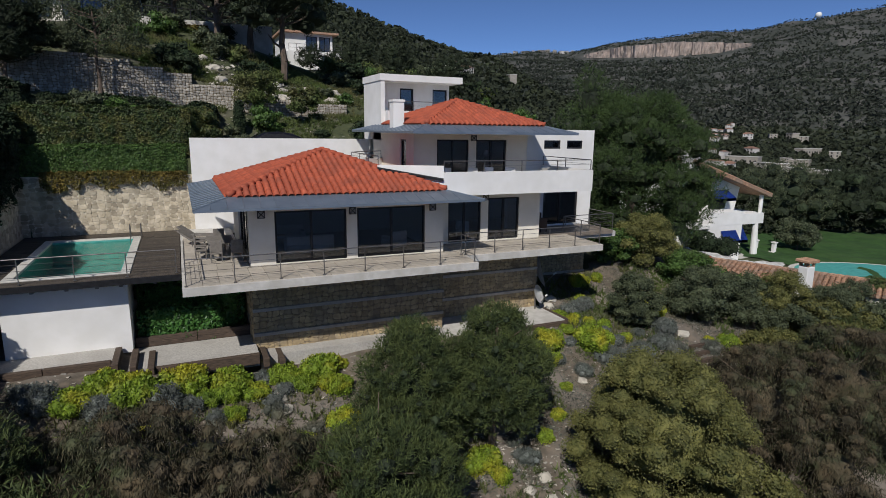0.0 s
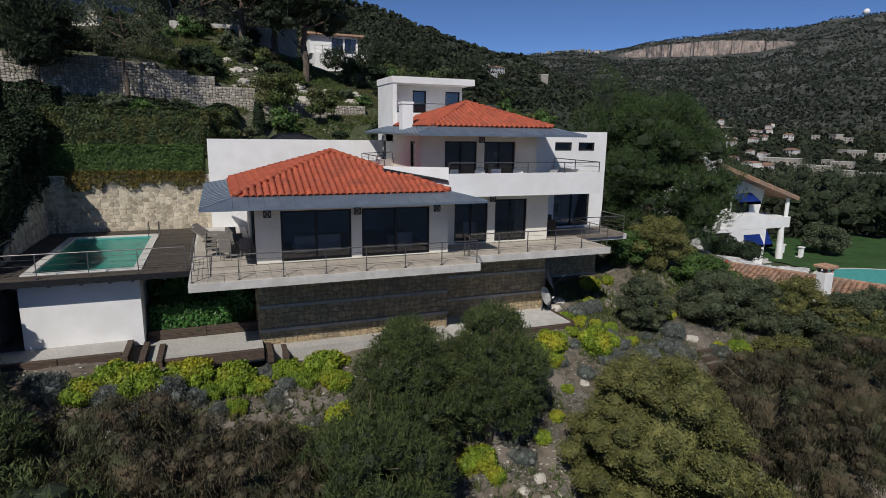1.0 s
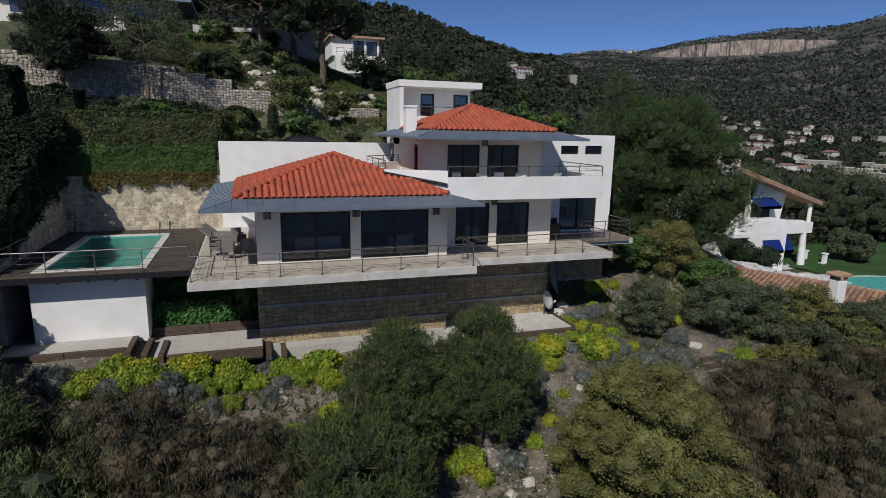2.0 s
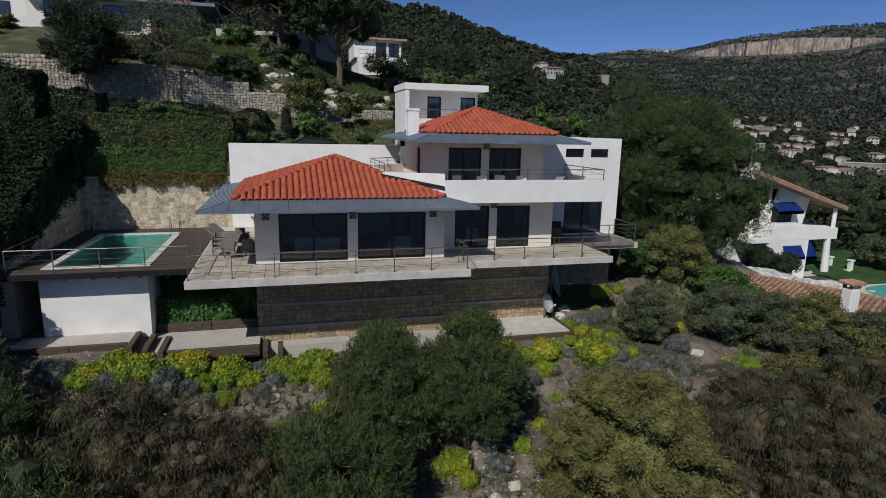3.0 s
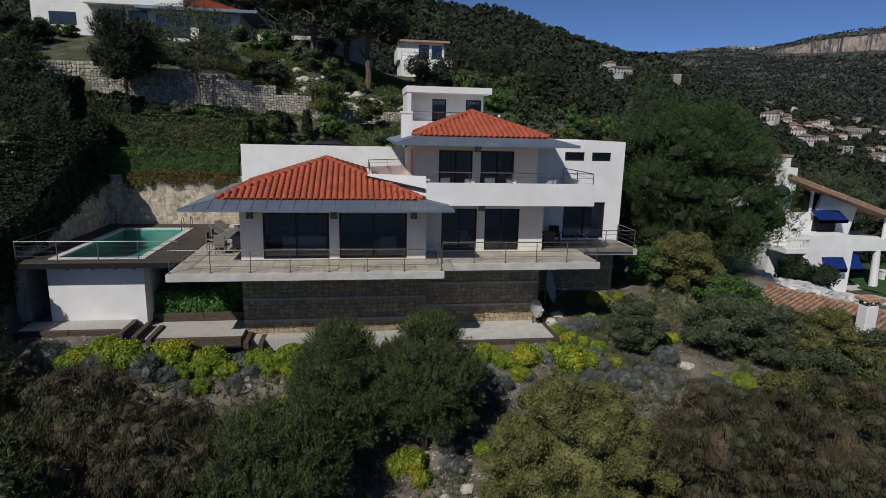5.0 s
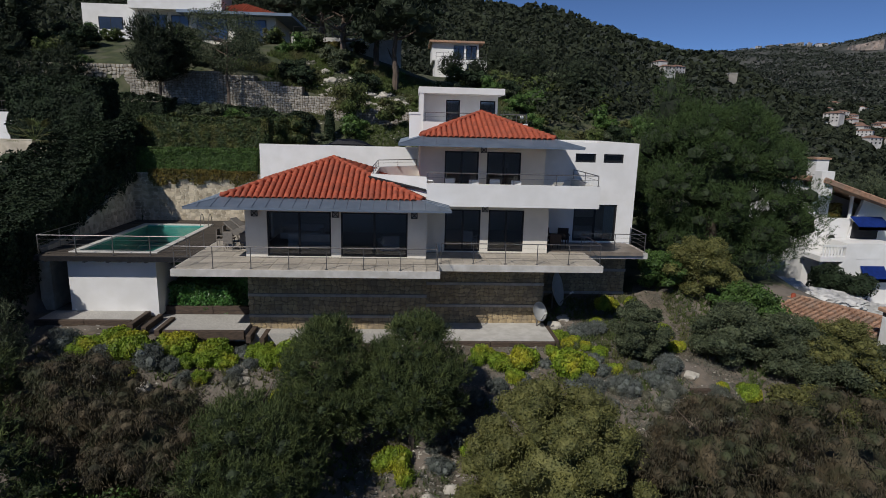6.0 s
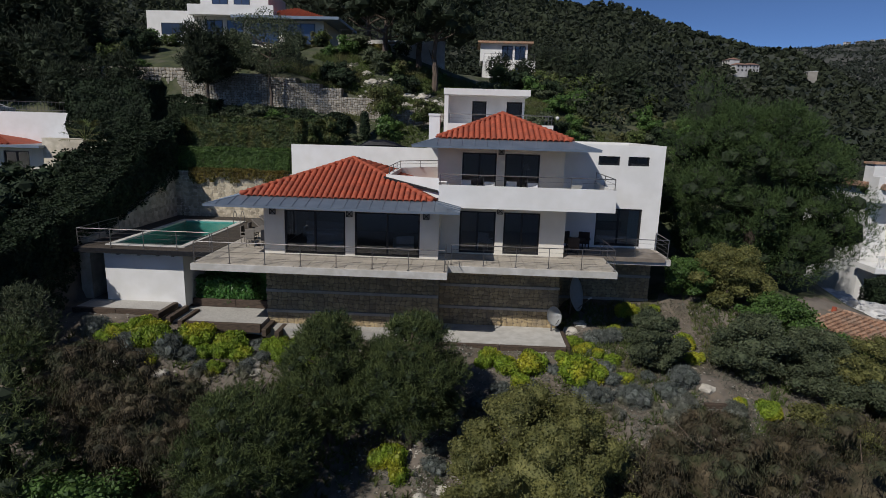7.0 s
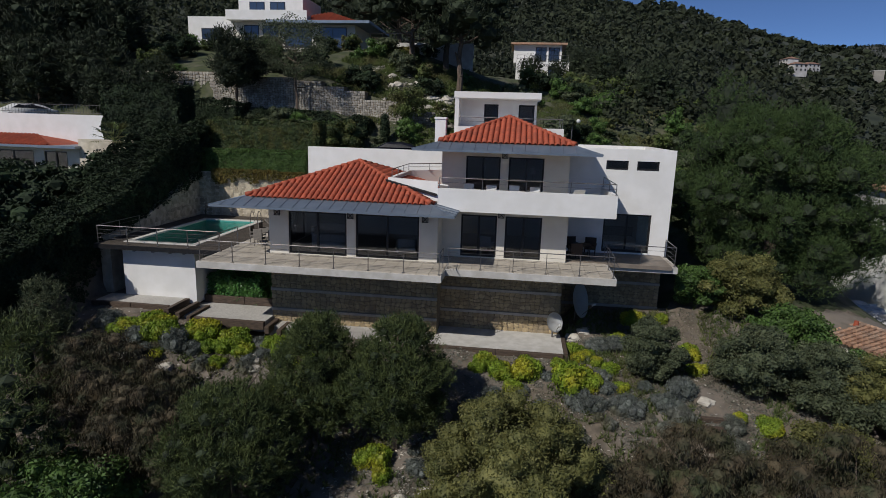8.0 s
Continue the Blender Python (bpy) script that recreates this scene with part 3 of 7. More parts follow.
def villa_walls():
    shell("x", (2.45, 11.05, 25.0, 25.3, 0.16, 2.95), CREAM, "cream rendered front wall of the low wing", holes=((3.5, 6.62, 0.20, 2.45), (7.10, 10.40, 0.20, 2.45)))
    shell("y", (2.45, 2.75, 25.3, 32.3, 0.16, 2.95), CREAM, holes=((25.55, 29.6, 0.20, 2.45),))
    shell("x", (2.45, 11.05, 32.3, 32.6, 0.16, 2.95), CREAM)
    shell("y", (11.05, 11.35, 25.0, 32.6, 0.16, 2.84), CREAM)
    shell("x", (11.35, 17.9, 26.65, 26.95, 0.16, 2.84), CREAM, "cream rendered ground-floor wall", holes=((12.36, 14.25, 0.22, 2.46), (14.68, 16.58, 0.22, 2.46)))
    shell("y", (17.6, 17.9, 26.95, 29.6, 0.16, 2.84), CREAM)
    shell("x", (11.05, 17.9, 28.2, 28.5, 3.1, 5.86), CREAM, "cream rendered upper-floor wall", holes=((12.37, 14.23, 3.16, 5.43), (14.68, 16.56, 3.16, 5.43)))
    shell("y", (11.05, 11.35, 28.5, 35.0, 3.1, 5.86), CREAM, holes=((29.3, 30.2, 3.14, 5.40),))
    shell("y", (17.6, 17.9, 28.5, 29.6, 3.1, 5.86), CREAM)
    shell("x", (17.6, 23.65, 29.6, 29.9, 0.16, 6.03), RENDER, "tall white rendered block wall", holes=((20.1, 22.67, 0.3, 2.47), (19.98, 21.17, 4.9, 5.4), (21.63, 22.8, 4.9, 5.4)))
    shell("y", (23.35, 23.65, 29.9, 36.9, -0.2, 6.03), RENDER)
    shell("y", (17.6, 17.9, 29.9, 36.9, 2.84, 6.0), RENDER)
    shell("x", (11.35, 23.35, 36.6, 36.9, 0.16, 6.03), RENDER)
    roof = B()
    box(roof, 17.9, 23.35, 29.9, 36.6, 5.66, 5.84)
    wpart("flat_roof", roof, CONCRETE, villa, "flat roof slab of the white block")
    # upper floor slab and the solid balcony parapet round it
    slab = B()
    prism(slab, ((19.82, 25.12), (11.4, 25.12), (8.7, 26.3), (8.7, 31.5), (11.05, 33.4), (11.35, 36.6), (23.35, 36.6), (23.35, 29.9), (17.9, 29.6), (19.82, 29.6)), 2.84, 3.1)
    wpart("floor_slab", slab, CREAM, villa)
    par = B()
    prism(par, ((11.3, 24.93), (20.0, 24.93), (20.0, 29.6), (19.82, 29.6), (19.82, 25.12), (11.3, 25.12)), 2.84, 3.96)
    wpart("balcony_parapet", par, RENDER, villa, "solid white balcony parapet")
    par2 = B()
    prism(par2, ((11.3, 24.93), (11.3, 25.12), (8.72, 26.32), (8.72, 31.4), (11.05, 33.3), (11.05, 33.55), (8.5, 31.5), (8.5, 26.2)), 3.3, 4.27)
    wpart("balcony_parapet", par2, RENDER, villa, "higher angled white balcony parapet")
    # tower
    shell("y", (11.05, 11.3, 33.5, 36.9, 5.3, 8.72), RENDER, name="tower_wall")
    shell("x", (11.3, 16.15, 35.0, 35.25, 7.0, 8.72), RENDER, name="tower_wall", holes=((12.79, 13.7, 7.04, 8.42), (15.0, 16.0, 7.04, 8.42)))
    shell("y", (15.9, 16.15, 35.25, 36.7, 7.0, 8.72), RENDER, name="tower_wall")
    shell("x", (11.3, 16.15, 36.7, 36.9, 7.0, 8.72), RENDER, name="tower_wall")
    tr = B()
    box(tr, 11.0, 16.35, 33.45, 37.0, 8.72, 9.1)
    wpart("tower_roof", tr, RENDER, villa, "flat white tower roof slab")
    td = B()
    box(td, 11.3, 17.8, 33.0, 36.9, 6.0, 7.0)
    wpart("tower_floor", td, RENDER, villa)
    ch = B()
    box(ch, 10.42, 11.02, 29.5, 30.1, 5.9, 7.34)
    wpart("chimney", ch, RENDER, villa)
    cap = B()
    box(cap, 10.38, 11.06, 29.46, 30.14, 7.34, 7.46)
    wpart("chimney_cap", cap, RENDER, villa)
    # rooms
    room = B()
    box(room, 2.75, 11.05, 25.3, 32.3, 0.0, FLOOR)
    wpart("room_floor", room, INSIDE_FLOOR, villa)
    room = B()
    box(room, 11.35, 23.35, 26.95, 36.6, 0.0, FLOOR)
    wpart("room_floor", room, INSIDE_FLOOR, villa)
    inner = B()
    box(inner, 2.8, 11.0, 31.9, 32.28, 0.2, 2.84)
    wpart("inner_wall", inner, INSIDE, villa)
    for a in ((11.4, 23.3, 33.5, 33.8, 0.2, 2.82), (11.4, 23.3, 34.0, 34.3, 3.1, 5.6)):
        inner = B()
        box(inner, *a)
        wpart("inner_wall", inner, INSIDE, villa)
    ceil = B()
    box(ceil, 2.75, 11.05, 25.3, 32.3, 2.84, 2.95)
    wpart("room_ceiling", ceil, INSIDE, villa)
    ceil2 = B()
    box(ceil2, 11.0, 17.95, 28.0, 34.5, 5.86, 5.98)
    wpart("room_ceiling", ceil2, CREAM, villa)


villa_walls()
for x0, x1 in ((3.5, 6.62), (7.10, 10.40)):
    window(villa, x0, x1, 25.08, 0.20, 2.45)
for x0, x1 in ((12.36, 14.25), (14.68, 16.58)):
    window(villa, x0, x1, 26.73, 0.22, 2.46)
for x0, x1 in ((12.37, 14.23), (14.68, 16.56)):
    window(villa, x0, x1, 28.28, 3.16, 5.43)
window(villa, 20.1, 22.67, 29.68, 0.3, 2.47)
window(villa, 25.55, 29.6, 2.53, 0.20, 2.45, 3, "y")
window(villa, 29.3, 30.2, 11.12, 3.14, 5.40, 1, "y", "side_door")
window(villa, 12.79, 13.7, 35.06, 7.04, 8.42, 1, name="tower_door")
window(villa, 15.0, 16.0, 35.06, 7.04, 8.42, 1, name="tower_door")
for x0, x1 in ((19.98, 21.17), (21.63, 22.8)):
    window(villa, x0, x1, 29.66, 4.9, 5.4, 1, name="small_window")


def eave_ring(cx, cy, hx, hy, ze, ox, oy, zo, parent, clip=None):
    """The zinc skirt round a tiled roof: sloping sheets with standing seams."""
    ring = thing("zinc_eave", (0, 0, 0), "", "")
    ring.parent = parent
    ring.location = -parent.location
    corners_i = [(cx - hx, cy - hy), (cx + hx, cy - hy), (cx + hx, cy + hy), (cx - hx, cy + hy)]
    corners_o = [(cx - ox, cy - oy), (cx + ox, cy - oy), (cx + ox, cy + oy), (cx - ox, cy + oy)]
    for s in range(4):
        bm = B()
        a, b = Vector((*corners_o[s], zo)), Vector((*corners_o[(s + 1) % 4], zo))
        c, d = Vector((*corners_i[(s + 1) % 4], ze)), Vector((*corners_i[s], ze))
        up = Vector((0, 0, 0.10))
        vs = [bm.verts.new(p) for p in (a, b, c, d)] + [bm.verts.new(p - up) for p in (a, b, c, d)]
        for f in ((0, 1, 2, 3), (7, 6, 5, 4), (0, 4, 5, 1), (1, 5, 6, 2), (2, 6, 7, 3), (3, 7, 4, 0)):
            bm.faces.new([vs[i] for i in f])
        n = max(3, round((b - a).length / 0.62))
        for i in range(1, n):
            t = i / n
            p = a.lerp(b, t)
            e = (b - a).normalized()
            off = (p - a).dot(e)
            li, lo = (d - a).dot(e), (c - a).dot(e)
            inward = (d - a) - e * li
            k = 1.0 if li <= off <= lo else (off / li if off < li else ((b - a).length - off) / ((b - a).length - lo))
            rod(bm, p + Vector((0, 0, 0.012)), p + inward * k + Vector((0, 0, 0.012)), 0.016, 4)
        rod(bm, a, d, 0.03, 5)
        if clip and s in (1, 2):
            geom = bm.verts[:] + bm.edges[:] + bm.faces[:]
            bmesh.ops.bisect_plane(bm, geom=geom, plane_co=(0, clip, 0), plane_no=(0, 1, 0), clear_outer=True)
            if not bm.verts:
                bm.free()
                continue
        bmesh.ops.recalc_face_normals(bm, faces=bm.faces)
        part("zinc_sheet", bm, ZINC, ring)
    return ring


def tile_mesh(material):
    """One barrel roof tile, its wide end down the slope (towards -y)."""
    vs, n = [], 6
    for y, r in ((-0.22, 0.142), (0.22, 0.102)):
        for rr in (r, r - 0.025):
            vs += [(rr * math.cos(math.pi * i / n), y, rr * 0.85 * math.sin(math.pi * i / n)) for i in range(n + 1)]
    k = n + 1
    fs = []
    for i in range(n):
        fs.append((i, i + 1, 2 * k + i + 1, 2 * k + i))
        fs.append((i + 1, i, k + i, k + i + 1))
    me = bpy.data.meshes.new("roof_tile")
    me.from_pydata(vs, [], fs)
    me.materials.append(material)
    for p in me.polygons:
        p.use_smooth = True
    return me, np.array(vs), fs


TILE_ME, TILE_VS, TILE_FS = tile_mesh(TILE)


def hip_roof(cx, cy, hx, hy, ze, za, parent, label, keep=lambda x, y: True, single_face=(0,), cut=None):
    """A pyramid roof: a clay bed, rows of barrel tiles and capped hips."""
    apex = Vector((cx, cy, za))
    cs = [Vector((cx - hx, cy - hy, ze)), Vector((cx + hx, cy - hy, ze)), Vector((cx + hx, cy + hy, ze)), Vector((cx - hx, cy + hy, ze))]
    bed = B()
    top = [bed.verts.new(c) for c in cs]
    bot = [bed.verts.new(c - Vector((0, 0, 0.12))) for c in cs]
    ap = bed.verts.new(apex)
    for i in range(4):
        bed.faces.new((top[i], top[(i + 1) % 4], ap))
        bed.faces.new((top[(i + 1) % 4], top[i], bot[i], bot[(i + 1) % 4]))
    bed.faces.new(bot[::-1])
    if cut:
        for co, no in cut:
            bmesh.ops.bisect_plane(bed, geom=bed.verts[:] + bed.edges[:] + bed.faces[:], plane_co=co, plane_no=no, clear_outer=True)
    roof = wpart("roof", bed, TILE_REST, parent, label)
    base = parent.location
    rng = random.Random(5)
    rest_v, rest_f = [], []
    count = 0
    for s in range(4):
        a, b = cs[s], cs[(s + 1) % 4]
        e = (b - a).normalized()
        mid = (a + b) / 2
        upv = apex - mid
        L = upv.length
        up = upv / L
        nrm = e.cross(up).normalized()
        if nrm.z < 0:
            nrm = -nrm
        half = (b - a).length / 2
        rows = int(L / 0.36)
        for r in range(rows):
            v = 0.10 + r * 0.36
            w = half * (1 - v / L) - 0.10
            cols = int(w / 0.285)
            for c in range(-cols, cols + 1):
                p = mid + e * (c * 0.285) + up * v + nrm * (0.02 + 0.004 * rng.random())
                if not keep(p.x, p.y):
                    continue
                rot = Matrix((e, up, nrm)).transposed().to_4x4()
                m = Matrix.Translation(p - base) @ rot @ pose(0, 0, 0, 9.5, 0, rng.uniform(-2, 2))
                if s in single_face and count < 290:
                    ob = new("roof_tile", TILE_ME)
                    ob.parent = roof
                    ob.matrix_basis = m
                    count += 1
                else:
                    o = len(rest_v)
                    rest_v += [tuple(m @ Vector(q)) for q in TILE_VS]
                    rest_f += [tuple(i + o for i in f) for f in TILE_FS]
    me = bpy.data.meshes.new("roof_tiles")
    me.from_pydata(rest_v, [], rest_f)
    me.materials.append(TILE_REST)
    for p in me.polygons:
        p.use_smooth = True
    ob = tagged(new("tile_field", me), kind="stuff")
    ob.parent = roof
    for s in range(4):
        bm = B()
        d = apex - cs[s]
        n = int(d.length / 0.38)
        for i in range(n):
            p, q = cs[s] + d * (i / n), cs[s] + d * ((i + 1.12) / n)
            if keep((p.x + q.x) / 2, (p.y + q.y) / 2):
                rod(bm, p + Vector((0, 0, 0.06)), q + Vector((0, 0, 0.03)), 0.125, 8, 0.10)
        if s == 0:
            rod(bm, apex, apex + Vector((0, 0, 0.16)), 0.2, 8, 0.10)
        if bm.verts:
            o = part("hip_tiles", bm, TILE_REST, roof, smooth=True)
            tagged(o, kind="stuff")
            o.location = -base
        else:
            bm.free()
    return roof


def off_balcony(x, y):
    """True on the side of the low roof that lies outside the balcony."""
    return x < 8.45 or (y < 26.15 - (x - 8.45) * 0.44)


hip_roof(6.37, 28.45, 4.72, 4.30, 3.25, 4.88, villa, "low hip roof of red clay barrel tiles", off_balcony, (0,), None)
hip_roof(14.54, 30.5, 3.44, 3.86, 6.22, 7.55, villa, "upper hip roof of red clay barrel tiles", lambda x, y: y < 33.3, (0,))
eave_ring(6.37, 28.45, 4.72, 4.30, 3.22, 6.05, 5.60, 2.90, villa, 24.92)
eave_ring(14.54, 30.5, 3.44, 3.86, 6.19, 4.65, 5.20, 5.84, villa)

# flashing between the low roof and the angled parapet
fl = B()
rod(fl, (11.25, 24.86, 3.62), (8.40, 26.12, 4.12), 0.07, 6)
wpart("flashing", fl, DARK_METAL, villa, "dark metal roof flashing")


# ---- terrace ----
terrace = thing("terrace", (8, 24, -0.2), "pale tiled cantilevered terrace with a white concrete edge", "terrace", kind="structure")
OUT = ((-0.22, 22.4), (11.93, 22.4), (11.93, 23.85), (20.1, 23.85), (20.1, 27.1), (23.7, 27.1), (23.7, 29.6), (17.9, 29.6), (17.9, 26.65), (11.2, 26.65), (11.2, 25.0), (2.45, 25.0), (2.45, 35.9), (-0.22, 35.9))
sl = B()
prism(sl, OUT, -0.2, 0.12)
wpart("slab", sl, CONCRETE, terrace)


def stone_cells(rng, w, h, cell, jitter=0.38):
    """Irregular polygons that tile a w by h panel: a jittered brick-like lattice with cut corners."""
    cols, rows = max(2, round(w / cell)), max(1, round(h / (cell * 0.82)))
    gx = [[(i + (rng.uniform(-jitter, jitter) if 0 < i < cols else 0)) * w / cols for i in range(cols + 1)] for _ in range(rows + 1)]
    gy = [[(j + (rng.uniform(-jitter, jitter) if 0 < j < rows else 0)) * h / rows for _ in range(cols + 1)] for j in range(rows + 1)]
    out = []
    for j in range(rows):
        for i in range(cols):
            q = [(gx[j][i], gy[j][i]), (gx[j][i + 1], gy[j][i + 1]), (gx[j + 1][i + 1], gy[j + 1][i + 1]), (gx[j + 1][i], gy[j + 1][i])]
            cx, cy = sum(p[0] for p in q) / 4, sum(p[1] for p in q) / 4
            poly = []
            for k in range(4):
                p, nx = q[k], q[(k + 1) % 4]
                for t in (rng.uniform(0.16, 0.30), rng.uniform(0.70, 0.84)):
                    x, y = p[0] + (nx[0] - p[0]) * t, p[1] + (nx[1] - p[1]) * t
                    poly.append((cx + (x - cx) * 0.95, cy + (y - cy) * 0.94))
            out.append(((cx, cy), poly))
    return out


def stone_panel(parent, name, origin, ex, w, h, cell, depth, mats, singles, seed, bulge=0.5, nrm=None, inset=0.84):
    """Stones standing proud of a wall face: the first ones as pieces of their own, the rest joined."""
    rng = random.Random(seed)
    ex = Vector(ex)
    ez = Vector((0, 0, 1))
    n = Vector(nrm) if nrm else ex.cross(ez).normalized()
    base = Vector((0, 0, 0))
    o = parent
    while o:
        base += o.location
        o = o.parent
    rest_v, rest_f = [], []
    for k, ((cx, cy), poly) in enumerate(stone_cells(rng, w, h, cell)):
        d = depth * rng.uniform(0.5, 1.4)
        m = len(poly)
        c = Vector(origin) + ex * cx + ez * cy - base
        vs = [ex * (x - cx) + ez * (y - cy) for x, y in poly] + [ex * (x - cx) * inset + ez * (y - cy) * inset + n * d for x, y in poly] + [n * d * (1 + 0.4 * bulge)]
        fs = [(i, (i + 1) % m, m + (i + 1) % m, m + i) for i in range(m)] + [(m + i, m + (i + 1) % m, 2 * m) for i in range(m)]
        if k < singles:
            me = bpy.data.meshes.new(name)
            me.from_pydata(vs, [], fs)
            me.materials.append(mats[0])
            ob = new(name, me)
            ob.parent = parent
            ob.location = c
        else:
            off = len(rest_v)
            rest_v += [c + v for v in vs]
            rest_f += [tuple(i + off for i in f) for f in fs]
    if rest_v:
        me = bpy.data.meshes.new("stonework")
        me.from_pydata(rest_v, [], rest_f)
        me.materials.append(mats[1])
        ob = tagged(new("stonework", me), kind="stuff")
        ob.parent = parent


# ---- railings ----
def railing(label, path, z0, h, spacing=1.7, wires=3, top_r=0.023):
    """Steel posts, a handrail and thin wires along a path on a slab."""
    x, y = path[0]
    th = thing("railing", (x, y, z0), label, "railing", "villa railings")
    post = B()
    box(post, -0.016, 0.016, -0.022, 0.022, 0, h - 0.02)
    box(post, -0.06, 0.06, -0.06, 0.06, 0.0, 0.012)
    me = finish("post", post, STEEL)
    rails = [B() for _ in range(wires + 1)]
    spots = []
    for (xa, ya), (xb, yb) in zip(path, path[1:]):
        L = math.hypot(xb - xa, yb - ya)
        n = max(1, round(L / spacing))
        spots += [(xa + (xb - xa) * i / n, ya + (yb - ya) * i / n) for i in range(n)]
        for k, bm in enumerate(rails):
            zz = h if k == 0 else h * (k / (wires + 1)) + 0.03
            rod(bm, (xa - x, ya - y, zz), (xb - x, yb - y, zz), top_r if k == 0 else 0.008, 8 if k == 0 else 5)
    spots.append(path[-1])
    for px, py in spots:
        ob = new("post", me)
        ob.parent = th
        ob.location = (px - x, py - y, 0)
    for k, bm in enumerate(rails):
        part("handrail" if k == 0 else "wire", bm, STEEL, th)
    return th


railing("brushed steel railing along the front edge of the tiled terrace", ((-0.08, 26.5), (-0.08, 22.55), (11.8, 22.55), (11.8, 23.95)), 0.16, 1.0)
railing("brushed steel railing along the recessed terrace edge", ((12.05, 24.0), (19.95, 24.0), (19.95, 27.2)), 0.16, 1.0)
railing("brushed steel railing at the terrace corner by the white block", ((20.1, 27.25), (23.55, 27.25), (23.55, 29.5)), 0.16, 1.0)
railing("thin steel railing on top of the balcony parapet", ((19.9, 29.5), (19.9, 25.03), (11.36, 25.03)), 3.96, 0.52, 2.0, 1)
railing("thin steel railing on the angled balcony parapet", ((8.62, 26.6), (8.62, 31.3), (10.9, 33.1)), 4.27, 0.40, 1.6, 1)
railing("dark steel railing round the open edge of the pool deck", ((-7.4, 28.6), (-7.4, 24.97), (-0.4, 24.97)), 0.16, 0.95)
railing("steel railing in front of the tower rooms", ((11.4, 33.1), (17.7, 33.1), (17.7, 36.5)), 7.0, 0.55, 1.6, 1)


# ---- basement of the villa ----
BASE_PARTS = []
for x0, x1, y0, y1 in ((2.45, 11.4, 25.1, 32.5), (11.4, 17.8, 26.5, 32.5), (17.8, 23.5, 29.7, 36.5)):
    bw = B()
    box(bw, x0, x1, y0, y1, -4.6, -0.2)
    BASE_PARTS.append(wpart("basement_wall", bw, MORTAR, villa, "ochre rubble stone basement wall with concrete bands"))

# ---- pool terrace ----
deck = thing("pool_deck", (-4, 30, -0.3), "dark weathered timber pool deck on steel beams", "deck", kind="structure")
db = B()
prism(db, ((-7.6, 24.9), (-0.24, 24.9), (-0.24, 35.9), (-7.6, 35.9), (-7.6, 34.25), (-2.1, 34.25), (-2.1, 25.65), (-6.4, 25.65), (-6.4, 34.2), (-7.6, 34.2)), -0.02, 0.09)
wpart("deck_base", db, SLEEPER, deck)

pool_wall = B()
prism(pool_wall, ((-6.55, 25.7), (-2.25, 25.7), (-2.25, 35.9), (-2.5, 35.9), (-2.5, 25.95), (-6.3, 25.95), (-6.3, 35.9), (-6.55, 35.9)), -3.2, -0.12)
single("pool_wall", pool_wall, RENDER, "white rendered wall carrying the pool above a gravel path", "wall", kind="structure")

pool = thing("swimming_pool", (-4.1, 30, -1.4), "rectangular swimming pool with turquoise water and pale stone edge", "pool")
pb = B()
box(pb, -6.3, -2.5, 25.95, 34.0, -1.2, -1.0)
box(pb, -6.3, -6.1, 25.95, 34.0, -1.4, 0.1)
box(pb, -2.3 - 0.2, -2.3, 25.95, 34.0, -1.4, 0.1)
box(pb, -6.1, -2.5, 25.95, 26.1, -1.4, 0.1)
box(pb, -6.1, -2.5, 33.8, 34.0, -1.4, 0.1)
wpart("basin", pb, POOL_TILE, pool)
wt = B()
bmesh.ops.create_grid(wt, x_segments=2, y_segments=2, size=0.5)
bmesh.ops.scale(wt, vec=(3.6, 7.7, 1), verts=wt.verts)
bmesh.ops.translate(wt, vec=(-4.3, 29.95, 0.04), verts=wt.verts)
wpart("water", wt, WATER, pool).visible_shadow = False
cp = B()
for a in ((-6.4, -2.1, 25.65, 25.95), (-6.4, -2.1, 33.95, 34.25), (-6.4, -6.05, 25.95, 33.95), (-2.45, -2.1, 25.95, 33.95)):
    box(cp, *a, 0.06, 0.17, 0.015)
wpart("coping", cp, COPING, pool)

# ---- walls round the pool ----
ret = thing("retaining_wall", (-4, 36, 0), "rough pale limestone retaining wall behind the pool", "wall", kind="structure")
rb = B()
box(rb, -8.2, 0.6, 35.95, 36.6, -0.5, 3.25)
wpart("wall_body", rb, RUBBLE, ret)
ret2 = thing("retaining_wall", (-7.9, 30, 0), "rough stone retaining wall sloping down beside the pool", "wall", kind="structure")
rb2 = B()
side_o = ((26.2, -4.0), (26.2, 0.3), (28.6, 0.55), (31.5, 1.5), (35.95, 3.1), (35.95, -4.0))
lo = [rb2.verts.new((-7.68, y, z)) for y, z in side_o]
hi = [rb2.verts.new((-8.3, y, z)) for y, z in side_o]
rb2.faces.new(lo), rb2.faces.new(hi[::-1])
for i in range(6):
    rb2.faces.new((lo[i], hi[i], hi[(i + 1) % 6], lo[(i + 1) % 6]))
bmesh.ops.recalc_face_normals(rb2, faces=rb2.faces)
wpart("wall_body", rb2, RUBBLE, ret2)
gw = B()
box(gw, 0.6, 11.05, 35.86, 36.2, -0.2, 5.3)
single("garden_wall", gw, RENDER, "tall white rendered garden wall behind the low wing", "wall", kind="structure")


# ---- plants ----
R = np.random.default_rng(3)


def ground_at(x, y, sink=0.0):
    return (x, y, height(x, y) - sink)


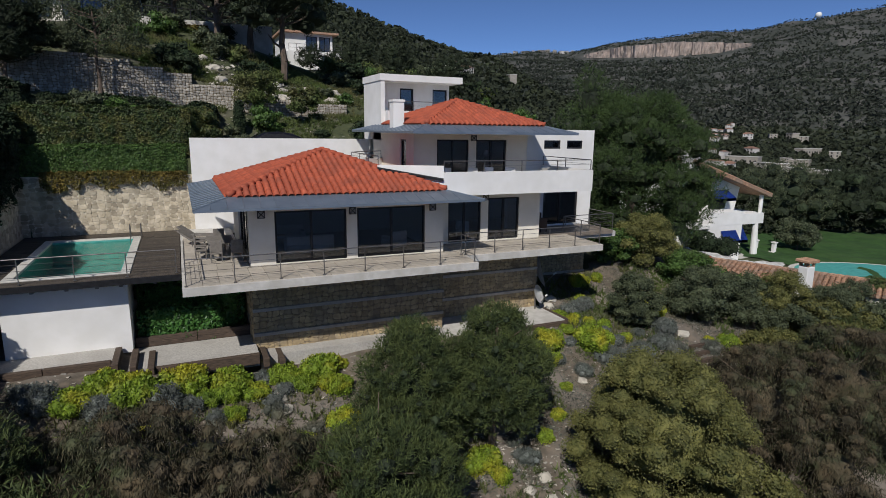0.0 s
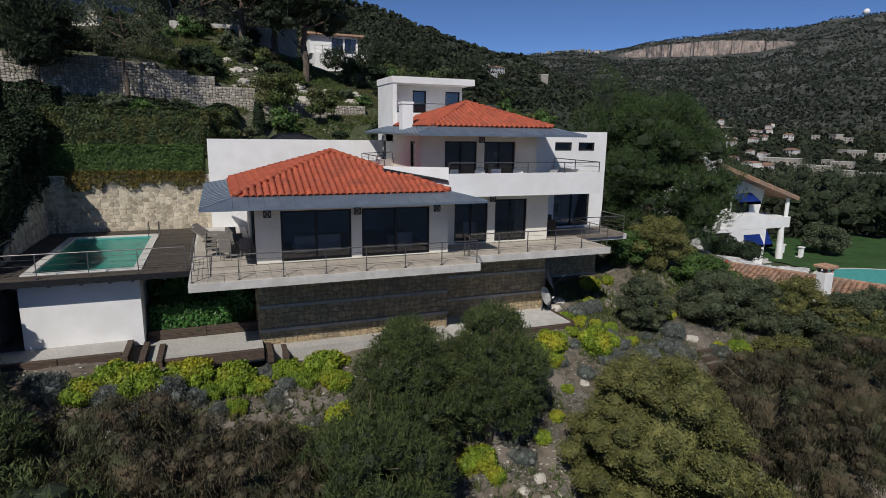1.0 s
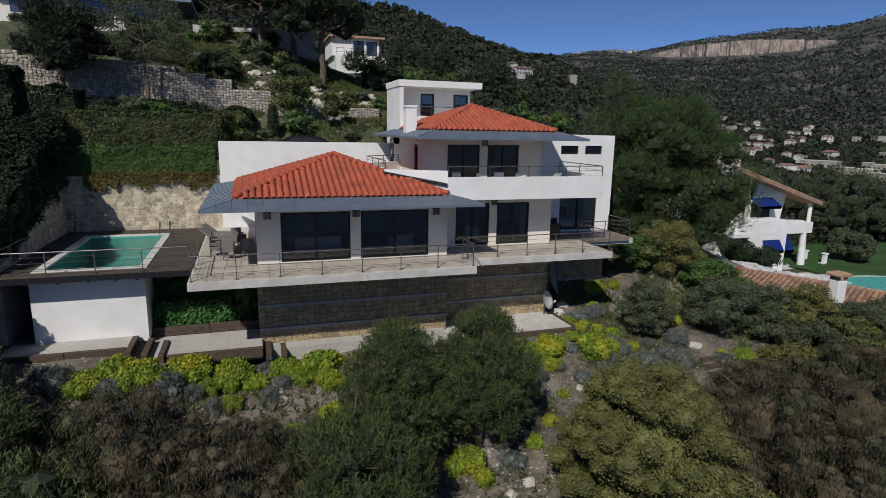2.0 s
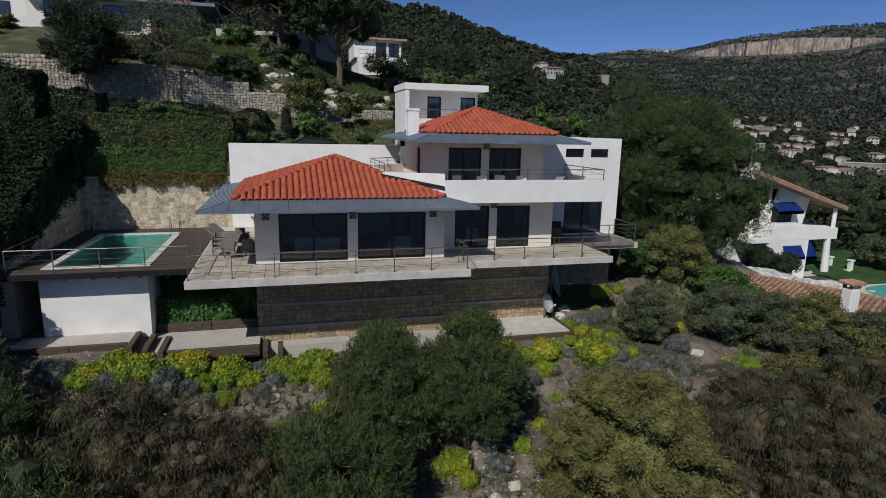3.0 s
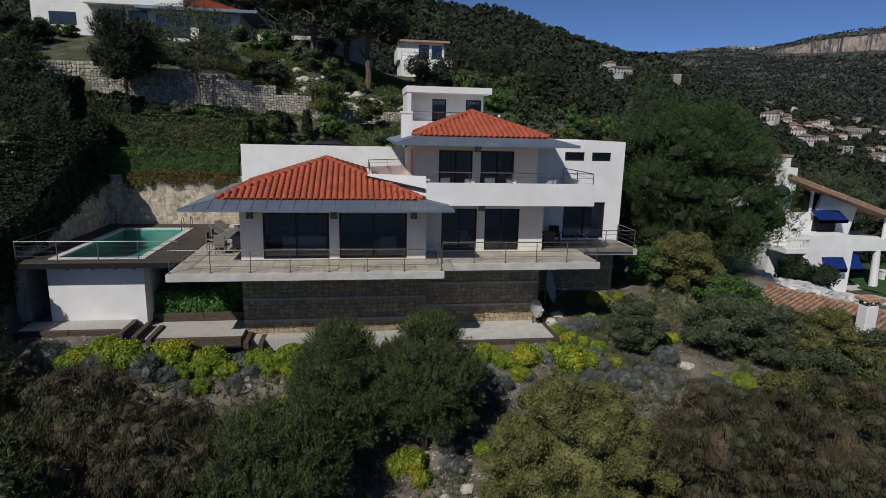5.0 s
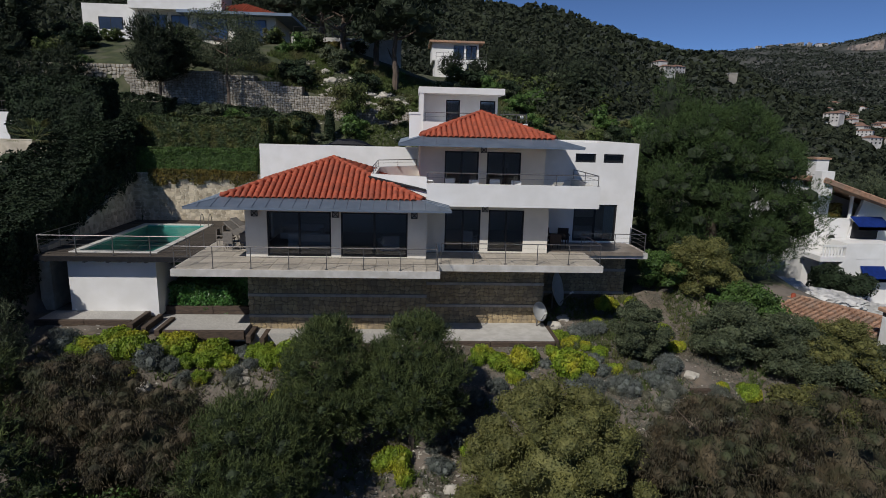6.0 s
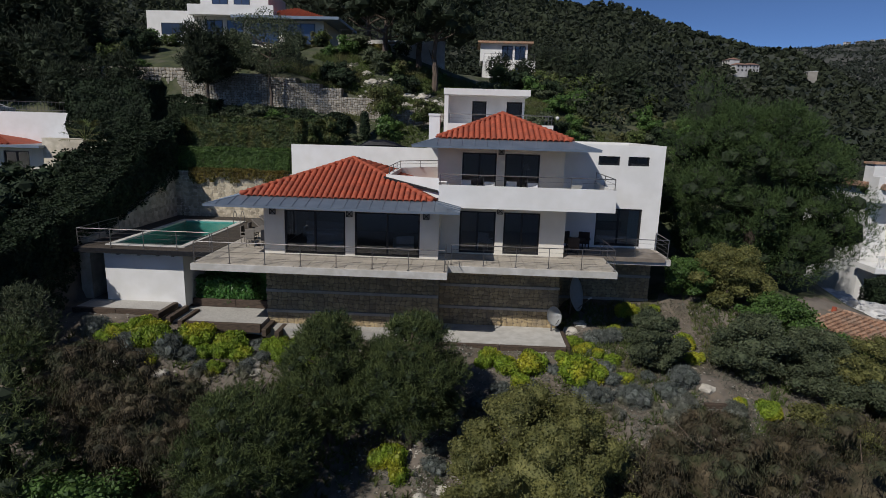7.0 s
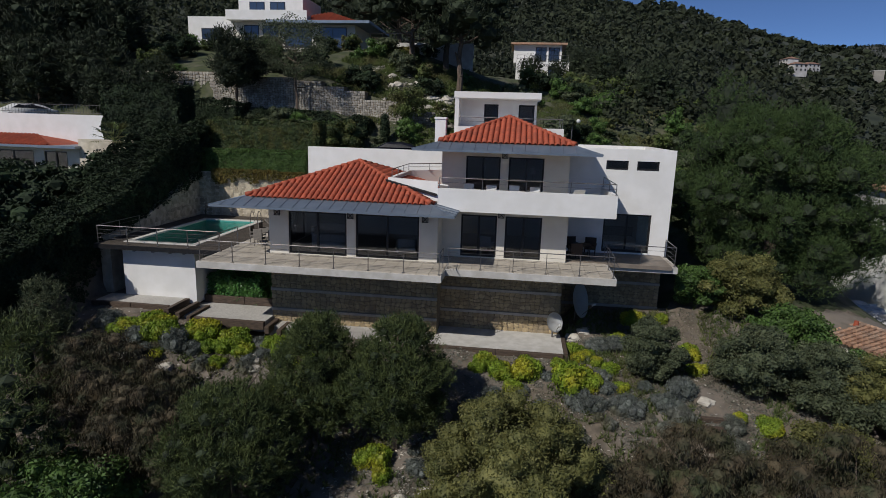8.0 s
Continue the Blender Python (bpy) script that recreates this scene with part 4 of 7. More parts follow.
def hedge(name, label, spans, material, n, size, seed, category="hedge", core=True, rough=0.16, ends=True):
    """A clipped hedge along a line of sections (x0, x1, y0, y1, z0, z1), leafy on all its faces."""
    rng = np.random.default_rng(seed)
    x0, x1, y0, y1, z0, z1 = spans[0]
    at = Vector(((x0 + x1) / 2, (y0 + y1) / 2, z0))
    th = thing(name, at, label, category)
    sizes = [(b - a) * (f - e) + (d - c) * (f - e) + (b - a) * (d - c) for a, b, c, d, e, f in spans]
    tot = sum(sizes)
    P, N = [], []
    body = B()
    for (a, b, c, d, e, f), ar in zip(spans, sizes):
        k = int(n * ar / tot)
        lo, hi = np.array([a, c, e]), np.array([b, d, f])
        areas = np.array([(d - c) * (f - e), (b - a) * (f - e), (b - a) * (d - c)])
        if not ends:
            areas[1] = 0.0
        ax = rng.choice(3, k, p=areas / areas.sum())
        sd = rng.random(k) < np.where(ax == 2, 0.05, 0.5)
        p = lo + (hi - lo) * rng.random((k, 3))
        nn = np.zeros((k, 3))
        i = np.arange(k)
        p[i, ax] = np.where(sd, lo[ax], hi[ax])
        nn[i, ax] = np.where(sd, -1, 1)
        bump = np.array([noise.noise(Vector(q) * 1.1) * rough + noise.noise(Vector(q) * 0.55) * (rough - 0.16) + noise.noise(Vector(q) * 3.1) * 0.08 for q in p])
        p += nn * (bump[:, None] + rng.normal(0, 0.035, (k, 1)))
        P.append(p), N.append(nn)
        if core:
            k = 0.08 + 0.8 * rough
            box(body, a + k, b - k, c + (k if ends else 0.0), d - (k if ends else -0.01), e, f - k)
    pts, nrm = np.concatenate(P), np.concatenate(N)
    me = raw_mesh("foliage", leaves(rng, pts - np.array(at), nrm, size, size * 0.6, 0.55), 4, material)
    ob = new("foliage", me)
    ob.parent = th
    if core:
        bmesh.ops.translate(body, vec=-at, verts=body.verts)
        part("inner_hedge", body, material, th)
    else:
        body.free()
    return th


hedge("hedge", "clipped fresh green hedge along the top of the stone retaining wall", [(-7.75, 0.35, 36.1, 37.25, 3.15, 4.8)], HEDGE, 30000, 0.055, 21)
hedge("hedge", "taller clipped dark green hedge with ochre shoots behind the lower hedge", [(-8.0, 0.75, 37.75, 39.3, 4.2, 6.9)], HEDGE_TALL, 32000, 0.065, 22, rough=0.3)
crng = random.Random(19)
hedge("creeper", "ochre creeper hanging over the stone retaining wall", [(-6.6 + i * 0.29, -6.3 + i * 0.29, 35.70, 36.1, 3.0 - crng.uniform(0.0, 0.45) - 0.35 * max(0.0, math.sin(i * 0.75)), 3.45) for i in range(24)], HEDGE_OCHRE, 11000, 0.055, 23, "creeper", False)


def slope_hedge():
    """Sections of the long hedge: its top follows the climbing wall."""
    out = []
    for i in range(72):
        y = 17.5 + i * 0.3
        top = lerp_table(((17.5, -0.4), (21, 0.5), (25, 1.5), (28.3, 2.8), (32.3, 5.0), (35.5, 6.0), (39, 6.7)), y)
        low = lerp_table(((17.5, -5.5), (24, -3.5), (26, -0.2), (28.6, 0.45), (31.5, 1.4), (36, 3.0), (39, 3.5)), y)
        out.append((-11.6, lerp_table(((17.5, -8.9), (24, -8.2), (27, -7.72), (39, -7.55)), y), y, y + 0.31, low, top))
    return out


hedge("hedge", "long dark hedge climbing the slope beside the pool", slope_hedge(), CYPRESS, 90000, 0.085, 24, rough=0.5, ends=False)
hedge("cypress_hedge", "tall dark cypress hedge behind the pool hedges", [(-16.5, -10.2, 38.0, 40.2, 3.5, 9.2)], CYPRESS, 42000, 0.095, 25, rough=0.35)
hedge("shrub_bank", "dark low shrubs between the driveway and the gabion wall", [(-15.0, -8.5, 43.6, 46.6, 5.0, 8.4), (-8.5, -2.0, 45.5, 47.0, 6.0, 7.8), (-2.0, 2.6, 44.0, 46.2, 5.0, 7.3)], CYPRESS, 36000, 0.085, 26, "shrub", rough=0.4)
hedge("ivy", "glossy green ivy filling the raised bed under the terrace", [(-2.1, 1.2, 26.55, 28.2, -3.4, -1.75), (1.0, 2.3, 27.0, 28.2, -3.4, -1.2), (-2.1, 1.0, 27.6, 28.4, -2.0, -0.8)], IVY, 13000, 0.075, 27, "ivy", rough=0.3)


def dome_bush(name, label, category, material, group, size, n, seed, blade=False):
    """A low cushion of leaves of radius one metre, to be copied."""
    rng = np.random.default_rng(seed)
    blobs = [(0, 0, 0.15, 0.78, 0.55)]
    for i in range(11):
        a, u = i * 2.4, rng.uniform(0.1, 0.75)
        blobs.append((math.cos(a) * u, math.sin(a) * u, 0.38 - 0.35 * u * u + rng.uniform(-0.05, 0.12), rng.uniform(0.26, 0.42), rng.uniform(0.22, 0.34)))
    return plant(name, label, category, (0, 0, -60), blobs, "spiky" if blade else "leaf", n, material, size, None, group, seed, 0.84)


LIME_BED = ((-3.9, 21.9, 0.9), (-2.9, 22.7, 1.0), (-2.0, 22.0, 1.1), (-0.4, 23.0, 1.05), (1.3, 23.1, 1.05), (1.2, 22.3, 0.8), (2.1, 22.2, 0.75), (0.4, 22.1, 0.6), (3.4, 23.5, 0.85), (4.9, 23.2, 1.05), (4.0, 22.4, 0.65), (5.2, 22.0, 0.8), (5.9, 23.6, 0.4), (-1.8, 20.9, 0.6), (1.2, 21.3, 0.5), (5.2, 20.4, 0.8))
LIME_BED_2 = ((13.8, 22.5, 0.6), (14.1, 23.0, 0.7), (14.9, 22.4, 0.85), (16.1, 22.6, 1.1), (15.5, 21.6, 0.65), (17.6, 23.2, 0.5), (18.2, 22.0, 1.25), (18.9, 22.0, 0.85), (18.5, 25.2, 0.6), (18.6, 24.2, 0.5), (19.1, 24.7, 0.5), (19.5, 23.8, 0.45), (20.1, 23.3, 0.55), (20.4, 22.1, 0.5), (20.9, 26.6, 0.5), (21.9, 28.0, 0.85), (23.4, 28.2, 0.55), (24.3, 25.6, 0.8), (24.1, 23.6, 0.65), (26.4, 20.6, 0.75), (25.3, 21.0, 0.45))
LIME_LOW = ((10.1, 17.9, 0.8), (9.5, 17.8, 0.65), (3.5, 20.0, 0.65), (13.0, 18.3, 0.5), (15.5, 20.2, 0.4), (14.1, 18.9, 0.45), (10.4, 17.2, 0.6))
LAV_BED = ((-4.8, 22.0, 0.85), (-3.1, 21.5, 0.85), (-1.2, 21.6, 0.85), (-0.3, 21.6, 0.65), (2.5, 23.4, 0.55), (3.2, 22.1, 0.5), (-5.4, 22.6, 0.7), (2.7, 21.6, 0.5), (-2.2, 20.9, 0.6), (0.6, 21.2, 0.5))
LAV_BED_2 = ((19.8, 25.6, 0.85), (20.7, 25.9, 0.75), (17.2, 22.3, 0.5), (15.9, 21.5, 0.5), (19.7, 22.8, 0.45), (19.8, 21.9, 0.55), (14.6, 21.1, 0.65), (18.5, 21.0, 0.85), (19.2, 21.0, 0.65), (20.6, 21.1, 0.85), (23.0, 22.0, 0.9), (22.3, 21.4, 0.75), (13.6, 20.4, 0.6), (16.8, 20.7, 0.6), (21.5, 22.3, 0.5), (11.8, 17.7, 0.6), (13.0, 19.2, 0.6), (12.6, 18.6, 0.5))


def scatter(proto, spots, rng):
    for k, (x, y, r) in enumerate(spots):
        ob = proto if k == 0 else copy_thing(proto, Matrix())
        ob.location = ground_at(x, y, 0.05)
        ob.rotation_euler = (0, 0, rng.uniform(0, 6.28))
        ob.scale = (r * 0.95, r * rng.uniform(0.85, 1.05), r * rng.uniform(1.05, 1.35))


lrng = random.Random(4)
LAV_BANK = [(lrng.uniform(16.5, 25.5), lrng.uniform(17.2, 21.2), lrng.uniform(0.35, 0.7)) for k in range(34)] + [(lrng.uniform(-6.0, 4.0), lrng.uniform(19.6, 21.3), lrng.uniform(0.3, 0.55)) for k in range(16)] + [(lrng.uniform(11.2, 13.4), lrng.uniform(15.5, 20.0), lrng.uniform(0.3, 0.5)) for k in range(8)]
scatter(dome_bush("spurge_bush", "rounded lime green flowering spurge bush in the garden bed", "bush", LIME, "garden bed bushes", 0.06, 4200, 31), LIME_BED, lrng)
scatter(dome_bush("spurge_bush", "lime and yellow flowering spurge bush beside the satellite dish", "bush", LIME, "garden bed bushes", 0.06, 4200, 32), LIME_BED_2, lrng)
scatter(dome_bush("spurge_bush", "small bright green spurge bush on the lower bank", "bush", LIME, "garden bed bushes", 0.07, 3000, 33), LIME_LOW, lrng)
scatter(dome_bush("lavender_cushion", "grey-green lavender cushion in the garden bed", "bush", LAVENDER, "lavender cushions", 0.11, 1500, 34, True), LAV_BED, lrng)
scatter(dome_bush("lavender_cushion", "grey lavender cushion among lime green bushes", "bush", LAVENDER, "lavender cushions", 0.11, 1500, 35, True), LAV_BED_2, lrng)
scatter(dome_bush("lavender_cushion", "low dry grey-green cushion plant on the stony bank", "bush", COVER, "lavender cushions", 0.10, 1300, 36, True), LAV_BANK, lrng)

# trees and shrubs of the lower slope
def slope_plant(name, label, category, x, y, r, h, count, size, low, kind, n, material, leaf, trunk, seed, core=0.55, taper=0.2):
    plant(name, label, category, ground_at(x, y), blob_crown(R, r, h, count, size, low, taper), kind, n, material, leaf, trunk, "", seed, core)


slope_plant("pine_tree", "dark green pine tree on the slope below the villa", "tree", 10.7, 18.5, 2.25, 5.2, 105, 0.42, 0.5, "needle", 62000, PINE, 0.10, (5.2, 0.16, 12, 2.0), 11, 0.5, 0.42)
slope_plant("pine_tree", "bushy dark green pine tree beside its taller neighbour", "tree", 7.3, 18.5, 2.1, 5.0, 95, 0.42, 0.5, "needle", 56000, PINE, 0.10, (5.0, 0.14, 10, 1.8), 12, 0.5, 0.42)
slope_plant("pine_tree", "low spreading dark pine on the bank", "tree", 4.9, 15.4, 2.6, 4.9, 110, 0.46, 0.3, "needle", 56000, PINE, 0.10, (4.6, 0.13, 10, 2.2), 13)
slope_plant("pine_sapling", "young grey-green pine by the dark hedge", "tree", -6.9, 20.2, 1.3, 3.4, 34, 0.36, 0.3, "needle", 9000, OLIVE, 0.11, (3.0, 0.07, 8, 1.1), 16, 0.4, 0.5)
slope_plant("pine_sapling", "young green pine at the edge of the slope", "tree", -5.4, 17.4, 1.5, 4.0, 34, 0.4, 0.3, "needle", 9000, PINE, 0.11, (3.6, 0.07, 8, 1.3), 17, 0.4, 0.5)
plant("stone_pine_tree", "large dense dark green pine beside the villa", "tree", ground_at(30.6, 33.6), blob_crown(R, 5.75, 10.6, 210, 0.95, 0.4, 0.35) + [(4.8, -1.8, 3.4, 2.0, 1.8), (3.0, -2.6, 2.4, 1.7, 1.4), (1.0, -3.4, 1.6, 1.8, 1.4), (-2.6, 2.0, 10.2, 1.5, 2.2), (-1.4, 0.5, 9.0, 2.0, 2.2), (-3.3, 2.5, 8.0, 1.9, 2.0), (-2.8, 2.0, 11.4, 0.9, 1.5)], "needle", 185000, BIGPINE, 0.125, (8.5, 0.42, 14, 3.4), seed=14, core=0.55)
slope_plant("oak_shrub", "large olive green evergreen oak shrub on the slope", "shrub", 15.6, 14.5, 3.25, 6.4, 170, 0.52, 0.4, "leaf", 110000, OAK, 0.045, (4.4, 0.12, 10, 2.4), 15, 0.72)
slope_plant("acacia_shrub", "tall brownish drying shrub with drooping leaves", "shrub", 21.9, 15.4, 2.7, 5.0, 96, 0.46, 0.4, "blade", 32000, BROWN, 0.085, (4.0, 0.10, 14, 2.4), 18)
slope_plant("acacia_shrub", "wide brownish drying shrub on the lower slope", "shrub", 26.6, 14.6, 3.4, 5.6, 110, 0.5, 0.5, "blade", 34000, BROWN, 0.085, (4.6, 0.10, 14, 2.8), 19)
slope_plant("acacia_shrub", "brown drying shrub at the foot of the garden bed", "shrub", -1.6, 17.0, 2.5, 4.4, 96, 0.42, 0.4, "blade", 30000, BROWN, 0.08, (3.2, 0.09, 12, 2.0), 20)
slope_plant("acacia_shrub", "dark brown drying shrub with bare twigs", "shrub", 1.6, 15.8, 2.4, 4.8, 96, 0.42, 0.4, "blade", 30000, BROWN, 0.08, (3.4, 0.09, 12, 2.0), 41)
slope_plant("green_shrub", "fresh green leafy shrub low on the bank", "shrub", 0.0, 13.0, 2.2, 4.6, 40, 0.6, 0.2, "leaf", 12000, HEDGE, 0.085, None, 42)
slope_plant("olive_tree", "small round grey-green olive tree in the garden bed", "tree", 22.0, 23.2, 1.4, 2.8, 46, 0.38, 0.1, "leaf", 20000, OLIVE, 0.052, (2.2, 0.09, 8, 1.0), 43)
slope_plant("olive_tree", "grey-green olive tree on the bank beside the garden", "tree", 26.4, 22.8, 1.8, 2.7, 46, 0.5, 0.2, "leaf", 19000, OLIVE, 0.06, (2.2, 0.10, 8, 1.3), 44)
slope_plant("green_shrub", "low grey-green shrub in front of the tiled garage roof", "shrub", 30.0, 21.6, 2.4, 1.9, 46, 0.5, 0.0, "leaf", 16000, OLIVE, 0.065, None, 45)
slope_plant("pine_tree", "broad soft green pine at the edge of the slope", "tree", 32.6, 17.0, 3.2, 3.2, 64, 0.7, 0.1, "needle", 20000, PINE, 0.13, (2.4, 0.12, 8, 2.4), 46)
slope_plant("oak_shrub", "brown-green oak shrub under the large pine", "shrub", 27.6, 28.8, 2.2, 3.2, 46, 0.55, 0.1, "leaf", 17000, OAK, 0.065, (2.2, 0.10, 6, 1.6), 47)
slope_plant("green_shrub", "fresh green shrub beside the terrace corner", "shrub", 25.4, 29.2, 1.3, 2.6, 30, 0.42, 0.0, "leaf", 9000, HEDGE, 0.07, None, 48)
slope_plant("green_shrub", "dark green shrub on the bank by the garage roof", "shrub", 29.4, 26.6, 1.9, 2.0, 40, 0.5, 0.0, "leaf", 12000, HEDGE, 0.075, None, 49)
slope_plant("green_shrub", "low dark shrub below the brown shrubs", "shrub", 18.2, 12.8, 2.0, 3.6, 40, 0.5, 0.0, "leaf", 9000, OAK, 0.08, None, 52)
slope_plant("acacia_shrub", "thin brown shrub among grass on the slope", "shrub", 26.6, 18.6, 1.7, 1.6, 34, 0.4, 0.0, "blade", 8000, BROWN, 0.085, (1.2, 0.06, 8, 1.2), 53, 0.3)
slope_plant("acacia_shrub", "wide dry shrub at the outer edge of the slope", "shrub", 31.0, 12.6, 3.4, 5.0, 60, 0.7, 0.2, "blade", 18000, BROWN, 0.095, (3.6, 0.10, 8, 2.4), 54)
slope_plant("pine_tree", "dark pine low on the bank at the slope's edge", "tree", -3.6, 13.6, 2.6, 5.4, 50, 0.65, 0.3, "needle", 13000, PINE, 0.13, (4.4, 0.13, 8, 2.0), 55)
slope_plant("pine_tree", "dark low pine near the oak shrub", "tree", 9.0, 12.4, 2.0, 2.6, 40, 0.55, 0.1, "needle", 9000, PINE, 0.13, None, 56)
slope_plant("oak_shrub", "small olive green shrub at the edge of the rocky bank", "shrub", 28.4, 19.4, 1.6, 1.6, 34, 0.42, 0.0, "leaf", 9000, OAK, 0.065, None, 57)

# trees of the slope above the villa
plant("round_tree", "dense dark green rounded tree behind the clipped hedge", "tree", ground_at(0.9, 42.4), blob_crown(R, 1.7, 3.0, 30, 0.55, 0.0), "leaf", 11000, HEDGE_TALL, 0.075, (1.6, 0.08, 6, 1.0), seed=66, core=0.75)
plant("cypress", "small clipped columnar cypress by the driveway", "tree", ground_at(4.1, 44.2), [(0, 0, 0.3 + i * 0.36, 0.46 - 0.03 * abs(i - 2), 0.42) for i in range(6)], "leaf", 3500, CYPRESS, 0.06, None, seed=61, core=0.85)
plant("young_tree", "small green tree in front of the gabion wall", "tree", ground_at(5.6, 46.4), blob_crown(R, 1.5, 2.6, 16, 0.6, 0.8), "leaf", 4500, GRASS, 0.10, (2.6, 0.06, 8, 1.2), seed=62, core=0.45)
plant("young_tree", "slender green tree near the tower", "tree", ground_at(8.8, 45.8), blob_crown(R, 1.1, 2.0, 12, 0.5, 0.6), "leaf", 2600, GRASS, 0.10, (2.0, 0.05, 6, 0.9), seed=63, core=0.45)
plant("bare_tree", "grey thinly leaved tree in front of the gabion wall", "tree", ground_at(-4.6, 47.2), blob_crown(R, 3.3, 5.6, 40, 0.85, 2.2), "leaf", 11000, OLIVE, 0.075, (5.6, 0.14, 16, 3.0), seed=64, core=0.0)
plant("pine_tree", "dark green pine at the end of the gabion wall", "tree", ground_at(-9.6, 46.2), blob_crown(R, 2.0, 5.0, 24, 0.75, 1.6), "needle", 12000, DARKPINE_AND_SHADE, 0.22, (5.0, 0.16, 8, 1.8), seed=65, core=0.65)
for k, (x, y, r, h, lo) in enumerate(((3.9, 56.8, 4.6, 6.0, 4.2), (7.0, 60.0, 5.0, 7.0, 3.6), (9.0, 54.6, 4.3, 6.6, 4.0), (-6.0, 78.0, 5.0, 8.0, 4.0), (0.5, 66.0, 4.6, 7.0, 4.0))):
    plant("umbrella_pine", "tall dark umbrella pine with a bare trunk above the slope", "tree", ground_at(x, y), blob_crown(R, r, h, 60, 1.05, lo), "needle", 8000, DARKPINE_AND_SHADE, 0.30, (lo + h * 0.6, 0.34, 12, r * 0.8), "hillside pines", 70 + k, 0.72)
slope_plant("green_shrub", "low green shrub hiding the foot of the garage", "shrub", 33.4, 19.6, 2.2, 2.7, 40, 0.5, 0.0, "leaf", 12000, OAK, 0.075, None, 111)
slope_plant("green_shrub", "soft grey-green shrub beside the white garden chimney", "shrub", 36.6, 19.6, 2.4, 2.2, 40, 0.5, 0.0, "leaf", 12000, OLIVE, 0.075, None, 112)
slope_plant("green_shrub", "dark shrub in front of the tiled garage roof", "shrub", 31.4, 23.6, 1.8, 1.5, 36, 0.45, 0.0, "leaf", 10000, HEDGE, 0.07, None, 113)

# low shrubs scattered over the slope above and beside the villa
SHRUBS = [plant("hill_shrub", lab, "shrub", (0, 0, -70), blob_crown(np.random.default_rng(120 + i), 1.0, 1.5, 14, 0.42, 0.0), "leaf", 1300, m, 0.085, None, "hillside shrubs", 120 + i, 0.66) for i, (lab, m) in enumerate((("dark green wild shrub on the slope above the villa", CYPRESS), ("light green wild shrub on the grassy slope", GRASS), ("grey-green wild shrub on the slope", OLIVE), ("green leafy shrub on the hillside", HEDGE)))]
srng = random.Random(77)
spots = []
for x0, x1, y0, y1, k in ((-26, 0, 50.5, 63, 42), (0, 13, 50, 62, 16), (13, 33, 42, 68, 90), (-12, 1, 42.5, 47, 12), (3, 14, 43, 45, 4), (-22, -12.5, 20, 31, 10)):
    for i in range(k):
        spots.append((srng.uniform(x0, x1), srng.uniform(y0, y1)))
for i, (x, y) in enumerate(spots):
    k = i if i < 4 else srng.randrange(4)
    ob = SHRUBS[k] if i < 4 else copy_thing(SHRUBS[k], Matrix())
    r = srng.uniform(0.5, 1.3) if y < 64 else srng.uniform(1.2, 2.0)
    ob.location = ground_at(x, y, 0.1)
    ob.rotation_euler = (0, 0, srng.uniform(0, 6))
    ob.scale = (r, r, r * srng.uniform(0.7, 1.2))
for i, (x, y, r) in enumerate(((-13.4, 30.0, 1.9), (-15.5, 27.5, 2.2), (-13.2, 25.6, 2.0), (-17.5, 30.4, 1.8), (-16.4, 23.6, 2.4), (-13.6, 21.4, 2.2), (-19.5, 27.0, 2.4), (-12.9, 33.6, 1.6), (-20.0, 31.4, 1.6), (-11.8, 18.6, 2.0))):
    ob = copy_thing(SHRUBS[0], Matrix())
    ob.location = ground_at(x, y, 0.1)
    ob.rotation_euler = (0, 0, i * 1.7)
    ob.scale = (r, r, r)
slope_plant("acacia_shrub", "brown drying shrub between the oak shrub and its neighbours", "shrub", 18.4, 15.6, 1.9, 3.6, 50, 0.5, 0.2, "blade", 13000, BROWN, 0.09, (2.6, 0.08, 10, 1.6), 131)
slope_plant("acacia_shrub", "low brown shrub on the dry bank", "shrub", 23.6, 13.0, 2.2, 3.6, 50, 0.55, 0.1, "blade", 13000, BROWN, 0.095, None, 132)
slope_plant("green_shrub", "dense green shrub under the low pine", "shrub", 5.4, 12.8, 2.0, 3.0, 40, 0.5, 0.0, "leaf", 9000, HEDGE, 0.085, None, 133)
slope_plant("acacia_shrub", "dry brown shrub below the garden bed", "shrub", 3.6, 18.2, 1.5, 2.2, 40, 0.42, 0.0, "blade", 10000, BROWN, 0.085, (1.6, 0.06, 8, 1.2), 134)
slope_plant("acacia_shrub", "small dry brown shrub at the edge of the bed", "shrub", -4.4, 18.9, 1.4, 2.0, 36, 0.4, 0.0, "blade", 9000, BROWN, 0.085, (1.5, 0.06, 8, 1.1), 135)
slope_plant("green_shrub", "tall grey-green shrub below the garage", "shrub", 35.2, 18.0, 2.4, 3.4, 46, 0.55, 0.0, "leaf", 13000, OLIVE, 0.075, None, 141)
slope_plant("green_shrub", "dense green shrub at the corner of the garage", "shrub", 38.4, 19.2, 2.4, 3.2, 46, 0.55, 0.0, "leaf", 12000, OAK, 0.08, None, 142)
hill_tree = plant("pine_tree", "dense dark pine on the hillside beside the hill villa", "tree", ground_at(-27, 53), blob_crown(R, 3.6, 7.0, 50, 0.95, 0.6), "needle", 5500, DARKPINE_AND_SHADE, 0.34, (5, 0.2, 8, 2.6), "dark hillside pines", 143, 0.6)
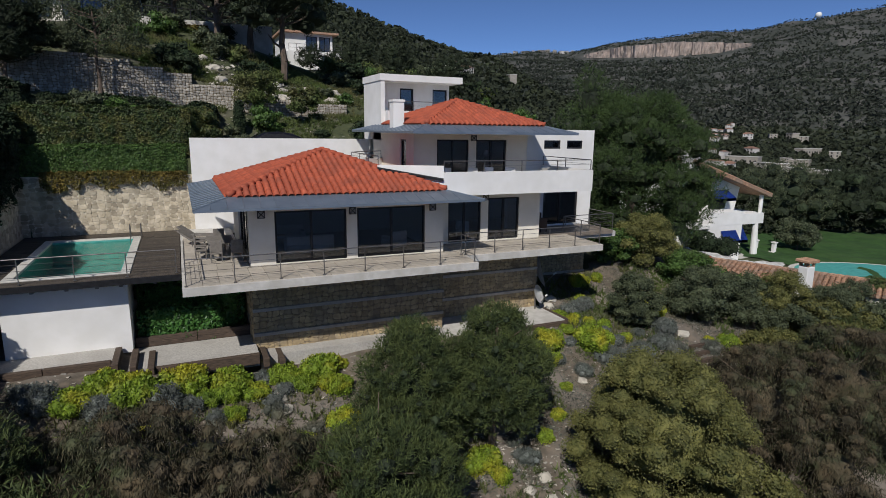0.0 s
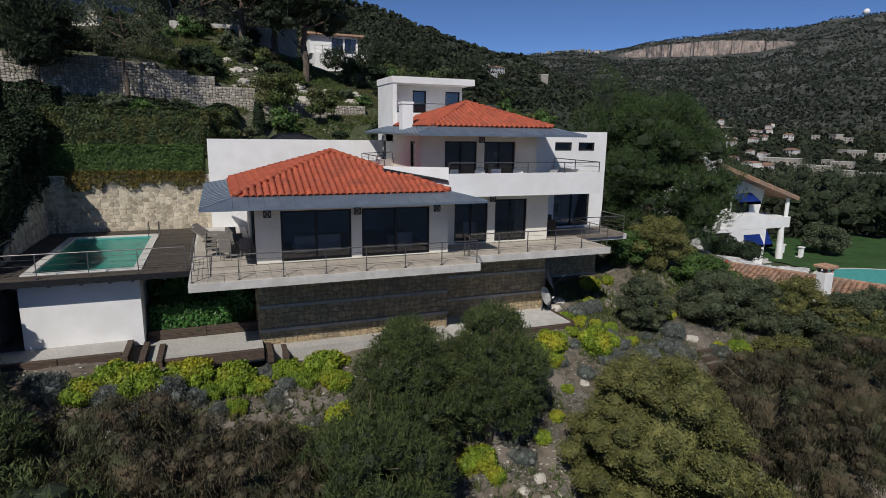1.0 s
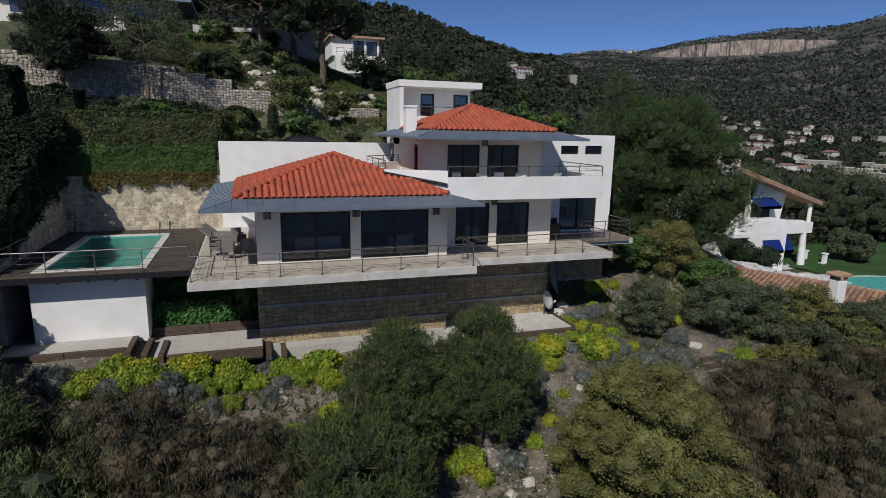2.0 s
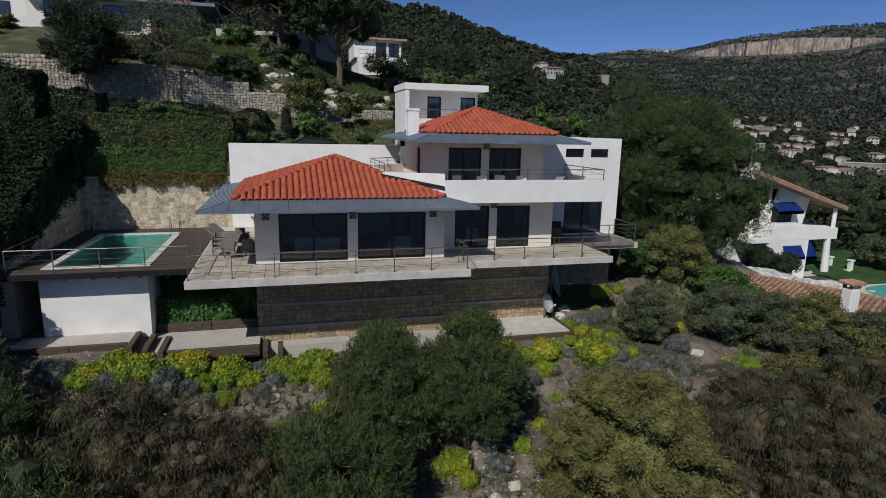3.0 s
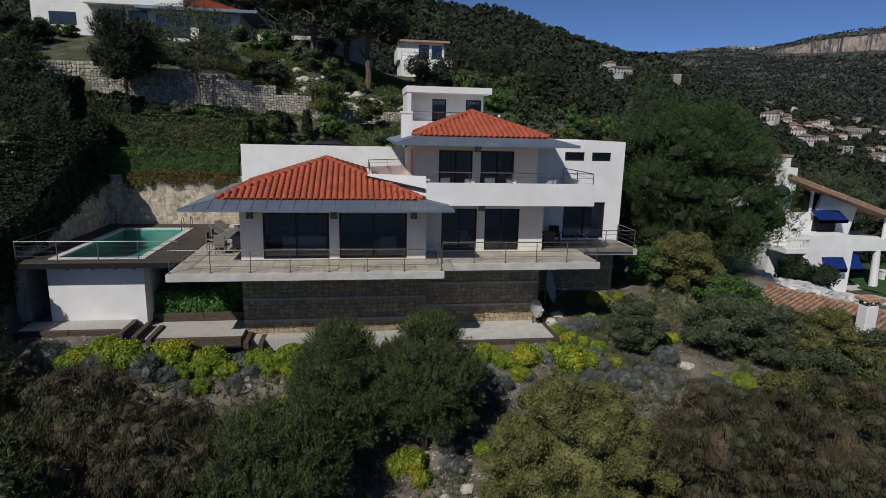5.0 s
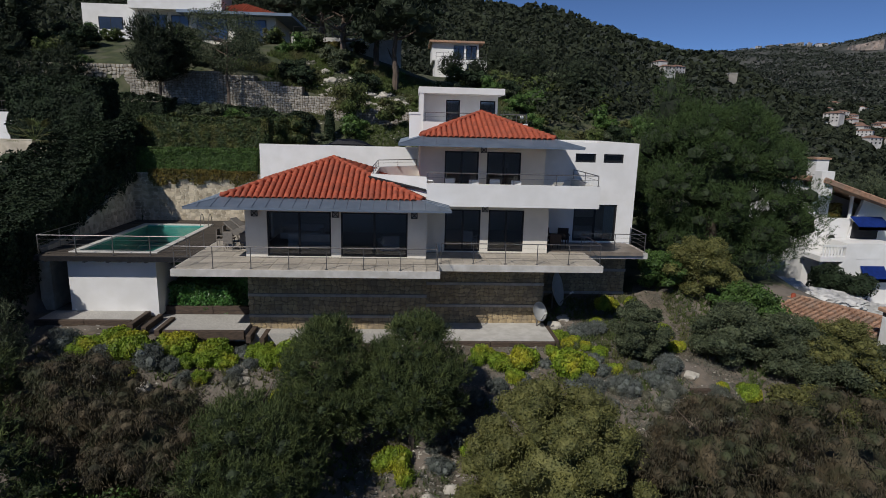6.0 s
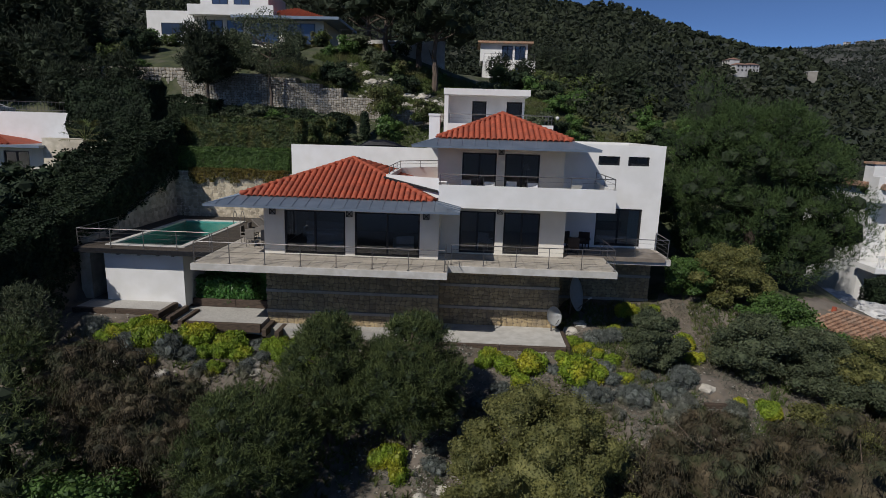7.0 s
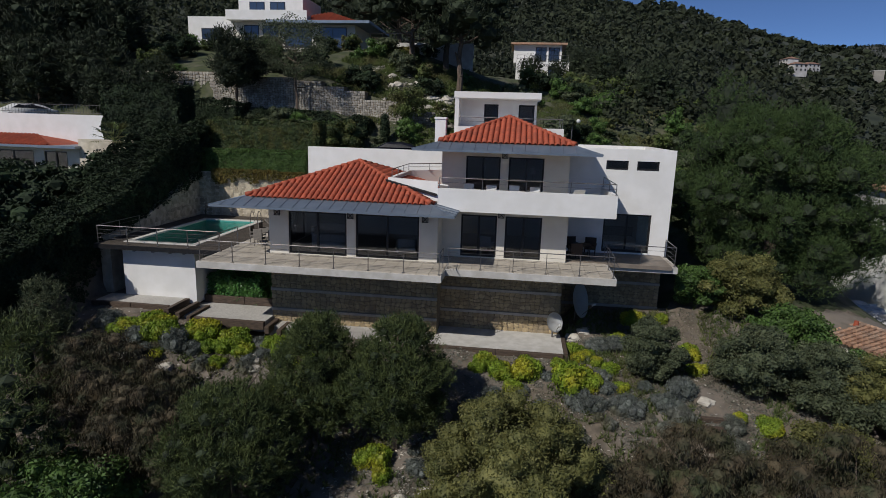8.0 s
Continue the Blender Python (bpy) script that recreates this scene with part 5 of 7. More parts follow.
for i, (x, y, k) in enumerate(((-27.5, 54.0, 0.9), (-32.5, 50.5, 1.1), (-21.0, 45.0, 0.6), (-18.0, 47.0, 0.55), (-29.0, 46.5, 0.8), (-36.0, 47.0, 1.0), (16.0, 77.0, 0.42), (19.6, 77.6, 0.36), (23.4, 80.0, 0.6), (25.0, 70.0, 0.6), (29.0, 62.0, 0.6), (-31.0, 58.5, 1.2), (-24.0, 47.6, 0.8), (-37.0, 56.0, 1.3))):
    ob = copy_thing(hill_tree, Matrix())
    ob.location = ground_at(x, y, 0.1)
    ob.rotation_euler = (0, 0, i * 1.9)
    ob.scale = (k, k, k)
for k, (x, y, r, h, mm) in enumerate(((29.2, 22.6, 1.7, 2.7, OLIVE), (31.0, 21.2, 1.6, 3.2, OAK), (33.0, 19.7, 1.7, 3.5, OLIVE), (35.6, 20.0, 1.8, 3.4, OLIVE), (38.0, 19.6, 1.8, 3.4, HEDGE_TALL), (40.6, 18.8, 2.0, 3.4, OLIVE))):
    slope_plant("green_shrub", "leafy grey-green shrub before the low tiled building", "shrub", x, y, r, h, 60, 0.4, 0.0, "leaf", 16000, mm, 0.05, None, 160 + k)
slope_plant("green_shrub", "leafy shrub at the foot of the white garden chimney", "shrub", 32.0, 19.3, 1.4, 2.9, 34, 0.42, 0.0, "leaf", 8000, OAK, 0.075, None, 144)


# ---- the slope above: gabion walls, rocks, driveway ----
def rubble_wall(name, label, x0, x1, y0, y1, z0, z1, cell, seed, material=GABION):
    th = thing(name, ((x0 + x1) / 2, y0, z0), label, "wall", kind="structure")
    b = B()
    box(b, x0, x1, y0 + 0.05, y1, z0 - 1.0, z1)
    wpart("wall_body", b, MORTAR, th)
    stone_panel(th, "stone", (x0, y0 + 0.06, z0 - 0.6), (1, 0, 0), x1 - x0, z1 - z0 + 0.6, cell, 0.07, (material, material), 0, seed, 0.5)
    return th


GABIONS = ((-13.0, -5.3, 7.6, 10.8), (-5.3, -2.7, 7.5, 10.55), (-2.7, -0.6, 7.3, 10.1), (-0.6, 1.3, 7.0, 9.75), (1.3, 4.2, 6.7, 9.0), (4.2, 5.6, 6.4, 8.35), (5.6, 9.8, 6.3, 8.1), (9.8, 13.0, 6.2, 7.85))
for k, (gx0, gx1, gz0, gz1) in enumerate(GABIONS):
    rubble_wall("gabion_wall", "pale gabion wall of stacked limestone stepping down the slope", gx0, gx1, 48.3 + 0.03 * (k % 2), 49.5, gz0, gz1, 0.25, 81 + k)
rubble_wall("gabion_wall", "far gabion wall half hidden by trees", -28.0, -13.0, 49.0, 50.0, 8.6, 11.2, 0.34, 94)


def rock(name, label, at, r, seed, material=ROCK, flat=0.6):
    rng = random.Random(seed)
    bm = B()
    res = bmesh.ops.create_icosphere(bm, subdivisions=4 if r > 0.9 else 2, radius=1)
    for v in res["verts"]:
        k = 1 + 0.45 * noise.noise(v.co * 1.3 + Vector((seed, 0, 0))) + 0.34 * (0.5 - abs(noise.noise(v.co * 3.1 + Vector((0, seed, 0))))) + 0.2 * noise.noise(v.co * 7.0)
        v.co = Vector((v.co.x * k * r * rng.uniform(0.94, 1.06), v.co.y * k * r, v.co.z * k * r * flat))
    ob = single(name, bm, material, label, "rock", "loose rocks")
    ob.location = at
    ob.rotation_euler = (0, 0, rng.uniform(0, 6))
    return ob


rk = random.Random(8)
for k in range(46):
    x = rk.uniform(2.0, 14.0)
    y = rk.uniform(49.6, 55.0)
    rock("boulder", "pale limestone boulder on the grassy slope", ground_at(x, y, 0.05), rk.uniform(0.2, 0.6), k + 1, GABION)
for k, (x, y, r) in enumerate(((6.4, 43.0, 0.5), (7.6, 43.4, 0.4), (9.4, 43.6, 0.6), (10.4, 44.0, 0.4), (3.0, 43.3, 0.4), (2.9, 21.9, 0.35), (3.1, 21.3, 0.3), (-1.0, 20.6, 0.35), (-3.2, 20.5, 0.4), (12.2, 17.0, 0.28), (11.3, 16.6, 0.22), (24.0, 21.6, 0.35), (12.0, 16.2, 0.25), (18.6, 26.6, 0.4), (19.2, 27.1, 0.35), (16.5, 20.4, 0.25))):
    rock("boulder", "pale garden boulder among the bushes", ground_at(x, y, 0.05), r, k + 80, GABION)

drive = B()
box(drive, 0.6, 17.5, 36.95, 42.6, 3.9, 4.25)
single("driveway", drive, ASPHALT, "grey asphalt driveway behind the white garden wall", "driveway", kind="structure")


def car(name, label, at, turn, paint):
    th = thing(name, at, label, "car")
    th.rotation_euler = (0, 0, radians(turn))
    body = B()
    side = ((-2.25, 0.35), (-2.28, 0.72), (-2.1, 0.90), (-1.45, 0.98), (-0.75, 1.36), (0.25, 1.43), (1.05, 1.30), (1.75, 0.98), (2.2, 0.92), (2.28, 0.60), (2.22, 0.32))
    lo = [body.verts.new((x, -0.88 + (0.16 if z > 1.0 else 0), z)) for x, z in side]
    hi = [body.verts.new((x, 0.88 - (0.16 if z > 1.0 else 0), z)) for x, z in side]
    n = len(side)
    body.faces.new(lo), body.faces.new(hi[::-1])
    for i in range(n):
        body.faces.new((lo[i], hi[i], hi[(i + 1) % n], lo[(i + 1) % n]))
    bmesh.ops.recalc_face_normals(body, faces=body.faces)
    bmesh.ops.bevel(body, geom=body.edges[:], offset=0.05, segments=2, affect="EDGES")
    part("body", body, paint, th, smooth=True)
    for sy in (-1, 1):
        g = B()
        vs = [g.verts.new((x, sy * yy, z)) for x, yy, z in ((-1.25, 0.885, 1.02), (-0.68, 0.745, 1.31), (0.22, 0.745, 1.37), (0.95, 0.745, 1.25), (1.45, 0.885, 1.02))]
        g.faces.new(vs)
        part("side_glass", g, DARK_METAL, th)
    for x in (-1.4, 1.4):
        for y in (-0.80, 0.80):
            w = B()
            rod(w, (x, y - 0.11, 0.33), (x, y + 0.11, 0.33), 0.33, 18)
            wheel = part("wheel", w, DARK_METAL, th)
            r = B()
            rod(r, (x, y - 0.12, 0.33), (x, y + 0.12, 0.33), 0.2, 12)
            part("rim", r, STEEL, wheel)
    return th


car("parked_car", "dark saloon car parked behind the white wall", (5.9, 40.5, 4.25), 4, CAR_PAINT)
car("parked_car", "pale car parked behind a fence on the neighbour's wall", (-26.2, 41.6, 6.35), 62, PLASTIC)


# ---- neighbours ----
def plain_window(parent, x0, x1, y, z0, z1):
    f = B()
    box(f, x0, x1, y - 0.05, y + 0.03, z0, z1)
    w = wpart("window", f, DARK_METAL, parent)
    m = (x0 + x1) / 2
    for a, b in ((x0 + 0.08, m - 0.04), (m + 0.04, x1 - 0.08)):
        g = B()
        box(g, a, b, y - 0.065, y - 0.054, z0 + 0.08, z1 - 0.08)
        wpart("pane", g, PANE, w)


PANE = mat("dark_reflecting_pane", (0.03, 0.05, 0.09), (0.05, 0.07, 0.12), 0.5, 0.08, 0.0, bump=0.0, spec=0.9)


def tiled_hip(parent, cx, cy, hx, hy, ze, za, material, ridge=0.0):
    """A hip roof with rows of barrel tiles as ribs running down its slopes."""
    bm = B()
    cs = [Vector((cx - hx, cy - hy, ze)), Vector((cx + hx, cy - hy, ze)), Vector((cx + hx, cy + hy, ze)), Vector((cx - hx, cy + hy, ze))]
    tl, tr_ = Vector((cx - ridge, cy, za)), Vector((cx + ridge, cy, za))
    v = [bm.verts.new(c) for c in cs] + [bm.verts.new(tl), bm.verts.new(tr_)]
    bm.faces.new((v[0], v[1], v[5], v[4])), bm.faces.new((v[2], v[3], v[4], v[5]))
    bm.faces.new((v[1], v[2], v[5])), bm.faces.new((v[3], v[0], v[4])), bm.faces.new((v[3], v[2], v[1], v[0]))
    roof = wpart("roof", bm, material, parent)
    ribs = B()
    n = int(2 * hx / 0.34)
    for i in range(1, n):
        x = cx - hx + i * 2 * hx / n
        k = min(1.0, (x - (cx - hx)) / max(0.01, hx - ridge), ((cx + hx) - x) / max(0.01, hx - ridge))
        rod(ribs, (x, cy - hy - 0.05, ze + 0.02), (x, cy - hy + hy * k, ze + 0.02 + (za - ze) * k), 0.11, 5)
    wpart("tile_rib", ribs, material, roof)["kind"] = "stuff"
    return roof


up_villa = thing("hill_villa", (-14, 66, 14), "white flat-roofed villa with a red tiled wing up the hill", "house")
w = B()
box(w, -26.7, -13.6, 64.6, 64.9, 12.5, 16.1)
wpart("parapet", w, RENDER, up_villa)
w = B()
box(w, -25.4, -19.7, 66.0, 73, 14, 18.95)
wpart("wall", w, RENDER, up_villa)
w = B()
box(w, -19.7, -9.5, 66.0, 74, 14, 18.4)
wpart("wall", w, CREAM, up_villa)
w = B()
box(w, -19.9, -10.0, 64.7, 66.0, 18.4, 19.5)
wpart("balcony_parapet", w, RENDER, up_villa)
w = B()
box(w, -19.6, -11.5, 67.5, 74, 18.4, 21.6)
wpart("wall", w, RENDER, up_villa)
w = B()
box(w, -13.4, -4.4, 65.2, 73, 14, 18.0)
wpart("wall", w, CREAM, up_villa)
w = B()
box(w, -14.6, -2.4, 63.9, 74.2, 18.0, 18.3)
wpart("eave", w, ZINC, up_villa)
tiled_hip(up_villa, -8.6, 69, 4.6, 4.2, 18.3, 20.0, TILE_REST)
for a in ((-23.7, -21.1, 66.0, 15.9, 17.6), (-18.3, -16.4, 66.0, 15.6, 18.0), (-15.9, -14.0, 66.0, 15.6, 18.0), (-12.9, -9.6, 65.2, 15.4, 17.7), (-8.7, -5.4, 65.2, 15.4, 17.7), (-18.2, -16.3, 67.5, 18.8, 20.9), (-15.6, -13.7, 67.5, 18.8, 20.9)):
    plain_window(up_villa, *a)
tw = B()
box(tw, -2.4, 9.5, 63.5, 63.9, 12.5, 15.9)
single("terrace_wall", tw, CONCRETE, "pale low terrace wall beside the hill villa", "wall", kind="structure")
rail = B()
for i in range(9):
    rod(rail, (-2.2 + i * 1.4, 63.7, 15.9), (-2.2 + i * 1.4, 63.7, 16.9), 0.05, 6)
rod(rail, (-2.2, 63.7, 16.9), (9.0, 63.7, 16.9), 0.04, 6)
single("terrace_railing", rail, DARK_METAL, "dark railing on the hill villa's terrace wall", "railing")
hedge("ornamental_grass", "dry ornamental grass along the hill terrace wall", [(-1.6, 3.4, 62.7, 63.4, 14.2, 15.3)], HEDGE_OCHRE, 3500, 0.14, 91, "grass")

far_villa = thing("white_house", (17, 84, 14), "white modern house with a glazed terrace among trees", "house")
w = B()
wall_x(w, 13.6, 20.2, 82.0, 82.25, 15.9, 18.3, ((16.6, 18.1, 16.1, 18.0), (18.4, 19.9, 16.1, 18.0)))
box(w, 13.6, 13.85, 82.25, 89, 15.9, 18.3)
box(w, 19.95, 20.2, 82.25, 89, 15.9, 18.3)
box(w, 13.85, 19.95, 88.7, 89, 15.9, 18.3)
wpart("wall", w, RENDER, far_villa)
for x0, x1 in ((16.6, 18.1), (18.4, 19.9)):
    window(far_villa, x0, x1, 82.06, 16.1, 18.0)
w = B()
box(w, 13.2, 20.9, 81.3, 89.4, 18.3, 18.55)
wpart("roof", w, OLD_TILE, far_villa, "thin overhanging roof of weathered tile")
w = B()
box(w, 14.0, 21.2, 80.6, 89, 12.5, 15.9)
wpart("basement_wall", w, RENDER, far_villa)
plain_window(far_villa, 18.4, 19.4, 80.6, 13.4, 15.4)
for x in np.arange(14.1, 21.2, 1.0):
    w = B()
    rod(w, (x, 80.7, 15.9), (x, 80.7, 16.8), 0.03, 5)
    wpart("railing_post", w, STEEL, far_villa)
for z in (16.3, 16.8):
    w = B()
    rod(w, (14.1, 80.7, z), (21.1, 80.7, z), 0.025, 5)
    wpart("railing_bar", w, STEEL, far_villa)

lh = thing("neighbour_house", (-22, 38, 2), "low neighbouring house with a red roof and zinc eave", "house")
w = B()
wall_x(w, -30, -17.4, 36.8, 37.1, 1.0, 4.5, ((-28.5, -26, 2.2, 4.2), (-25, -21.5, 2.2, 4.2), (-20.6, -18.7, 2.2, 4.2)))
box(w, -17.7, -17.4, 37.1, 42, 1.0, 4.5)
box(w, -30, -17.7, 40, 40.3, 1.0, 4.5)
wpart("wall", w, CREAM, lh)
for a in ((-28.5, -26), (-25, -21.5), (-20.6, -18.7)):
    window(lh, a[0], a[1], 36.85, 2.2, 4.2, 2)
w = B()
box(w, -31, -17.0, 35.6, 41.5, 4.5, 4.68)
wpart("zinc_eave", w, ZINC, lh)
tiled_hip(lh, -24.6, 38.0, 5.4, 2.2, 4.68, 5.35, TILE_REST, 2.5)
w = B()
box(w, -31, -16.8, 33.0, 36.8, 1.4, 2.2)
wpart("terrace", w, CONCRETE, lh)
railing("steel railing on the neighbouring house's terrace", ((-30, 33.2), (-17.0, 33.2), (-17.0, 36.6)), 2.2, 0.9, 2.2, 2)
w = B()
box(w, -36, -16.0, 39.2, 39.6, 3.0, 6.95)
single("boundary_wall", w, RENDER, "high white boundary wall beside the neighbouring house", "wall", kind="structure")
f = B()
for i in range(70):
    rod(f, (-35.9 + i * 0.285, 39.4, 6.95), (-35.9 + i * 0.285, 39.4, 7.75), 0.014, 4)
for z in (7.1, 7.7):
    rod(f, (-36, 39.4, z), (-16.0, 39.4, z), 0.02, 5)
single("fence", f, STEEL, "grey metal bar fence on the white boundary wall", "fence")
w = B()
box(w, -17.2, -12.5, 36.2, 37.0, 2.0, 5.2)
single("stone_wall", w, RUBBLE, "pale rough stone wall beside the palm", "wall", kind="structure")


def palm(at, seed):
    rng = np.random.default_rng(seed)
    th = thing("palm_tree", at, "small green fan palm above the dark hedge", "tree")
    b = B()
    rod(b, (0, 0, -2.0), (0, 0, 0.9), 0.2, 8, 0.15)
    part("trunk", b, BARK, th)
    for k in range(22):
        a, el = k * 2.4, rng.uniform(-0.2, 1.1)
        d = Vector((math.cos(a) * math.cos(el), math.sin(a) * math.cos(el), math.sin(el)))
        tip = Vector((0, 0, 0.9)) + d * 1.0
        fr = B()
        rod(fr, (0, 0, 0.9), tip, 0.012, 4)
        side = d.cross(Vector((0, 0, 1))).normalized()
        for j in range(11):
            q = (j - 5) / 5 * 1.15
            dd = (d * math.cos(q) + side * math.sin(q)).normalized()
            e = tip + dd * 0.7 - Vector((0, 0, 0.14))
            sd = dd.cross(Vector((0, 0, 1))).normalized() * 0.03
            v = [fr.verts.new(p) for p in (tip, tip + dd * 0.35 + sd, e, tip + dd * 0.35 - sd)]
            fr.faces.new(v)
        part("frond", fr, GRASS, th)
    return th


palm((-11.6, 32.6, 4.4), 4)

# ---- the neighbour on the valley side ----
nb = thing("valley_house", (47, 40, -5.6), "white two-storey house with weathered tile roof and blue awnings", "house")


def gable_slab(y0, y1, pts, material, name, label=""):
    """A flat shape in the xz plane, given by its outline, thick in y."""
    b = B()
    lo = [b.verts.new((x, y0, z)) for x, z in pts]
    hi = [b.verts.new((x, y1, z)) for x, z in pts]
    n = len(pts)
    b.faces.new(lo), b.faces.new(hi[::-1])
    for i in range(n):
        b.faces.new((lo[i], hi[i], hi[(i + 1) % n], lo[(i + 1) % n]))
    bmesh.ops.recalc_face_normals(b, faces=b.faces)
    return wpart(name, b, material, nb, label)


gable_slab(39.0, 39.3, ((45.6, 2.2), (48.9, 1.15), (48.2, -2.1), (47.8, -5.8), (44.4, -5.8), (44.6, -1.2)), RENDER, "wall")
gable_slab(39.3, 47, ((41.6, 3.3), (43.0, 2.9), (43.0, -5.8), (41.6, -5.8)), RENDER, "wall")
gable_slab(42.0, 42.3, ((43.0, 2.9), (47.6, 1.45), (47.6, -0.2), (43.0, -0.2)), CREAM, "recess_wall")
gable_slab(39.32, 42.0, ((43.0, 0.25), (45.4, 0.25), (45.4, 0.0), (43.0, 0.0)), COPING, "upper_terrace_floor")
gable_slab(39.1, 39.32, ((43.0, 0.55), (44.9, 0.55), (44.6, -1.2), (44.4, -5.8), (43.0, -5.8)), RENDER, "wall")
# no hole is cut: a dark panel paints the shade inside the arch
ARCH = [(43.75, -2.1)] + [(43.42 + 0.33 * math.cos(math.pi * i / 10), -1.15 + 0.4 * math.sin(math.pi * i / 10)) for i in range(11)] + [(43.09, -2.1)]
gable_slab(39.04, 39.11, ARCH, DARK_METAL, "arched_doorway", "round-arched doorway, its shaded inside a flat dark panel")
gable_slab(47, 47.3, ((41.6, 3.3), (51.0, 0.2), (51.0, -5.8), (41.6, -5.8)), RENDER, "wall")
gable_slab(39.3, 47, ((47.6, 1.3), (47.9, 1.3), (47.9, -5.8), (47.6, -5.8)), DARK_METAL, "glazing")
gable_slab(37.6, 48, ((41.2, 3.62), (51.7, 0.28), (51.7, 0.05), (41.2, 3.38)), OLD_TILE, "roof", "weathered clay tile roof sloping to one side")
rb_ = B()
for i in range(30):
    y = 37.7 + i * 0.34
    rod(rb_, (41.2, y, 3.66), (51.75, y, 0.31), 0.12, 5)
wpart("tile_rib", rb_, OLD_TILE, nb)["kind"] = "stuff"
gable_slab(38.0, 47, ((47.8, -1.5), (51.4, -1.5), (51.4, -2.5), (47.8, -2.5)), RENDER, "loggia_parapet")
for y in (38.2, 42.5, 46.6):
    b = B()
    rod(b, (51.0, y, -1.5), (51.0, y, 0.25), 0.18, 10)
    wpart("column", b, RENDER, nb)
    b = B()
    rod(b, (50.8, y, -5.8), (50.6, y, -2.5), 0.34, 10, 0.26)
    wpart("column", b, RENDER, nb)
gable_slab(36.8, 39.0, ((43.0, -1.0), (47.0, -1.0), (47.0, -2.2), (43.0, -2.2)), RENDER, "balcony_parapet")
gable_slab(36.8, 37.1, ((43.0, -2.2), (43.9, -2.2), (43.9, -5.8), (41.5, -5.8)), RENDER, "stair_wall")
gable_slab(36.82, 37.1, ((43.92, -2.2), (47.0, -2.2), (47.0, -5.8), (43.92, -5.8)), RENDER, "wall")
gable_slab(37.1, 39.0, ((46.7, -2.2), (47.0, -2.2), (47.0, -5.8), (46.7, -5.8)), RENDER, "wall")
b = B()
rod(b, (44.7, 39.2, 0.55), (44.7, 39.2, 2.4), 0.13, 10)
box(b, 44.52, 44.88, 39.02, 39.38, 2.2, 2.36)
wpart("column", b, RENDER, nb)
hedge("flowering_creeper", "ochre flowering creeper in the upper recess of the valley house", [(43.2, 44.3, 39.6, 40.2, 0.3, 1.6)], HEDGE_OCHRE, 2500, 0.07, 97, "creeper")
hedge("ivy", "dark green ivy spilling over the bank below the stairs", [(41.2, 44.0, 35.2, 36.7, -5.6, -3.6), (40.2, 42.0, 35.4, 36.6, -5.4, -2.7)], CYPRESS, 9000, 0.07, 98, "ivy", rough=0.35)
for gx, gy in ((53.4, 40.0), (54.0, 38.4)):
    gp = B()
    box(gp, gx - 0.17, gx + 0.17, gy - 0.17, gy + 0.17, -6.6, -4.75, 0.02)
    box(gp, gx - 0.24, gx + 0.24, gy - 0.24, gy + 0.24, -4.75, -4.62, 0.02)
    single("gate_post", gp, RENDER, "white rendered post with a cap at the terrace edge", "post", "terrace posts")
for k in range(7):
    b = B()
    rod(b, (41.3 + k * 0.24, 36.9, -2.0), (41.3 + k * 0.24, 36.9, -1.3), 0.08, 8, 0.05)
    wpart("baluster", b, RENDER, nb)
b = B()
box(b, 41.1, 43.0, 36.8, 37.0, -1.3, -1.15)
wpart("handrail", b, RENDER, nb)
b = B()
box(b, 41.1, 43.0, 36.8, 39.0, -2.4, -2.0)
wpart("balcony_floor", b, RENDER, nb)
# thin dark sheet on the solid wall, painting the shade of an opening
for x0, x1, z0, z1 in ((44.9, 47.0, -1.0, 0.3),):
    b = B()
    box(b, x0, x1, 38.9, 38.995, z0, z1)
    wpart("dark_opening", b, DARK_METAL, nb)


def awning(label, x0, x1, y, z, out, drop):
    b = B()
    lo = [b.verts.new(p) for p in ((x0, y, z), (x1, y, z), (x1, y - out, z - drop), (x0, y - out, z - drop), (x0, y - out, z - drop - 0.25), (x1, y - out, z - drop - 0.25))]
    b.faces.new((lo[0], lo[1], lo[2], lo[3])), b.faces.new((lo[3], lo[2], lo[5], lo[4]))
    bmesh.ops.solidify(b, geom=b.faces[:], thickness=0.03)
    wpart("awning", b, BLUE, nb, label)


awning("blue canvas awning over the balcony", 44.5, 47.1, 38.9, 0.75, 1.1, 0.65)
awning("blue canvas awning over the terrace", 44.3, 46.2, 36.8, -2.7, 0.6, 0.85)
awning("blue canvas awning between the pillars", 47.1, 48.9, 38.4, -2.6, 0.9, 1.3)
b = B()
box(b, 41.6, 42.6, 39.5, 40.5, 2.9, 5.0)
wpart("chimney", b, RENDER, nb)
b = B()
box(b, 41.5, 42.7, 39.4, 40.6, 5.0, 5.15)
wpart("chimney_cap", b, OLD_TILE, nb)
b = B()
box(b, 41.0, 42.0, 37.9, 38.9, 2.4, 4.2)
wpart("chimney", b, RENDER, nb)
b = B()
box(b, 40.8, 54.0, 34.0, 48.0, -6.4, -5.62)
wpart("terrace", b, COPING, nb)
lawn = B()
bmesh.ops.create_grid(lawn, x_segments=40, y_segments=30, size=0.5)
for v in lawn.verts:
    v.co = Vector((63.5 + v.co.x * 29, 37 + v.co.y * 26, 0))
    v.co.z = height(v.co.x, v.co.y) + 0.10
single("lawn", lawn, LAWN, "smooth green mown lawn round the valley house", "lawn", kind="structure")
npool = thing("neighbour_pool", (53, 28, -5.6), "pale turquoise oval pool with a stone rim on the lawn", "pool")
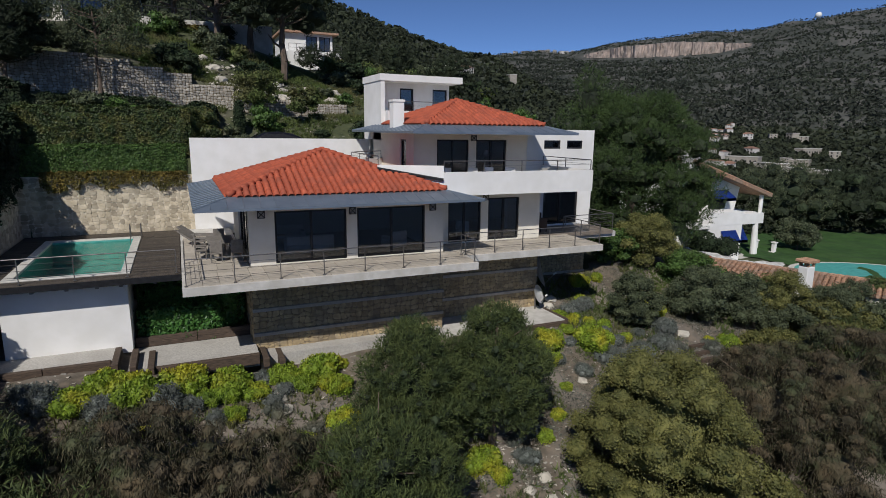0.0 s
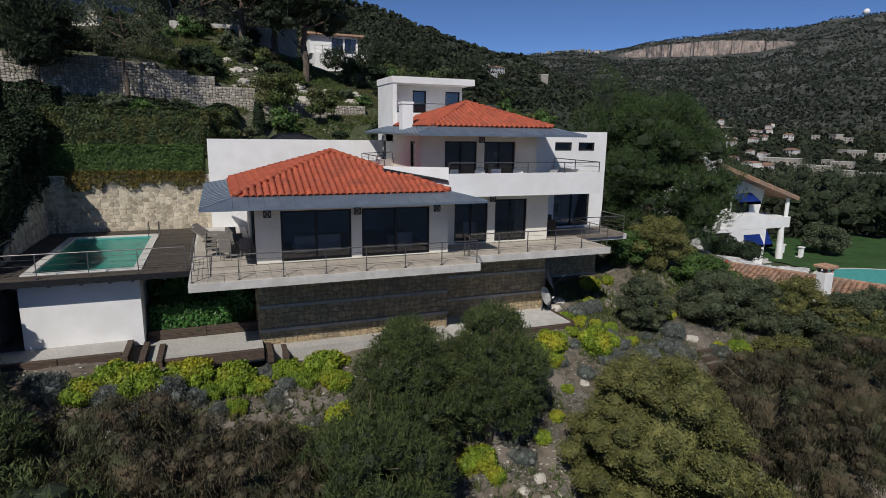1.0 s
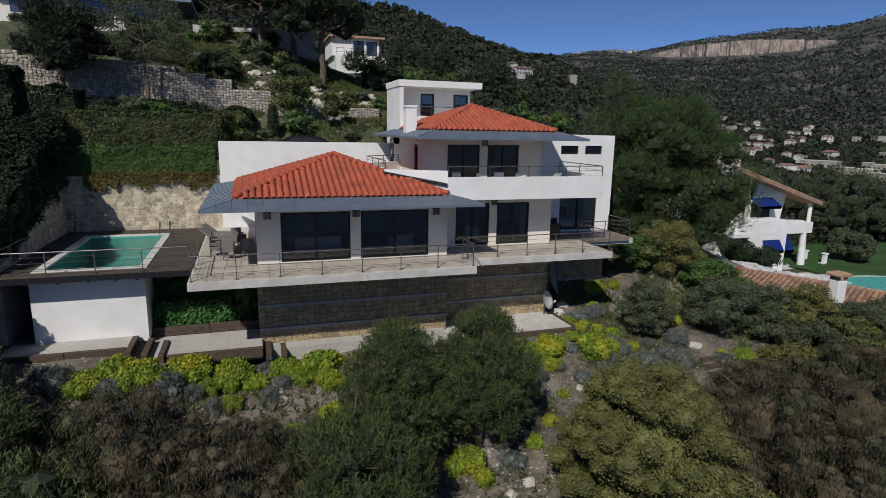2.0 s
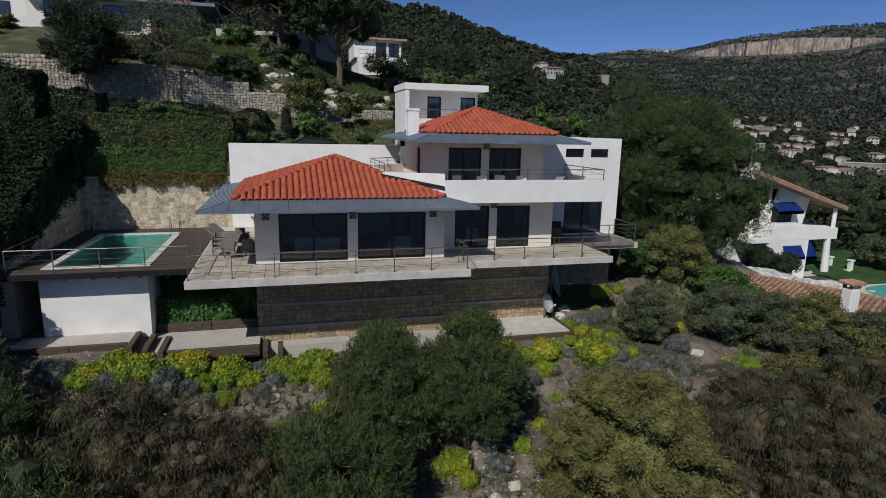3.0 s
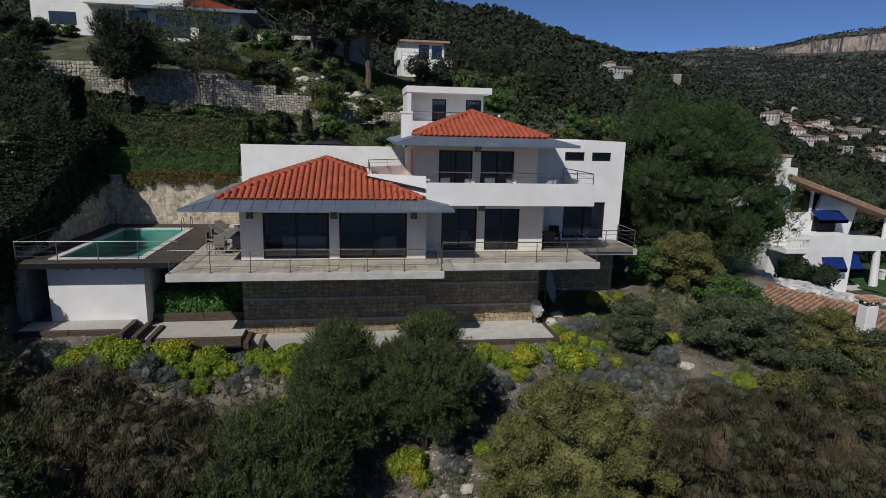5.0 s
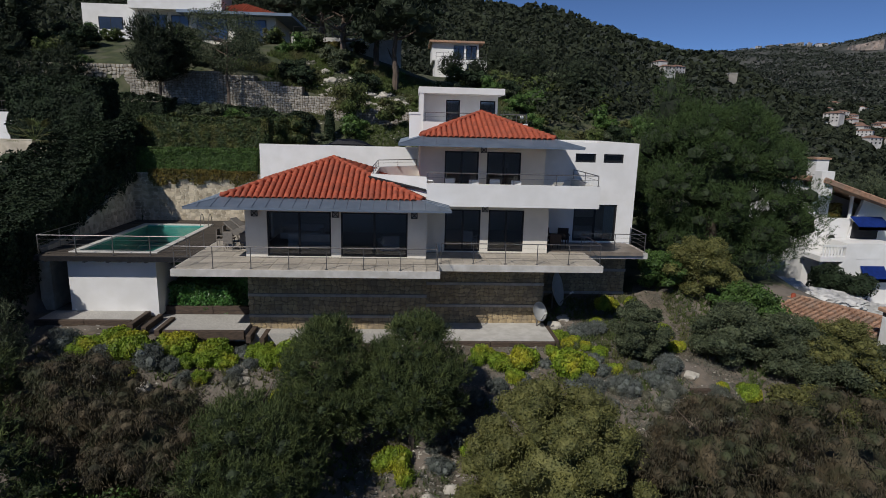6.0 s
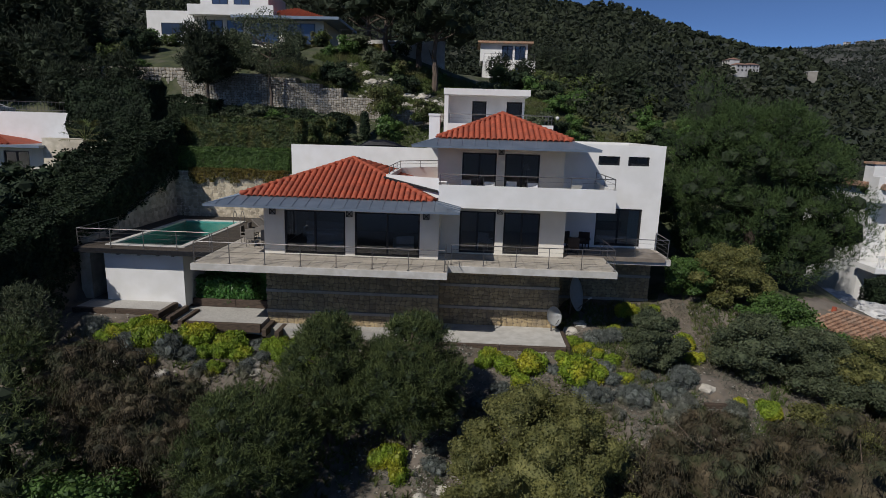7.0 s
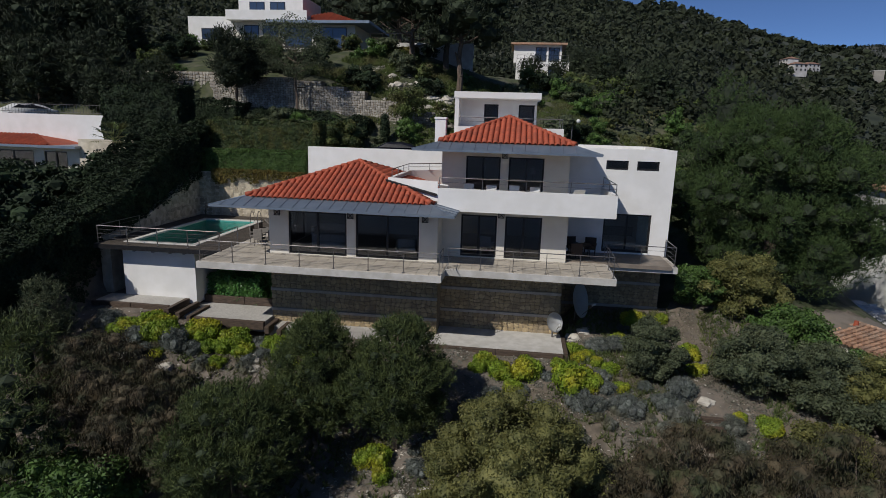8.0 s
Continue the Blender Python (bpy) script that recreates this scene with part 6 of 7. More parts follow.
for nm, grow, z0, z1, mm in (("rim", 0.5, -0.5, 0.16, COPING), ("water", 0.0, 0.1, 0.19, POOL_TILE)):
    b = B()
    prism(b, [((6.4 + grow) * math.cos(a) * 0.82 + (4.0 + grow) * math.sin(a) * 0.57, -(6.4 + grow) * math.cos(a) * 0.57 + (4.0 + grow) * math.sin(a) * 0.82) for a in [i * math.tau / 48 for i in range(48)]], z0, z1)
    part(nm, b, mm, npool)
for i in range(10):
    b = B()
    x, y = 45.6 + i * 0.42, 35.3 - i * 0.62
    box(b, x - 0.25, x + 0.25, y - 0.2, y + 0.2, height(x, y) + 0.05, height(x, y) + 0.16, 0.02)
    single("stepping_stone", b, COPING, "pale stepping stone in the mown lawn", "stone", "lawn stepping stones")
# a long low building under weathered tiles, ridge along u, its roof falling towards the garden
shed = thing("garage", (30.8, 28.8, -3.1), "low building roofed with weathered pinkish clay tiles", "building")
shed.rotation_euler = (0, 0, math.atan2(-6.8, 3.5))
b = B()
box(b, 0.1, 12.6, 0.25, 2.6, -3.2, -0.12)
part("wall", b, CREAM, shed)
b = B()
vs = [b.verts.new(p) for p in ((0, 0, -0.05), (12.8, 0, -0.05), (12.8, 2.75, 0.33), (0, 2.75, 0.33))]
b.faces.new(vs)
bmesh.ops.solidify(b, geom=b.faces[:], thickness=0.1)
roof_ = part("roof", b, OLD_TILE, shed)
b = B()
for i in range(43):
    for j in range(7):
        rod(b, (0.1 + i * 0.3, j * 0.4 - 0.03, j * 0.055 + 0.02), (0.1 + i * 0.3, j * 0.4 + 0.42, j * 0.055 + 0.05), 0.12, 6, 0.095)
part("tile_rib", b, OLD_TILE, roof_)["kind"] = "stuff"
b = B()
for i in range(30):
    rod(b, (i * 0.43, 2.75, 0.36), (i * 0.43 + 0.46, 2.75, 0.36), 0.13, 6, 0.11)
part("ridge_tile", b, OLD_TILE, roof_)["kind"] = "stuff"
b = B()
rod(b, (1.5, 2.2, 0.2), (1.5, 2.2, 0.62), 0.14, 10, 0.11)
part("vent_pot", b, TILE_REST, roof_)
b = B()
box(b, 33.5, 34.15, 21.5, 22.1, -4.8, -1.75, 0.04)
chim = single("stone_chimney", b, RENDER, "white garden chimney with a tiled cap", "chimney")
b = B()
for i in range(5):
    rod(b, (33.42 + i * 0.2, 21.38, -1.42), (33.42 + i * 0.2, 22.22, -1.42), 0.11, 6)
for x, y in ((33.58, 21.58), (34.07, 21.58), (33.58, 22.02), (34.07, 22.02)):
    box(b, x - 0.07, x + 0.07, y - 0.07, y + 0.07, -1.75, -1.5)
part("cap", b, OLD_TILE, chim, "weathered clay tile cap on short pillars")
for k, (x, y, r, z) in enumerate(((36.0, 32.4, 1.5, -4.9), (37.6, 33.2, 1.9, -4.4), (39.4, 34.0, 2.2, -4.3), (41.4, 34.4, 2.0, -4.6), (43.2, 33.8, 1.7, -5.0), (45.0, 33.6, 1.6, -5.2), (47.0, 33.8, 1.4, -5.4), (48.8, 34.2, 1.1, -5.5), (39.0, 31.4, 1.4, -5.6), (41.2, 31.8, 1.3, -5.7), (43.4, 31.6, 1.2, -5.8), (36.8, 35.2, 2.0, -3.6))):
    rock("white_rock", "large white limestone rock below the valley house", (x, y, z - 0.25), r * 0.72, k + 150, ROCK, 0.42)
plant("garden_shrub", "round dark shrub in front of the valley house", "shrub", (42.4, 35.8, -4.6), blob_crown(R, 1.7, 1.6, 16, 0.7, 0.0), "leaf", 5000, CYPRESS, 0.10, None, seed=95, core=0.75)
plant("olive_tree", "small olive tree on the valley lawn", "tree", (57, 38, -5.5), blob_crown(R, 1.8, 2.6, 18, 0.7, 0.4), "leaf", 5000, OLIVE, 0.11, (2, 0.1, 6, 1.4), seed=96, core=0.6)
for k, (x, y, r, hh) in enumerate(((66, 47, 5.0, 8.0), (74, 44, 5.0, 7.0), (60, 54, 5.0, 8.0), (80, 38, 5.5, 8.0), (52, 56, 5.0, 9.0), (44, 52, 4.0, 8.0))):
    plant("green_tree", "broad dark green tree beyond the valley lawn", "tree", ground_at(x, y), blob_crown(R, r, hh, 60, 1.1, 0.2), "needle", 16000, DARKPINE_AND_SHADE if k % 2 else OLIVE, 0.24, None, "valley trees", 100 + k, 0.75)


# ---- woods, scrub and far houses ----
def woods():
    rng = np.random.default_rng(9)
    quads = []

    def clumps(n, r0, r1, a0, a1, size, per, keep=None):
        az = rng.uniform(a0, a1, n)
        rr = np.exp(rng.uniform(math.log(r0), math.log(r1), n))
        for a, r in zip(az, rr):
            x, y = 8 + r * math.sin(math.radians(a)), -1 + r * math.cos(math.radians(a))
            if keep and not keep(x, y):
                continue
            s = size * rng.uniform(0.5, 1.3)
            d = unit(rng.normal(0, 1, (per, 3)))
            d[:, 2] = np.abs(d[:, 2]) * 1.3 - 0.25
            c = np.array([x, y, height(x, y) + s * 0.5])
            f = min(2.4, max(0.24, 0.0042 * r))
            quads.append(leaves(rng, c + d * s * rng.uniform(0.6, 1.05, (per, 1)), d, f, f * 0.62, 0.6))

    def off_cliff(x, y):
        r = math.hypot(x - 8, y + 1)
        a = math.degrees(math.atan2(x - 8, y + 1))
        el = math.degrees(math.atan2(height(x, y) - 5.9, r))
        return not (36.2 < a < 51 and el > lerp_table(tuple((q[0], q[1] - 0.35) for q in QUARRY), a) and el < lerp_table(tuple((q[0], q[2]) for q in QUARRY), a) and r > 900)

    def far_clear(x, y):
        return not (6 < x < 28 and y < 100)

    def open_slope(x, y):
        if y < 50:
            return x > 27 and y > 44 or x < -19 and y > 46
        if -30 < x < 10 and y < 76:
            return False
        if 8 < x < 21.5 and 49 < y < 98:
            return False
        return not (30 < x < 78 and y < 53)

    clumps(1300, 55, 110, -50, 60, 1.5, 44, open_slope)
    clumps(9500, 100, 420, -42, 66, 1.9, 11, far_clear)
    clumps(7000, 420, 760, 22, 66, 2.2, 6)
    me = raw_mesh("woods", np.concatenate(quads), 4, FARWOOD)
    tagged(new("hill_woods", me), "dense dark green trees covering the hills", "woods", kind="stuff")
    quads.clear()
    clumps(26000, 760, 1950, 18, 66, 2.6, 3, off_cliff)
    me = raw_mesh("scrub", np.concatenate(quads), 4, SCRUB)
    tagged(new("mountain_scrub", me), "dark scrub dotted over the rocky mountain", "scrub", kind="stuff")
    # wild grass and low growth on the near slopes
    P = []
    for n, x0, x1, y0, y1 in ((15000, -6, 15, 49.5, 62), (6000, 12, 27, 42, 60), (3000, 1, 14, 42, 47.5), (6000, -6, 34, 12, 22), (2500, 18, 30, 21, 29), (3000, 8, 26, 8, 13)):
        xy = rng.uniform((x0, y0), (x1, y1), (n, 2))
        for x, y in xy:
            if noise.noise(Vector((x * 0.35, y * 0.35, 5))) > -0.12:
                P.append((x, y, height(x, y)))
    P = np.array(P)
    nrm = np.tile(np.array([[0, 0, 1.0]]), (len(P), 1))
    me = raw_mesh("grass", spikes(rng, P, nrm, 6, 0.36, 0.03, 0.7), 3, GRASS)
    tagged(new("wild_grass", me), "tufts of wild grass and weeds on the slopes", "grass", kind="stuff")



def loose_stones():
    """Small stones and clods lying on the soil of the garden slope."""
    rng = np.random.default_rng(17)
    tris = []
    for x0, x1, y0, y1, n, r in ((-7, 13, 19, 24, 1500, 0.07), (12, 26, 18, 24.5, 1500, 0.07), (18, 26, 24, 29, 500, 0.07), (8, 14, 15.5, 19, 500, 0.10), (0, 16, 49.5, 58, 2400, 0.15), (2, 18, 42.8, 47.5, 700, 0.12)):
        for x, y in rng.uniform((x0, y0), (x1, y1), (n, 2)):
            s = r * rng.uniform(0.3, 1.6)
            c = np.array([x, y, height(x, y) + s * 0.2])
            d = unit(rng.normal(0, 1, (4, 3))) * s
            d[:, 2] = np.abs(d[:, 2]) * 0.7
            d -= d.mean(0)
            d += c
            tris += [d[[0, 1, 2]], d[[0, 2, 3]], d[[0, 3, 1]], d[[1, 3, 2]]]
    P = []
    for x0, x1, y0, y1, n in ((11, 29, 15.5, 23.5, 42000), (-8, 7, 16.5, 22.2, 20000), (18, 27, 24, 29, 9000), (7, 13, 15, 18.5, 4000)):
        for x, y in rng.uniform((x0, y0), (x1, y1), (n, 2)):
            k = noise.noise(Vector((x * 0.6, y * 0.6, 2)))
            if k > -0.18:
                P.append((x, y, height(x, y) + rng.uniform(0.0, 0.10 + 0.35 * max(0.0, k))))
    P = np.array(P)
    me = raw_mesh("groundcover", leaves(rng, P, np.tile(np.array([[0, -0.3, 1.0]]), (len(P), 1)), 0.055, 0.018, 1.4), 4, COVER)
    tagged(new("dry_groundcover", me), "low dry grey-green groundcover on the garden slope", "groundcover", kind="stuff")
    me = raw_mesh("loose_stones", np.array(tris), 3, GABION)
    tagged(new("loose_stones", me), "small pale stones scattered on dry soil", "stones", kind="stuff")


woods()
loose_stones()


TOWN_WHITE = mat("town_plaster", (0.60, 0.58, 0.56), (0.46, 0.44, 0.42), 0.4, 0.9, bump=0.0)
TOWN_ROOF = mat("town_roof_tile", (0.27, 0.15, 0.105), (0.19, 0.12, 0.09), 0.3, 0.9, bump=0.0)
TOWN_PALE = mat("town_ochre_plaster", (0.36, 0.33, 0.28), (0.27, 0.25, 0.22), 0.4, 0.9, bump=0.0)


def far_house(w, d, h, flat):
    th = thing("far_house", (0, 0, -80), "small pale house in the town across the valley", "house", "town houses")
    b = B()
    box(b, -w / 2, w / 2, -d / 2, d / 2, -4, h)
    part("wall", b, TOWN_PALE if flat else TOWN_WHITE, th)
    b = B()
    if flat:
        box(b, -w / 2 - 0.3, w / 2 + 0.3, -d / 2 - 0.3, d / 2 + 0.3, h, h + 0.5)
        part("roof", b, CONCRETE, th)
    else:
        v = [b.verts.new(p) for p in ((-w / 2 - 0.6, -d / 2 - 0.6, h), (w / 2 + 0.6, -d / 2 - 0.6, h), (w / 2 + 0.6, d / 2 + 0.6, h), (-w / 2 - 0.6, d / 2 + 0.6, h), (-w / 4, 0, h + 2.0), (w / 4, 0, h + 2.0))]
        for f in ((0, 1, 5, 4), (2, 3, 4, 5), (1, 2, 5), (3, 0, 4), (3, 2, 1, 0)):
            b.faces.new([v[i] for i in f])
        part("roof", b, TOWN_ROOF, th)
    floors = max(1, int(h // 3))
    n = max(2, int(w // 3.5))
    for k in range(floors):
        for i in range(n):
            b = B()
            x = -w / 2 + (i + 0.5) * w / n
            box(b, x - 0.7, x + 0.7, -d / 2 - 0.12, -d / 2 + 0.05, k * 3 + 0.9, k * 3 + 2.4)
            part("window", b, DARK_METAL, th)
    return th


def town():
    rng = random.Random(12)
    protos = [far_house(12, 9, 6, False), far_house(10, 8, 6, True), far_house(16, 10, 9, False), far_house(26, 10, 5, True)]
    used = set()

    def put(k, az, r, s=1.0):
        x, y = 8 + r * math.sin(math.radians(az)), -1 + r * math.cos(math.radians(az))
        ob = protos[k] if k not in used else copy_thing(protos[k], Matrix())
        used.add(k)
        ob.location = (x, y, height(x, y) + 1.5)
        ob.rotation_euler = (0, 0, radians(-az + rng.uniform(-75, 75)))
        ob.scale = (s, s, s)

    for i in range(84):
        put(rng.choice((0, 0, 0, 1, 2, 2)), rng.uniform(36.5, 50.0), rng.uniform(310, 760), rng.uniform(0.32, 0.62))
    for i in range(12):
        put(rng.choice((0, 1, 3)), rng.uniform(49.5, 62), rng.uniform(420, 640), rng.uniform(0.6, 0.9))
    for az, r in ((52.9, 440), (54.6, 430), (57.0, 460), (43.0, 560)):
        put(3, az, r, 0.8)
    for az, r in ((23.5, 300), (24.2, 290), (25.0, 310), (29.4, 330) ):
        put(rng.choice((0, 1)), az, r, 0.5)
    for i in range(26):
        put(rng.choice((0, 1)), rng.uniform(29.5, 36), rng.uniform(1840, 1900), 0.8)

town()


# ---- stones, bands, paving, boards ----
def banded_stones(parent, x0, x1, y, bands, low, singles, seed):
    z = -0.2
    left = singles
    for zb in (*bands, low):
        h = z - zb
        n0 = max(2, round((x1 - x0) / 0.27)) * max(1, round(h / (0.27 * 0.82)))
        stone_panel(parent, "stone", (x0, y, zb), (1, 0, 0), x1 - x0, h, 0.27, 0.025, (STONE, STONE_REST), min(left, n0), seed, 0.3, None, 0.90)
        left = max(0, left - n0)
        seed += 1
        if zb != low:
            b = B()
            box(b, x0 - 0.02, x1 + 0.02, y - 0.09, y + 0.02, zb - 0.15, zb, 0.012)
            wpart("band", b, BAND, parent, "pale concrete band")
        z = zb - 0.15


banded_stones(BASE_PARTS[0], 2.45, 11.4, 25.1, (-1.75, -2.85), -4.0, 290, 201)
banded_stones(BASE_PARTS[1], 11.4, 17.8, 26.5, (-1.45, -2.68), -4.0, 250, 211)
banded_stones(BASE_PARTS[2], 17.8, 23.5, 29.7, (-1.40, -2.80), -3.6, 0, 221)
stone_panel(BASE_PARTS[0], "stone", (2.45, 32.0, -4.0), (0, -1, 0), 6.9, 3.8, 0.46, 0.04, (STONE, STONE_REST), 0, 231, 0.5, (-1, 0, 0))
stone_panel(BASE_PARTS[1], "stone", (17.8, 26.5, -4.0), (0, 1, 0), 3.2, 3.8, 0.46, 0.04, (STONE, STONE_REST), 0, 232, 0.5, (1, 0, 0))
stone_panel(ret, "stone", (-7.7, 35.95, 0.1), (1, 0, 0), 8.3, 3.1, 0.30, 0.02, (RUBBLE_PIECE, RUBBLE), 290, 241, 0.2, None, 0.93)
stone_panel(ret2, "stone", (-7.68, 28.8, 0.1), (0, 1, 0), 2.6, 0.6, 0.30, 0.02, (RUBBLE_PIECE, RUBBLE), 0, 243, 0.2, (1, 0, 0), 0.93)
stone_panel(ret2, "stone", (-7.68, 31.4, 0.1), (0, 1, 0), 2.2, 1.4, 0.30, 0.02, (RUBBLE_PIECE, RUBBLE), 0, 244, 0.2, (1, 0, 0), 0.93)
stone_panel(ret2, "stone", (-7.68, 33.6, 0.1), (0, 1, 0), 2.3, 2.2, 0.30, 0.02, (RUBBLE_PIECE, RUBBLE), 0, 245, 0.2, (1, 0, 0), 0.93)


def pavers():
    bm = B()
    box(bm, -0.292, 0.292, -0.292, 0.292, 0, 0.04)
    me = finish("paving_tile", bm, PAVER)
    for x0, x1, y0, y1 in ((-0.12, 11.9, 22.5, 24.95), (11.95, 20.0, 23.95, 26.6), (17.95, 20.0, 26.6, 29.5), (20.0, 23.6, 27.2, 29.5), (-0.12, 2.4, 24.95, 33.9)):
        nx, ny = max(1, int((x1 - x0) / 0.6)), max(1, int((y1 - y0) / 0.6))
        for i in range(nx):
            for j in range(ny):
                ob = new("paving_tile", me)
                ob.parent = terrace
                ob.location = (x0 + (i + 0.5) * (x1 - x0) / nx - 8, y0 + (j + 0.5) * (y1 - y0) / ny - 24, 0.12 + 0.2)
                ob.scale = ((x1 - x0) / nx / 0.6, (y1 - y0) / ny / 0.6, 1)


pavers()


def deck_boards():
    quads = B()
    rng = random.Random(2)
    for x0, x1, y0, y1 in ((-7.58, -0.26, 24.92, 25.63), (-7.58, -6.42, 25.65, 34.2), (-2.08, -0.26, 25.65, 34.2), (-7.58, -0.26, 34.27, 35.85)):
        n = int((y1 - y0) / 0.145)
        for i in range(n):
            y = y0 + i * (y1 - y0) / n
            box(quads, x0, x1, y + 0.008, y + 0.135, 0.095, 0.125 + rng.uniform(0, 0.008))
    wpart("deck_board", quads, DECK, deck)["kind"] = "stuff"
    b = B()
    box(b, -7.6, -0.24, 24.83, 24.9, -0.14, 0.10)
    wpart("fascia_beam", b, DARK_METAL, deck)
    for x in (-7.2, -6.4, -5.3, -4.2, -3.2, -2.4, -1.2):
        b = B()
        box(b, x - 0.06, x + 0.06, 24.9, 25.7, -0.22, -0.03)
        wpart("bracket", b, STEEL, deck)


deck_boards()
lad = B()
for x in (-2.55, -2.05):
    prev = None
    for k in range(9):
        a = math.pi * k / 8
        p = Vector((x, 33.5 + 0.32 * math.cos(a) * -1, 0.2 + 0.75 * math.sin(a)))
        if prev:
            rod(lad, prev, p, 0.022, 6)
        prev = p
    rod(lad, (x, 33.18, -0.6), (x, 33.18, 0.2), 0.022, 6)
for z in (-0.4, -0.1):
    rod(lad, (-2.55, 33.18, z), (-2.05, 33.18, z), 0.022, 6)
single("pool_ladder", lad, STEEL, "chrome pool ladder at the corner of the pool", "ladder")

# ---- paths, sleepers, platform ----
for a, lab in (((-7.4, -2.7, 24.2, 25.7, -3.6, -2.92), "pale gravel path in front of the white pool wall"), ((-2.7, 2.5, 24.0, 26.4, -3.9, -3.32), "pale gravel landing under the terrace")):
    b = B()
    box(b, *a)
    single("gravel_path", b, GRAVEL, lab, "path", kind="structure")
b = B()
box(b, 2.6, 11.2, 24.3, 25.1, -4.6, -3.62)
single("paved_strip", b, GRAVEL, "pale paved strip along the stone basement", "path", kind="structure")
b = B()
box(b, 11.2, 17.9, 23.85, 26.5, -4.9, -3.74)
single("concrete_platform", b, CONCRETE, "pale concrete platform in front of the stone basement", "platform", kind="structure")


def sleeper(x0, x1, y0, y1, z0, z1, label="dark weathered railway sleeper edging the path"):
    b = B()
    at = ((x0 + x1) / 2, (y0 + y1) / 2, z0)
    box(b, x0 - at[0], x1 - at[0], y0 - at[1], y1 - at[1], 0, z1 - z0, 0.02)
    ob = single("railway_sleeper", b, SLEEPER, label, "sleeper", "garden sleepers")
    ob.location = at


for x, z in ((-2.75, -2.88), (-2.15, -3.04), (-1.55, -3.20)):
    sleeper(x - 0.12, x + 0.12, 23.6, 25.6, z - 0.3, z, "dark weathered railway sleeper used as a garden step")
for x0, x1 in ((-7.4, -5.1), (-5.08, -2.9)):
    sleeper(x0, x1, 24.0, 24.2, -3.4, -2.86)
for z in (-3.3, -3.08):
    sleeper(-2.2, 0.2, 26.4, 26.62, z - 0.02, z + 0.2)
    sleeper(0.22, 2.42, 26.4, 26.62, z - 0.02, z + 0.2)
for x, z in ((2.75, -3.45), (3.4, -3.6)):
    sleeper(x - 0.12, x + 0.12, 23.6, 25.0, z - 0.4, z, "short dark sleeper step beside the stone basement")
sleeper(-1.4, 2.5, 23.8, 24.0, -3.75, -3.30)
sleeper(11.2, 14.6, 23.65, 23.85, -4.5, -3.78), sleeper(14.62, 17.9, 23.65, 23.85, -4.5, -3.78)
sleeper(17.92, 18.12, 23.8, 26.0, -4.5, -3.72)
for i in range(8):
    sleeper(23.6 - i * 0.03, 24.8 - i * 0.03, 20.6 - i * 0.42, 20.80 - i * 0.42, height(24.2, 20.6 - i * 0.42) - 0.1, height(24.2, 20.6 - i * 0.42) + 0.2, "weathered wooden step on the sloping garden path")


def dish(label, at, r, turn, tilt, foot):
    th = thing("satellite_dish", (at[0], at[1], foot), label, "satellite dish", "satellite dishes")
    m = Matrix.Translation((0, 0, at[2] - foot)) @ pose(0, 0, 0, tilt, 0, turn)
    b = B()
    rings = []
    for k in range(7):
        q = r * k / 6
        rings.append([b.verts.new((q * math.cos(a * math.tau / 28), -0.16 * r * 2 * (q / r) ** 2, q * 1.06 * math.sin(a * math.tau / 28))) for a in range(28)] if k else [b.verts.new((0, 0, 0))])
    for k in range(6):
        for a in range(28):
            n = (a + 1) % 28
            b.faces.new((rings[0][0], rings[1][a], rings[1][n]) if k == 0 else (rings[k][a], rings[k + 1][a], rings[k + 1][n], rings[k][n]))
    bmesh.ops.solidify(b, geom=b.faces[:], thickness=0.02)
    bmesh.ops.transform(b, matrix=m, verts=b.verts)
    part("reflector", b, PLASTIC, th, smooth=True)
    b = B()
    rod(b, (0, -0.1 * r, -r), (0, -1.05 * r, -0.35 * r), 0.02, 6)
    bmesh.ops.transform(b, matrix=m, verts=b.verts)
    arm = part("feed_arm", b, STEEL, th)
    b = B()
    rod(b, (0, -1.2 * r, -0.28 * r), (0, -0.98 * r, -0.36 * r), 0.05, 8)
    bmesh.ops.transform(b, matrix=m, verts=b.verts)
    part("receiver", b, PLASTIC, arm)
    b = B()
    rod(b, (0, 0.12, 0), (0, 0.12, at[2] - foot), 0.045, 8)
    part("mast", b, STEEL, th)
    b = B()
    box(b, -0.25, 0.25, -0.13, 0.37, -0.4, 0.15)
    part("footing", b, CONCRETE, th)


dish("white satellite dish standing on a concrete block", (17.45, 25.9, -2.9), 0.50, 34, -22, -3.9)
dish("large grey satellite dish in the shade of the terrace", (18.75, 27.9, -2.2), 0.92, 60, -14, -3.9)


# ---- lamps and furniture ----
def wall_lamp(x, y, z):
    th = thing("wall_lamp", (x, y, z), "square dark metal wall lamp with a cross", "lamp", "villa wall lamps")
    f = B()
    wall_x(f, -0.16, 0.16, -0.16, -0.12, -0.16, 0.16, ((-0.13, 0.13, -0.13, 0.13),))
    part("frame", f, DARK_METAL, th)
    b = B()
    box(b, -0.13, 0.13, -0.115, 0.0, -0.13, 0.13)
    part("diffuser", b, INSIDE, th)
    for s in (-1, 1):
        b = B()
        rod(b, (-0.13 * s, -0.14, -0.13), (0.13 * s, -0.14, 0.13), 0.018, 4)
        part("cross_bar", b, DARK_METAL, th)


for p in ((2.95, 25.0, 2.36), (6.86, 25.0, 2.36), (10.72, 25.0, 2.36), (14.46, 26.65, 2.52), (14.46, 28.2, 5.52)):
    wall_lamp(*p)


